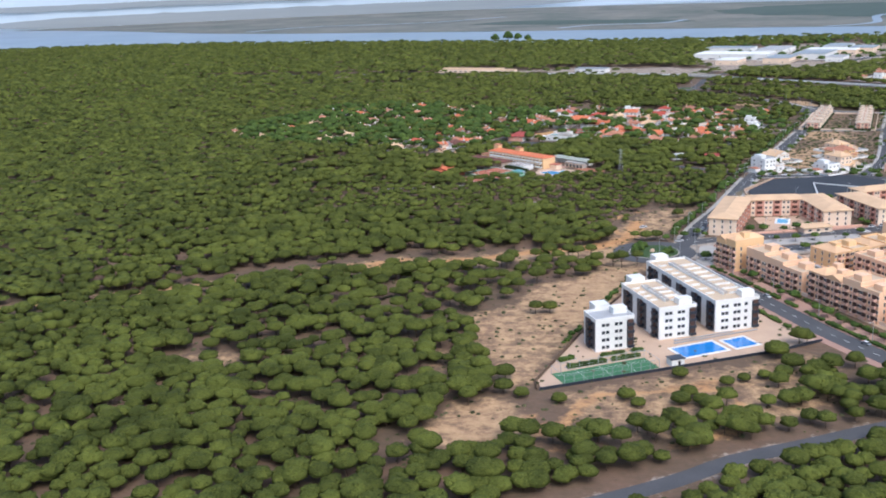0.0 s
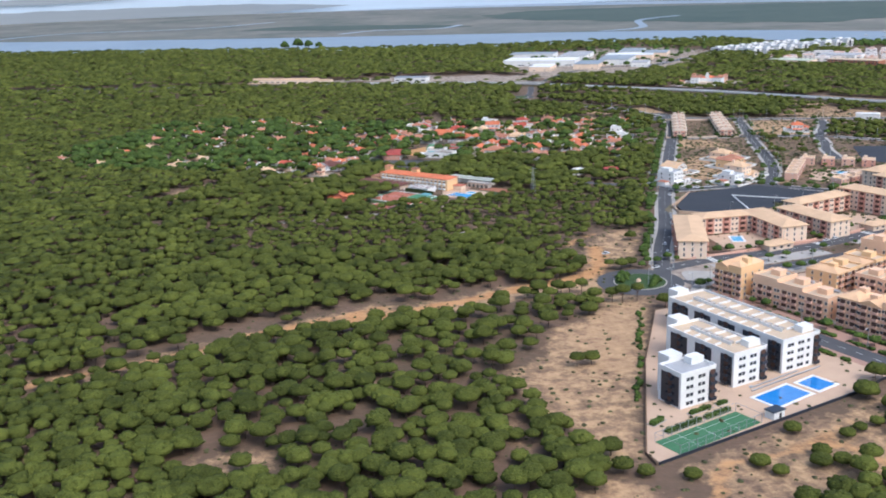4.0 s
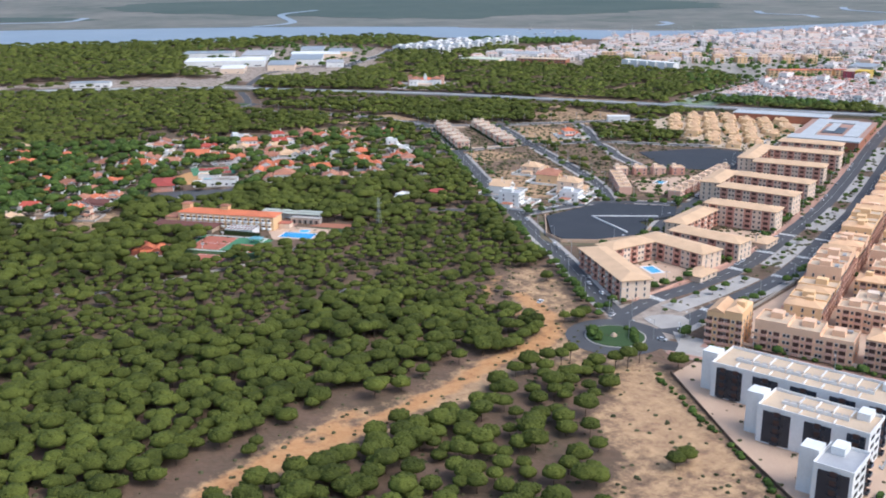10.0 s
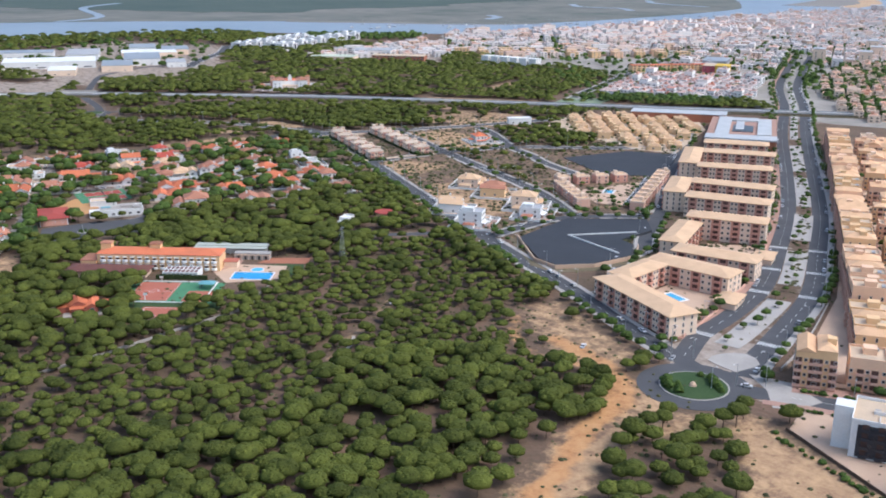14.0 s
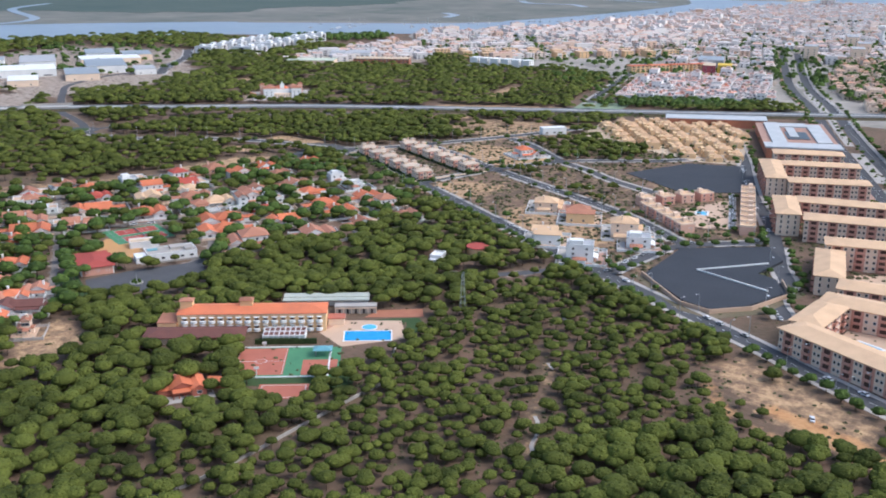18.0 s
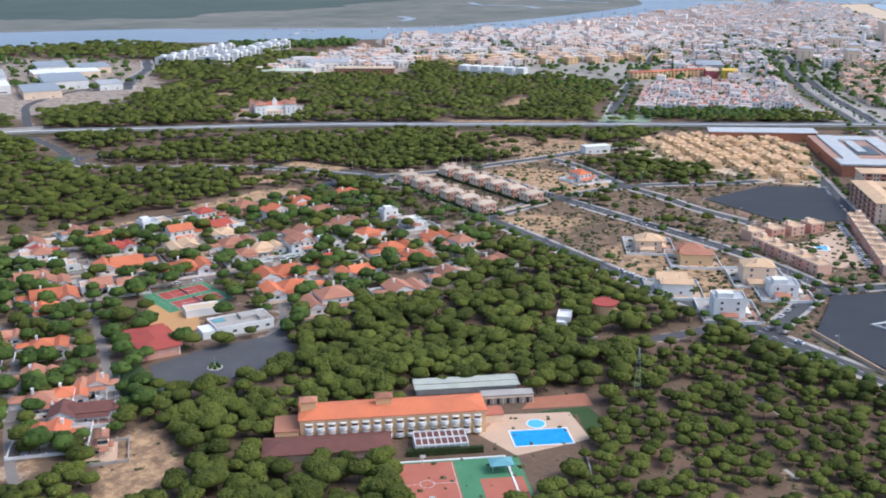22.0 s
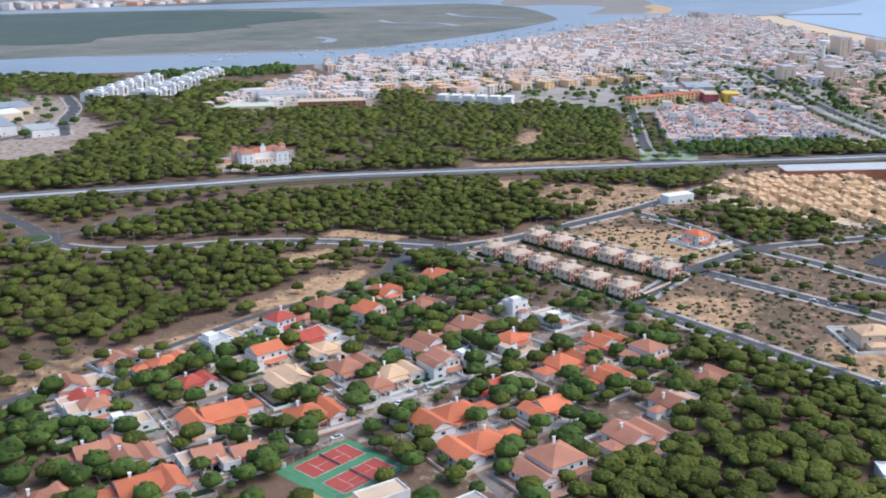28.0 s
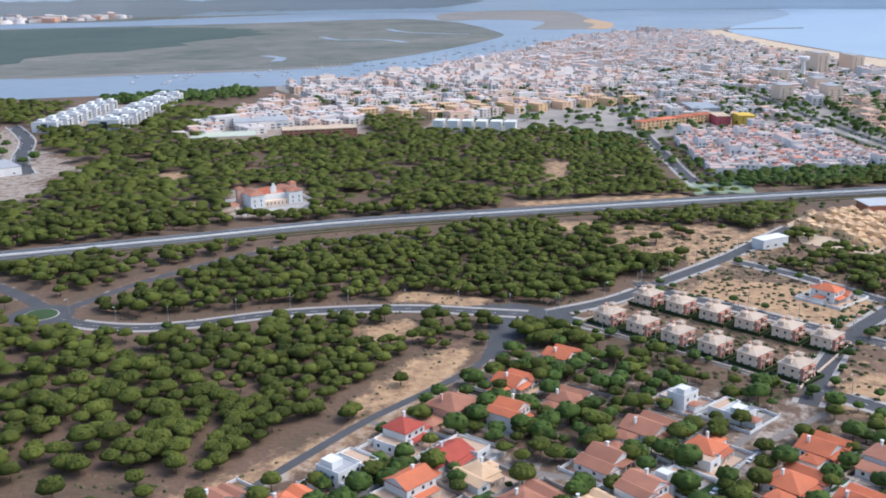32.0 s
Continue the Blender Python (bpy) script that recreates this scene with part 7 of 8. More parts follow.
def houses(name, poly, step, ang, h0, h1, keep, label, wallm=M_TOWNW, roofm=M_TOWNR, seed=1, fill=0.82):
    """A quarter of small joined houses, each with walls and its own roof slab."""
    r = random.Random(seed)
    xs_, ys_ = [p[0] for p in poly], [p[1] for p in poly]
    c, k = math.cos(radians(ang)), math.sin(radians(ang))
    gw, gr, gd = Geo(), Geo(), Geo()
    cx, cy = (min(xs_) + max(xs_)) / 2, (min(ys_) + max(ys_)) / 2
    R = int(math.hypot(max(xs_) - min(xs_), max(ys_) - min(ys_)) / 2 / step) + 1
    n = len(poly)
    for i in range(-R, R + 1):
        for j in range(-R, R + 1):
            if r.random() > keep or (i * 7 + j) % 6 == 5 and j % 2:
                continue
            a, b2 = i * step + r.uniform(-1, 1), j * step + r.uniform(-1, 1)
            x, y = cx + a * c - b2 * k, cy + a * k + b2 * c
            ok = False
            for q in range(n):
                (x1, y1), (x2, y2) = poly[q], poly[(q + 1) % n]
                if (y1 > y) != (y2 > y) and x < (x2 - x1) * (y - y1) / (y2 - y1) + x1:
                    ok = not ok
            if not ok or y > np.interp(x, [1142, 1269, 1380, 1681, 2000, 2374, 2760], [1805, 1690, 1585, 1518, 1490, 1448, 1362]) or any(math.hypot(x - u, y - v) < 17 for u, v in TOWNST + AVE_L + AVE_R):
                continue
            w, d, h = step * fill * r.uniform(0.7, 1.2), step * fill * r.uniform(0.7, 1.2), r.uniform(h0, h1)
            if r.random() < 0.07:
                w, d, h = w * r.uniform(1.5, 2.6), d * r.uniform(0.9, 1.3), h + r.uniform(2, 7)
            gw.box(x, y, 0, w, d, h, ang)
            gr.box(x, y, h, w * 0.92, d * 0.92, 0.5, ang)
            if r.random() < 0.5:
                gr.box(x + r.uniform(-2, 2), y + r.uniform(-2, 2), h + 0.5, w * 0.35, d * 0.35, 2.2, ang)
            for q in (-0.25, 0.25):
                for z in (1.2, 4.2, 7.2):
                    if z + 1.6 < h and x < 1750:
                        gd.box(x + q * w * c + (d / 2 + 0.05) * k, y + q * w * k - (d / 2 + 0.05) * c, z, w * 0.2, 0.12, 1.4, ang)
                        gd.box(x - (w / 2 + 0.05) * c - q * d * k, y - (w / 2 + 0.05) * k + q * d * c, z, 0.12, d * 0.2, 1.4, ang)
    t = thing(name, 0, 0, 0, label, "town", kind="stuff")
    part("walls", gw, wallm, t)
    part("roofs", gr, roofm, t)
    part("windows", gd, M_GLASS, t)


houses("old_town", [(1335, 1225), (1290, 1690), (1385, 1590), (1560, 1548), (1600, 1250), (1480, 1150)], 13.5, -32, 6, 13, 0.9, "dense old town of white and cream houses", seed=2, fill=0.92)
houses("old_town", [(1600, 1250), (1560, 1548), (1681, 1524), (1960, 1496), (1960, 1200), (1800, 1150)], 13.5, 12, 6, 14, 0.9, "dense old town of white and cream houses", seed=12, fill=0.92)
houses("old_town", [(1960, 1200), (1960, 1496), (2374, 1452), (2690, 1372), (2720, 1200), (2400, 1090), (2180, 1080)], 15, 24, 6, 16, 0.9, "dense old town of white houses on the spit", seed=13, fill=0.92)
houses("town_quarter", [(1480, 1150), (1600, 1250), (1800, 1150), (1960, 1200), (2180, 1080), (2400, 1090), (2180, 1000), (1850, 845), (1560, 990)], 16, 40, 5, 11, 0.66, "quarter of white houses and villas by the beach", seed=14)
houses("town_quarter", [(1330, 1215), (1480, 1150), (1560, 990), (1850, 840), (1500, 680), (1300, 905), (1130, 930), (1110, 1000), (1100, 1120)], 17, 20, 5, 9, 0.62, "quarter of tan and white houses between trees", seed=3)
houses("town_quarter", [(1050, 1440), (1150, 1560), (1290, 1690), (1330, 1215), (1200, 1180), (1000, 1300)], 17, -36, 5, 10, 0.62, "quarter of white houses and halls by the water", seed=4)
houses("white_terraces", [(768, 996), (846, 846), (1070, 928), (972, 1050)], 10.5, 17, 5, 7, 0.95, "rows of white terraced houses with small patios", mat("white_terrace_walls", (0.74, 0.72, 0.70), (0.64, 0.62, 0.60), 0.05, 0.5, 0.9, 0, 0.1, True), mat("patio_roofs", (0.58, 0.52, 0.48), (0.5, 0.42, 0.38), 0.05, 0.5, 0.9, 0, 0.2, True, c3=(0.48, 0.2, 0.13)), 5, 0.9)
houses("far_villas", [(880, 770), (1050, 850), (1300, 900), (1480, 660), (1000, 640), (900, 600), (790, 690)], 14.5, 22, 5, 8, 0.82, "quarter of tan terraced villas beside the avenue", M_CREAM, mat("tan_town_roofs", (0.60, 0.44, 0.33), (0.46, 0.33, 0.25), 0.02, 0.3, 0.9, 0.0, 0.25, True, c3=(0.45, 0.22, 0.14)), 6, 0.74)
houses("harbour_halls", [(800, 1548), (835, 1475), (900, 1430), (985, 1405), (1060, 1440), (1150, 1560), (1105, 1635), (960, 1575), (880, 1590)], 24, -36, 5, 9, 0.72, "low white and tan halls between the wood and the river", seed=21, fill=0.78)
houses("harbour_sheds", [(640, 1850), (830, 1800), (1010, 1850), (1000, 1985), (820, 2090), (600, 2120)], 34, -30, 4, 7, 0.3, "low sheds and houses along the shore", seed=8)

setting("sports_pitch", Geo().prism([(728, 1012), (756, 966), (706, 956), (686, 1000)], 0, 0.1), mat("worn_pitch_grass", (0.28, 0.33, 0.22), (0.20, 0.26, 0.17), 0.05, 0.6, 0.95), "pale worn grass pitch beside the carriageway", "pitch")
flush_details()

# far works on the other bank, boats on the water
g, gt = Geo(), Geo()
for i in range(240):
    f = rt.random()
    f = 0.70 + 0.30 * f
    x, y = -600 + 4400 * f + rt.uniform(-60, 60), 5560 - 2250 * f + rt.uniform(-40, 420) - 900 * f * (1 - f)
    if math.hypot(x + 110, y - 130) > 4810:
        continue
    if rt.random() < 0.4:
        gt.cyl(x, y, 0.9, rt.uniform(14, 30), rt.uniform(14, 26), rt.uniform(9, 18), 14)
    else:
        g.box(x, y, 0.9, rt.uniform(25, 110), rt.uniform(15, 45), rt.uniform(7, 26), rt.uniform(0, 90))
t = thing("far_works", 0, 0, 0, "hazy works with white tanks on the far bank", "works", kind="stuff")
part("sheds", g, M_TOWNR, t)
part("tanks", gt, M_TOWNR, t)
b0 = thing("boat", 1500, 1790, 30, "small moored grey boat with a mast on the estuary", "boat", "moored boats", z=0.2)
part("hull", Geo().prism([(-4, -1.4), (3, -1.4), (6, 0), (3, 1.4), (-4, 1.4)], 0, 1.4), M_GREYROOF, b0)
part("cabin", Geo().box(-0.5, 0, 1.4, 3.5, 2.0, 1.2), M_WHITE, b0)
part("mast", Geo().cyl(0.5, 0, 2.6, 0.18, 0.12, 11, 6), M_METAL, b0)
for i in range(84):
    f = rt.random()
    x = 1250 + 1150 * f
    y0, y1 = np.interp(x, [1142, 1269, 1380, 1681, 2000, 2374, 2760], [1830, 1715, 1610, 1540, 1512, 1470, 1385]), np.interp(x, [1148, 1421, 1519, 1667, 2012, 2490], [2290, 2027, 1875, 1745, 1684, 1680])
    copy_thing(b0, pose(x, y0 + (y1 - y0) * rt.uniform(0.12, 0.75), 0.2, 0, 0, rt.uniform(0, 360)))

# ---- trees ----
def dome(rng, r, h, seg, rings, jag, under=0.1):
    """A rounded clump, steep at the rim, with a drawn-in underside: vertices and triangles."""
    vs = [(0, 0, h * rng.uniform(0.94, 1.06))]
    for i in range(1, rings + 1):
        a = 1.571 * i / rings
        for j in range(seg):
            q = 1 + jag * rng.uniform(-1, 1)
            b = 6.28319 * (j + 0.5 * (i % 2) + 0.25 * rng.uniform(-1, 1)) / seg
            d = r * math.sin(a) * q
            vs.append((d * math.cos(b), d * math.sin(b), h * (math.cos(a) ** 0.9 if i < rings else 0.0) + h * jag * rng.uniform(-0.8, 0.8)))
    fs = [(0, 1 + j, 1 + (j + 1) % seg) for j in range(seg)]
    for i in range(rings - 1):
        for j in range(seg):
            a, b = 1 + i * seg + j, 1 + i * seg + (j + 1) % seg
            fs += [(a, a + seg, b), (b, a + seg, b + seg)]
    if under is not None:
        k = len(vs)
        vs.append((0, 0, under * h))
        o = 1 + (rings - 1) * seg
        fs += [(k, o + (j + 1) % seg, o + j) for j in range(seg)]
    return np.array(vs, np.float32), np.array(fs, np.int32)


def crown(rng, seg, rings, lumps, lseg, jag=0.12, small=0.34, rise=0.0):
    """An umbrella crown of radius about 1: a main clump and smaller ones half sunk in it."""
    V, F = dome(rng, 1.0, 0.66, seg, rings, jag)
    V, F, n = [V], [F], len(V)
    for i in range(lumps):
        b = 2.39996 * i + rng.uniform(-0.4, 0.4)
        d = 0.82 * math.sqrt((i + 0.5) / lumps) + rng.uniform(-0.06, 0.06)
        r = small * rng.uniform(0.8, 1.25)
        v, f = dome(rng, r, r * rng.uniform(0.5, 0.7), lseg, 2, jag * 1.2, None)
        v = v + np.array([d * math.cos(b), d * math.sin(b), 0.66 * max(1 - d * d, 0.0) ** 0.45 - 0.70 * r + 0.05 + rise + rng.uniform(-0.03, 0.05)], np.float32)
        V.append(v)
        F.append(f + n)
        n += len(v)
    return np.concatenate(V), np.concatenate(F)


rng = random.Random(21)
NEAR_LINE = [(20, 262), (-20, 330), (-30, 520), (-20, 640), (-10, 720), (10, 800), (30, 880)]
NEAR_WOOD = inside([(-165, 240), (130, 240), (130, 560), (165, 760), (255, 860), (265, 1010), (225, 1090), (255, 1210), (205, 1215), (150, 1170), (85, 1110), (25, 1020), (-35, 930), (-40, 850), (-100, 810), (-100, 640), (-150, 590), (-165, 400)])
MIDDLE_WOOD = inside([(-230, 230), (190, 230), (380, 520), (460, 640), (470, 800), (600, 900), (600, 1200), (470, 1420), (320, 1420), (240, 1250), (120, 1180), (0, 1080), (-90, 960), (-160, 800), (-200, 640)])


def line_dist(x, y):
    """Distance from the stretch of wood that is seen at closest range."""
    d = 1e9
    for (x1, y1), (x2, y2) in zip(NEAR_LINE[:-1], NEAR_LINE[1:]):
        dx, dy = x2 - x1, y2 - y1
        t = min(max(((x - x1) * dx + (y - y1) * dy) / (dx * dx + dy * dy), 0), 1)
        d = min(d, math.hypot(x - x1 - t * dx, y - y1 - t * dy))
    return d


def wanted(x, y):
    """Whether this stretch of the wood can ever come into view."""
    if y > 1400 and x < -0.47 * y - 80:
        return False
    return not (x < -225 - 0.45 * max(y - 300, 0) or (y < 520 and x > 190) or (y < 232))


HEATH = inside([(70, 562), (104, 585), (135, 617), (152, 640), (182, 713), (197, 752), (123, 748), (99, 744), (52, 733), (4, 724), (-31, 724), (-62, 765), (-98, 705), (-88, 652), (-52, 642), (-11, 616), (38, 646), (86, 600), (58, 572)])
FREE[HEATH] *= 0.76
FREE[inside([(-112, 464), (-22, 500), (54, 513), (16, 380), (-20, 317), (-70, 330)])] *= 0.82
sites = {0: [], 1: [], 2: [], 3: []}


def grow(step, heath, x0, x1, y0, y1, lo, hi):
    y = y0
    while y < y1:
        st = step if y < 1150 else (7.6 if y < 1500 else 11.0)
        x = x0
        while x < x1:
            jit = 0.48 if heath else 0.42
            px, py = x + rng.uniform(-jit, jit) * st, y + rng.uniform(-jit, jit) * st
            x += st
            f = free_at(px, py)
            if not wanted(px, py) or rng.random() > ((0.78 if f > 0.12 else 0.0) if heath else f * 1.02):
                continue
            i, j = int((px - GX) / CELL + 0.5), int((py - GY) / CELL + 0.5)
            if HEATH[i, j] != heath:
                continue
            s = (lo + (hi - lo) * rng.betavariate(1.6, 2.0)) * (0.94 if 1060 < py < 1320 and px > 60 else 1.0) * (st / step) ** 0.75
            tier = 1 if NEAR_WOOD[i, j] else (2 if MIDDLE_WOOD[i, j] else 3)
            sites[tier].append((px, py, s, rng.uniform(0, 6.283), s * rng.uniform(0.45, 1.05) + 0.8, rng.random()))
        y += st


grow(5.95, False, -1320, 1010, 236, 2900, 2.6, 5.1)
grow(4.9, True, -100, 200, 540, 780, 1.6, 3.5)
# the wood goes on beneath and behind the start of the flight
for i in range(86):
    for j in range(116):
        px, py = -600 + 9.2 * i + rng.uniform(-3.6, 3.6), -100 + 9.2 * j + rng.uniform(-3.6, 3.6)
        if not wanted(px, py) and px < 185 and (py < 228 or px < -225) and rng.random() < 0.9:
            sites[3].append((px, py, rng.uniform(3.8, 6.0), rng.uniform(0, 6.283), 0.6, rng.random()))
# the pines of the nearest stretch are things of their own
sites[1].sort(key=lambda q: line_dist(q[0], q[1] + 0.0))
single, sites[1] = sites[1][:300], sites[1][300:]


def mass(name, rows, temps, material, parent, crown_part="crowns", squash=1.0):
    rows = np.array(rows, np.float32)
    pick = (rows[:, 5] * len(temps)).astype(int) % len(temps)
    VV, FF, n = [], [], 0
    for k, (V, F) in enumerate(temps):
        q = rows[pick == k]
        if not len(q):
            continue
        c, s = np.cos(q[:, 3])[:, None], np.sin(q[:, 3])[:, None]
        x = (V[None, :, 0] * c - V[None, :, 1] * s) * q[:, 2:3] + q[:, 0:1]
        yv = (V[None, :, 0] * s + V[None, :, 1] * c) * q[:, 2:3] + q[:, 1:2]
        z = V[None, :, 2] * q[:, 2:3] * squash + q[:, 4:5]
        VV.append(np.stack([x, yv, z], -1).reshape(-1, 3))
        FF.append((F[None] + (np.arange(len(q)) * len(V))[:, None, None] + n).reshape(-1, 3))
        n += len(q) * len(V)
    me = bpy.data.meshes.new(crown_part)
    fill_mesh(me, np.concatenate(VV), np.concatenate(FF))
    me.polygons.foreach_set("use_smooth", np.ones(len(me.polygons), bool))
    me.materials.append(material)
    return part(crown_part, me, None, parent)


def trunk_template(n=4):
    vs = [(r * math.cos(6.28319 * i / n), r * math.sin(6.28319 * i / n), z) for r, z in ((0.055, -1.0), (0.03, 0.05)) for i in range(n)]
    fs = [f for i in range(n) for j in [(i + 1) % n] for f in ((i, j, n + j), (i, n + j, n + i))]
    return np.array(vs, np.float32), np.array(fs, np.int32)


def trunks(rows, parent):
    V, F = trunk_template()
    q = np.array(rows, np.float32)
    x = V[None, :, 0] * q[:, 2:3] + q[:, 0:1]
    yv = V[None, :, 1] * q[:, 2:3] + q[:, 1:2]
    z = np.where(V[None, :, 2] < 0, 0.0, q[:, 4:5] + 0.2)
    me = bpy.data.meshes.new("trunks")
    fill_mesh(me, np.stack([x, yv, z], -1).reshape(-1, 3), (F[None] + (np.arange(len(q)) * len(V))[:, None, None]).reshape(-1, 3))
    me.materials.append(M_BARK)
    part("trunks", me, None, parent)


wood = thing("pine_wood", 0, 0, 0, "dense wood of green umbrella-shaped stone pines", "pine wood", kind="stuff")
mass("near", sites[1], [crown(rng, 10, 3, 13, 5, 0.08, 0.27) for _ in range(12)], M_PINE, wood)
trunks(sites[1], wood)
wood2 = thing("pine_wood", 0, 0, 0, "wide wood of green stone pines towards the river", "pine wood", kind="stuff")
mass("middle", sites[2], [crown(rng, 8, 2, 3, 4, 0.10, 0.40) for _ in range(10)], M_PINE, wood2)
trunks(sites[2], wood2)
mass("far", sites[3], [dome(rng, 1.12, 0.50, 6, 2, 0.15, None) for _ in range(8)], M_PINE, wood2)

tm = []
for k in range(6):
    V, F = crown(rng, 14, 4, 28, 6, 0.06, 0.21)
    me = bpy.data.meshes.new("crown")
    fill_mesh(me, V * 4.2, F)
    me.polygons.foreach_set("use_smooth", np.ones(len(me.polygons), bool))
    me.materials.append(M_PINE1)
    g = Geo().cyl(0, 0, -4.6, 0.24, 0.15, 4.3, 7)
    for i in range(5):
        b = 6.283 * (i + rng.random()) / 5
        a, c = Vector((0, 0, -1.6 - 0.3 * i)), Vector((2.2 * math.cos(b), 2.2 * math.sin(b), 0.3))
        g.strip([(a.x, a.y), (c.x, c.y)], 0.14, a.z, a.z + 0.14)
        for w in range(len(g.v) - 8, len(g.v)):
            vx = g.v[w]
            f = math.hypot(vx[0], vx[1]) / 2.2
            g.v[w] = (vx[0], vx[1], vx[2] + f * (c.z - a.z))
    tm.append((me, g.mesh("trunk", M_BARK)))
for x, y, s, r, h, q in single:
    t = thing("stone_pine", x, y, math.degrees(r), "umbrella-shaped stone pine with a bare trunk", "pine tree", "pines of the near wood")
    me, tk = tm[int(q * 6) % 6]
    k = s / 4.2
    for nm, m_ in (("crown", me), ("trunk", tk)):
        ob = put_piece(nm, m_, t, 0, 0, h)
        ob.scale = (k, k, k if nm == "crown" else h / 4.6)

# ---- garden trees, street trees, shrubs ----
gard, shrub = [], []
for _ in range(9000):
    x, y = rng.uniform(-230, 340), rng.uniform(850, 1220)
    i, j = int((x - GX) / CELL + 0.5), int((y - GY) / CELL + 0.5)
    if VMASK[i, j] and FREE[i, j] > 0.05 and rng.random() < (0.32 if x > 110 else 0.66):
        s = rng.choice((rng.uniform(1.0, 2.4), rng.uniform(2.8, 5.0)))
        gard.append((x, y, s, rng.uniform(0, 6.28), s * rng.uniform(0.8, 1.3), rng.random()))
for line, off, gap in ((MAIN, 8.5, 7), (MAIN, 10.5, 7), (MAIN, -8.0, 11), (SECOND, 7.5, 12), (SECOND, -7.5, 12), (THIRD, 7, 13), (BACK, -7, 7), (BACK, 7, 7), (CROSS1, -7, 7), (CROSS1, 7, 9), (CROSS4, 7, 7), (CROSS2, 7, 9), (CURVE, -8, 22), (AVE_R, -8, 7), (AVE_L, 8.5, 7), (AVE_L, 12, 15), (WEST, 12, 7), (CROSS2, -7.5, 10), (TOWNST, 8, 14), (TOWNST, -8, 14)):
    acc = 0.0
    for (x1, y1), (x2, y2) in zip(line[:-1], line[1:]):
        L = math.hypot(x2 - x1, y2 - y1)
        acc += L
        if acc > gap:
            acc = 0
            px, py = x1 - (y2 - y1) / L * off + rng.uniform(-1, 1), y1 + (x2 - x1) / L * off + rng.uniform(-1, 1)
            if math.hypot(px - 109, py - 523) > 24 and rng.random() < 0.8:
                s = rng.uniform(1.6, 3.0)
                gard.append((px, py, s, rng.uniform(0, 6.28), s * rng.uniform(0.9, 1.2), rng.random()))
for _ in range(150):
    u, v = rng.uniform(0, 440), rng.uniform(-105, -12)
    gard.append((190 + 0.92 * u - 0.39 * v, 505 + 0.39 * u + 0.92 * v, rng.uniform(1.4, 2.8), 0, 2.0, rng.random()))
for _ in range(60):
    gard.append((rng.uniform(318, 420), rng.uniform(684, 766), rng.uniform(1.2, 2.4), 0, 1.8, rng.random()))
for _ in range(130):
    gard.append((rng.uniform(530, 690), rng.uniform(775, 935), rng.uniform(1.0, 2.2), 0, 2.4, rng.random()))
for off, gap, lim in ((7.2, 1.8, 345), (16.6, 1.9, 345), (-10.6, 2.2, 400)):
    hl = smooth_line(WEST, 2.0)
    for (x1, y1), (x2, y2) in zip(hl[:-1], hl[1:]):
        L = math.hypot(x2 - x1, y2 - y1)
        if L > 0.1 and lim < y1 < 488 and rng.random() < 0.85:
            gard.append((x1 - (y2 - y1) / L * off, y1 + (x2 - x1) / L * off, rng.uniform(0.9, 1.7), rng.uniform(0, 6), 0.5, rng.random()))
for x, y in smooth_line([(91, 483), (82, 465), (75, 450), (69, 436), (59, 415), (46, 388)], 2.6):
    if rng.random() < 0.75:
        gard.append((x + rng.uniform(-1, 1), y + rng.uniform(-1, 1), rng.uniform(0.7, 1.7), rng.uniform(0, 6), 0.4, rng.random()))
for _ in range(200):
    f, k = rng.random(), rng.random()
    s = rng.uniform(3.5, 6.5)
    gard.append((1068 + 150 * f - 55 * k, 1838 - 150 * f - 40 * k, s, rng.uniform(0, 6), s * 0.8, rng.random()))
band = [(746, 1004), (795, 944), (828, 862), (803, 843), (750, 904), (712, 985)]
for _ in range(520):
    x, y = rng.uniform(705, 835), rng.uniform(838, 1006)
    if in_poly(x, y, band):
        s = rng.uniform(2.6, 4.6)
        gard.append((x, y, s, rng.uniform(0, 6), s * 0.8, rng.random()))
for x, y in MED[::2]:
    s = rng.uniform(1.2, 2.4)
    gard.append((x + rng.uniform(-3, 3), y + rng.uniform(-3, 3), s, 0, s * 1.2, rng.random()))
for poly, n in (([(760, 990), (1040, 900), (1500, 650), (1900, 850), (2600, 1150), (2600, 1350), (1400, 1580), (1100, 1550), (1000, 1300)], 3600), ([(620, 1550), (830, 1800), (1000, 1990), (620, 2120), (400, 1700)], 520), ([(1040, 1690), (1120, 1830), (1250, 1700), (1150, 1640)], 160), ([(800, 700), (1000, 640), (1480, 660), (1300, 900), (1040, 870)], 1500)):
    X0, X1, Y0, Y1 = min(p[0] for p in poly), max(p[0] for p in poly), min(p[1] for p in poly), max(p[1] for p in poly)
    for _ in range(n):
        s = rng.uniform(2.4, 6.0)
        gx_, gy_ = rng.uniform(X0, X1), rng.uniform(Y0, Y1)
        odd = False
        for (x1, y1), (x2, y2) in zip(poly, poly[1:] + poly[:1]):
            if (y1 > gy_) != (y2 > gy_) and gx_ < (x2 - x1) * (gy_ - y1) / (y2 - y1) + x1:
                odd = not odd
        if not odd:
            continue
        gard.append((gx_, gy_, s, rng.uniform(0, 6.28), s * 0.8, rng.random()))
gard = [q for q in gard if not (GX < q[0] < GX + CELL * (NX - 2) and BUILT[int((q[0] - GX) / CELL + 0.5), int((q[1] - GY) / CELL + 0.5)]) and not (q[0] > 1100 and q[1] > float(np.interp(q[0], [1142, 1269, 1380, 1681, 2000, 2374, 2760], [1800, 1690, 1585, 1515, 1490, 1450, 1360])))]
gt = thing("garden_trees", 0, 0, 0, "dark green garden and street trees", "trees", kind="stuff")
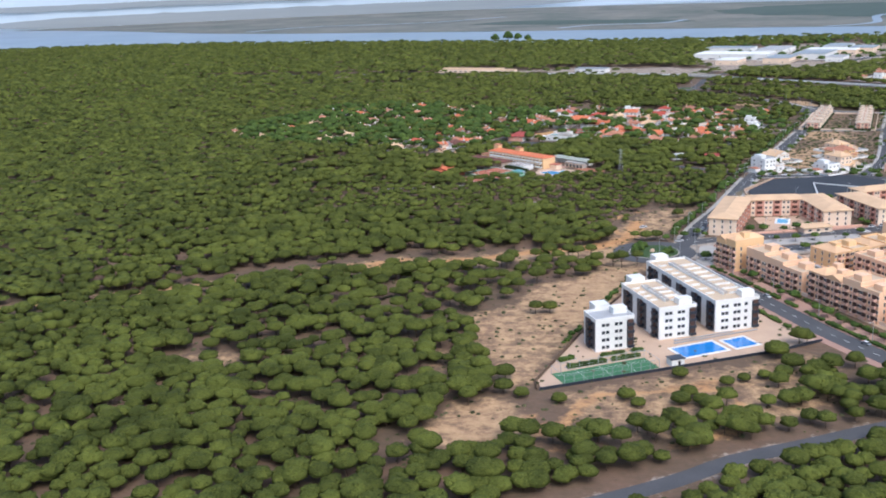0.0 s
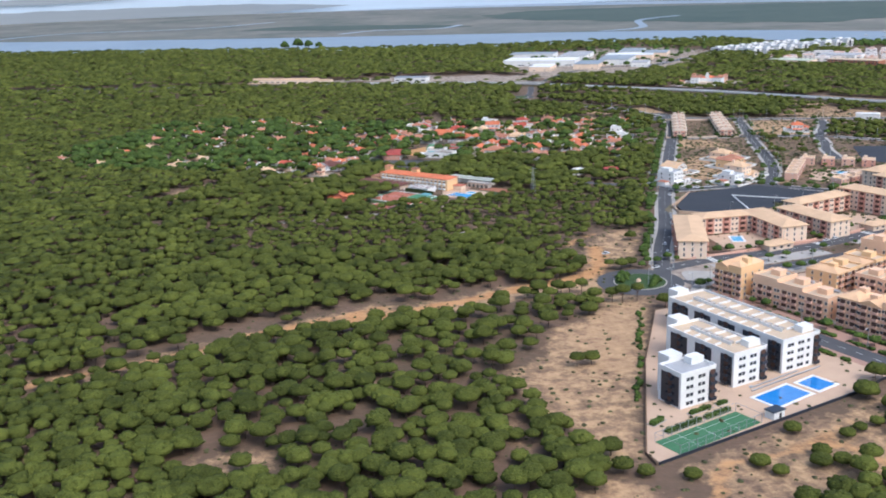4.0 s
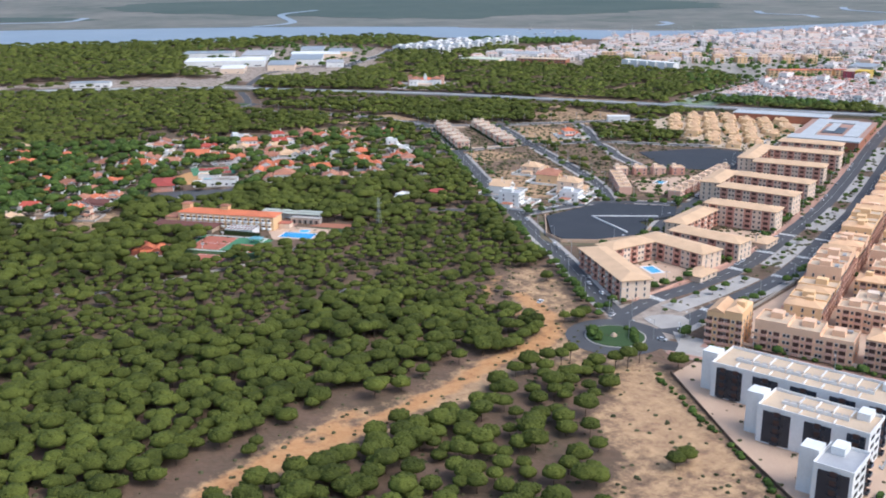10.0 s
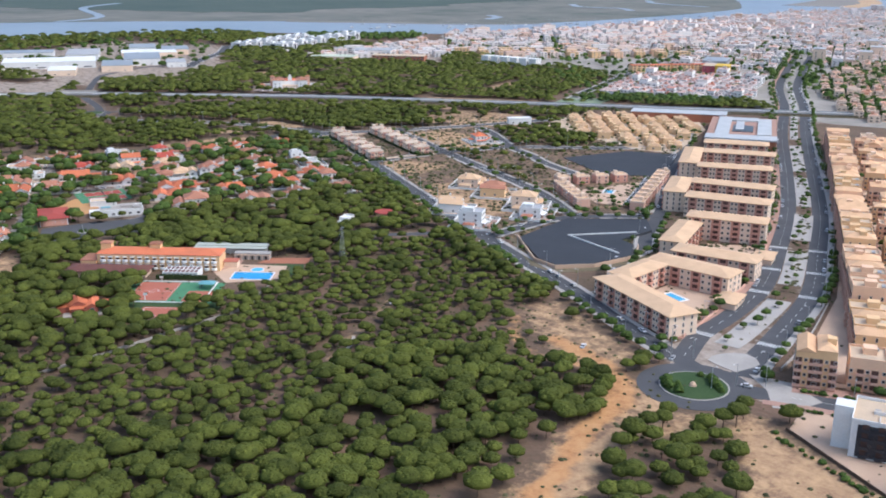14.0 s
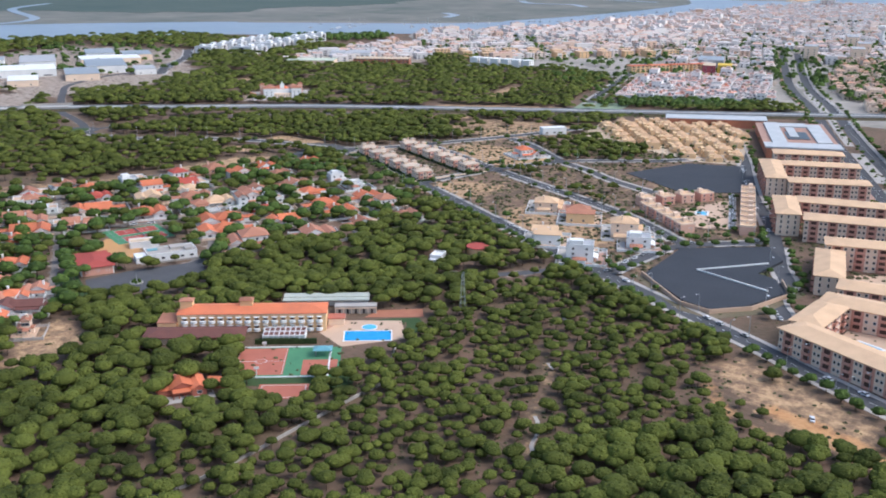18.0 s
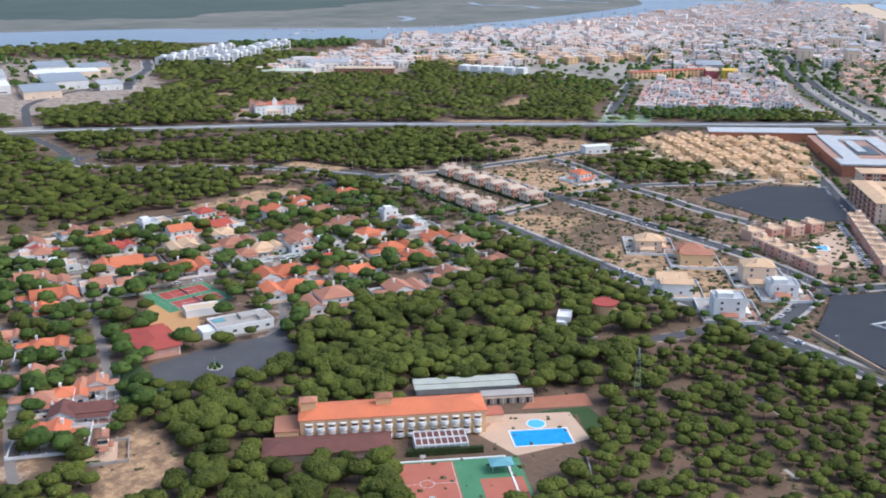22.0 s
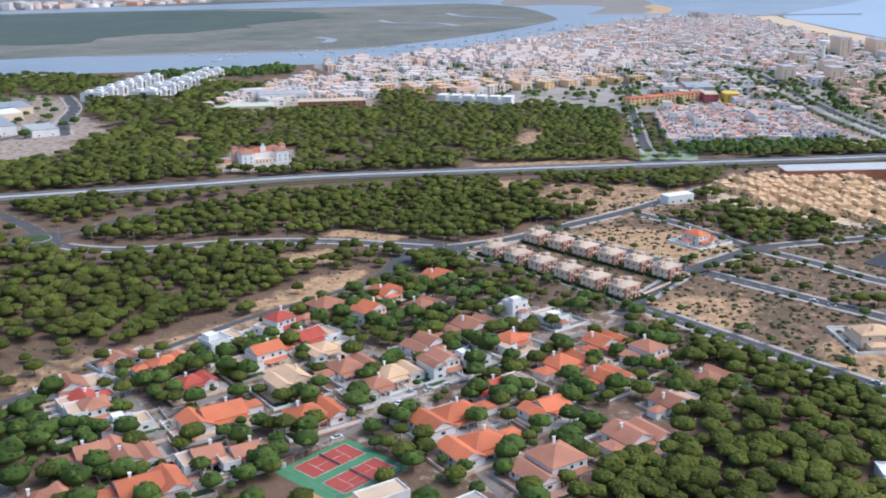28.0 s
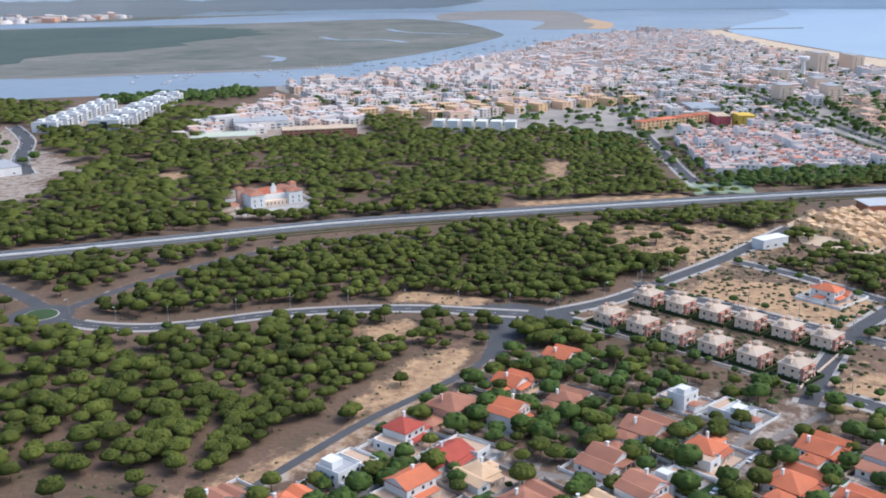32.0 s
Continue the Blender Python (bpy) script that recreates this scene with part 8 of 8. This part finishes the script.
town_trees = [q for q in gard if q[0] > 740]
gard = [q for q in gard if q[0] <= 740]
mass("g", gard, [crown(rng, 9, 3, 6, 5, 0.09, 0.36, 0.02) for _ in range(8)], M_LEAF, gt, squash=1.15)
trunks(gard, gt)
tt = thing("town_trees", 0, 0, 0, "dark green trees between the town houses", "trees", kind="stuff")
mass("t", town_trees, [dome(rng, 1.0, 0.8, 6, 2, 0.18, None) for _ in range(6)], M_LEAF, tt, squash=1.1)
trunks(town_trees, tt)
for _ in range(52000):
    x, y = rng.uniform(-260, 560), rng.uniform(285, 1250)
    i, j = int((x - GX) / CELL + 0.5), int((y - GY) / CELL + 0.5)
    if not wanted(x, y) or PAVED[i, j] or BUILT[i, j]:
        continue
    plot = x > 230 and y < 1000
    if rng.random() < (0.62 if plot or HEATH[i, j] else 0.24):
        s = rng.uniform(0.4, 1.25) * (1.6 if plot else 1.0)
        shrub.append((x, y, s, rng.uniform(0, 6.28), 0.05, rng.random()))
sh = thing("heath_shrubs", 0, 0, 0, "low grey-green heath shrubs and dry bushes", "shrubs", kind="stuff")
mass("s", shrub, [dome(rng, 0.9, 0.6, 6, 2, 0.28, None) for _ in range(6)], M_SHRUB, sh, "bushes", 0.9)


def joined_crown(rng, r, z):
    """A round leafy crown of several overlapping clumps, its lowest point near z."""
    g = Geo()
    for k in range(9):
        a, d = k * 2.4, (0 if k == 0 else r * rng.uniform(0.35, 0.62))
        q = r * (0.72 if k == 0 else rng.uniform(0.38, 0.55))
        vs, fs = dome(rng, q, q * 1.15, 8, 3, 0.14)
        dz = z + (r * 0.45 if k == 0 else r * rng.uniform(0.0, 0.5))
        g.add([(x + d * math.cos(a), y + d * math.sin(a), w + dz) for x, y, w in vs], fs)
    return g


def tree(x, y, s, h, label, group=""):
    t = thing("stone_pine", x, y, rng.uniform(0, 360), label, "pine tree", group)
    me, tk = tm[rng.randrange(6)]
    k = s / 4.2
    kz = h / 4.6
    for nm, m_, z in (("crown", me, k), ("trunk", tk, kz)):
        ob = put_piece(nm, m_, t, 0, 0, h)
        ob.scale = (k, k, z)


for x, y, s, h in ((52, 516, 4.6, 6), (62, 516, 3.6, 5.5), (67, 513, 3.4, 5.5), (74, 515, 3.4, 5.5), (75, 501, 4.0, 4.5), (83, 498, 3.6, 5.0), (87, 495, 4.0, 6.5), (95, 496, 3.4, 6.5), (12, 470, 5, 6), (44, 428, 3.6, 3.2), (20, 352, 4.0, 3.5), (85, 349, 3.2, 1.8), (100, 340, 2.8, 1.6), (107, 343, 2.5, 1.5), (115, 345, 2.6, 1.6), (62, 331, 3.4, 1.7), (65, 324, 2.8, 1.5), (84, 331, 3.3, 2.0), (80, 325, 3.6, 2.0), (87, 324, 3.2, 1.9), (25, 336, 3.0, 1.6), (38, 330, 3.0, 1.5), (-78, 498, 4.6, 4.0), (126, 366, 5.0, 3.0), (128, 353, 4.6, 3.0), (135, 346, 4.6, 3.2), (134, 330, 4.4, 3.0), (122, 345, 3.6, 2.4)):
    tree(x, y, s, h, "umbrella pine standing free beside the sandy track", "free-standing pines")

for x, y, s in ((98, 2345, 11), (128, 2352, 13), (150, 2338, 11), (172, 2330, 9)):
    t = thing("river_tree", x, y, 0, "tall dark round-crowned tree at the river bank", "tree", "trees at the river bank")
    part("trunk", Geo().cyl(0, 0, 0, 1.2, 0.8, s * 1.2, 8), M_BARK, t)
    part("crown", joined_crown(rng, s, s * 0.75), M_LEAF, t)
for x, y, s in ((100, 529, 2.4), (103, 532, 2.8), (99, 524, 2.2), (103, 527, 2.0), (106, 533, 2.0), (114, 517, 2.6), (117, 520, 2.4), (112, 514, 2.0), (118, 525, 1.6), (110, 512, 1.6)):
    t = thing("island_bush", x, y, rng.uniform(0, 360), "dark round bush on the lawn of the traffic island", "bush", "bushes of the traffic island", z=0.5)
    part("leaves", joined_crown(rng, s, 0.2), M_LEAF, t)
t = thing("boulder", 108, 523, 20, "pale boulder in the middle of the traffic island", "rock", z=0.5)
part("stone", Geo().cyl(0, 0, 0, 1.6, 1.1, 0.9, 7).cyl(0.3, 0.1, 0.9, 1.1, 0.5, 0.5, 6), M_TERRACE, t)

# ---- street lamps, cars, pylon, garden walls ----
l0 = thing("street_lamp", 140, 577, 0, "tall grey street lamp with a short arm", "street lamp", "street lamps")
part("pole", Geo().cyl(0, 0, 0, 0.16, 0.09, 9.0, 7), M_METAL, l0)
la = part("arm", Geo().box(0, -0.8, 8.9, 0.1, 1.7, 0.1), M_METAL, l0)
part("lamp_head", Geo().box(0, -1.8, 8.85, 0.35, 0.8, 0.16), M_WHITE, la)
for line, off, gap in ((MAIN, 5.6, 26), (MAIN, -5.6, 26), (SECOND, 5.4, 24), (SECOND, -5.4, 24), (THIRD, 5, 24), (CURVE, 5.2, 26), (AVE_L, 7.5, 30), (AVE_R, -7.5, 30), (BACK, 5, 28), (CROSS2, 5, 22), (CROSS3, 5, 26), (WEST, 7, 26), (CROSS1, 5, 24), (CROSS4, 5, 26)):
    acc = 10.0
    for (x1, y1), (x2, y2) in zip(line[:-1], line[1:]):
        L = math.hypot(x2 - x1, y2 - y1)
        acc += L
        if acc > gap and x1 < 600 and y1 > 330:
            acc = 0
            copy_thing(l0, pose(x1 - (y2 - y1) / L * off, y1 + (x2 - x1) / L * off, 0.17, 0, 0, math.degrees(math.atan2(y2 - y1, x2 - x1)) + (0 if off > 0 else 180)))
c0 = thing("parked_car", 152, 583, 63, "parked car with dark windows", "car", "parked cars", z=0.1)
part("body", Geo().prism([(-2.1, -0.85), (2.1, -0.85), (2.2, -0.5), (2.2, 0.5), (2.1, 0.85), (-2.1, 0.85), (-2.2, 0.5), (-2.2, -0.5)], 0.3, 0.85), M_CARW, c0)
part("roof", Geo().box(-0.2, 0, 1.32, 1.7, 1.3, 0.1), M_CARW, c0)
gl = Geo()
gl.add([(-1.5, -0.8, 0.85), (1.1, -0.8, 0.85), (1.1, 0.8, 0.85), (-1.5, 0.8, 0.85), (-1.05, -0.65, 1.32), (0.65, -0.65, 1.32), (0.65, 0.65, 1.32), (-1.05, 0.65, 1.32)], [(0, 1, 5, 4), (1, 2, 6, 5), (2, 3, 7, 6), (3, 0, 4, 7), (4, 5, 6, 7)])
part("window_glass", gl, M_GLASS, c0)
for sx, sy in ((-1.35, -0.8), (1.35, -0.8), (-1.35, 0.8), (1.35, 0.8)):
    wg = Geo()
    n = 10
    wg.add([(sx + 0.32 * math.cos(6.2832 * i / n), sy + d, 0.32 + 0.32 * math.sin(6.2832 * i / n)) for d in (-0.1, 0.1) for i in range(n)], [tuple(range(n)), tuple(range(2 * n - 1, n - 1, -1))] + [(i, n + i, n + (i + 1) % n, (i + 1) % n) for i in range(n)])
    part("wheel", wg, M_TYRE, c0)
for line, off, p in ((AVE_R, -3.7, 0.22), (AVE_L, 3.7, 0.18), (MAIN, -3.2, 0.16), (BACK, 2.8, 0.3), (CROSS1, 2.6, 0.3), (VST[1], 1.6, 0.25), (INDST, 5.5, 0.5), (INDST, -5.5, 0.5), (TOWNST, 3.3, 0.25), (SECOND, 2.8, 0.1), (WEST, 4, 0.1)):
    for (x1, y1), (x2, y2) in zip(line[:-1], line[1:]):
        L = math.hypot(x2 - x1, y2 - y1)
        if rng.random() < p and L > 4 and x1 < 1000:
            copy_thing(c0, pose(x1 - (y2 - y1) / L * off, y1 + (x2 - x1) / L * off, 0.1, 0, 0, math.degrees(math.atan2(y2 - y1, x2 - x1))))
for line, p in ((HWY, 0.16),):
    for (x1, y1), (x2, y2) in zip(line[:-1], line[1:]):
        if rng.random() < p:
            L = math.hypot(x2 - x1, y2 - y1)
            copy_thing(c0, pose(x1 - (y2 - y1) / L * 4, y1 + (x2 - x1) / L * 4, 0.1, 0, 0, math.degrees(math.atan2(y2 - y1, x2 - x1))))
for i in range(22):
    copy_thing(c0, pose(338 + 3.9 * i, 694 + 1.5 * i, 0.13, 0, 0, 110))
copy_thing(c0, pose(113, 577, 0.02, 0, 0, 20))
t = thing("power_pylon", 126, 740, 20, "grey lattice power pylon among the pines", "pylon")
g = Geo()
for sx, sy in ((-1, -1), (1, -1), (1, 1), (-1, 1)):
    g.add([(sx * 1.3 + a, sy * 1.3 + b, 0) for a, b in ((-0.1, -0.1), (0.1, -0.1), (0.1, 0.1), (-0.1, 0.1))] + [(sx * 0.25 + a, sy * 0.25 + b, 20) for a, b in ((-0.06, -0.06), (0.06, -0.06), (0.06, 0.06), (-0.06, 0.06))], [(0, 1, 5, 4), (1, 2, 6, 5), (2, 3, 7, 6), (3, 0, 4, 7)])
part("leg", g, M_METAL, t)
for z in range(2, 20, 3):
    a = 1.3 - 1.05 * z / 20
    part("brace", Geo().ring(0, 0, z, 2 * a + 0.1, 2 * a + 0.1, 0.1, 0.1), M_METAL, t)
for z in (16, 18.5):
    part("cross_arm", Geo().box(0, 0, z, 6, 0.15, 0.15), M_METAL, t)
for pts in ([(56, 658), (53, 655), (45, 650), (36, 647), (27, 640), (14, 636)], [(150, 701), (146, 697), (139, 690)], [(100, 679), (96, 674)]):
    setting("footpath", Geo().strip(smooth_line(pts, 3), 1.5, 0, 0.06), M_PALEPAVE, "narrow pale footpath between the heath pines", "path")
t = thing("field_wall", 0, 0, 0, "low pale wall beside a side lane in the wood", "wall")
part("wall_panel", Geo().strip(smooth_line([(146, 811), (150, 805), (164, 787), (172, 776)], 6), 0.6, 0, 1.2), M_PAVE, t)
t = thing("field_wall", 0, 0, 0, "broken pale garden wall through the wood", "wall")
part("wall_panel", Geo().strip(smooth_line([(-88, 746), (-63, 722), (-35, 718), (11, 719), (47, 719)], 8), 0.35, 0, 1.3), M_PAVE, t)
part("wall_panel", Geo().strip(smooth_line([(47, 719), (62, 730), (75, 738)], 8), 0.35, 0, 1.3), M_PAVE, t)
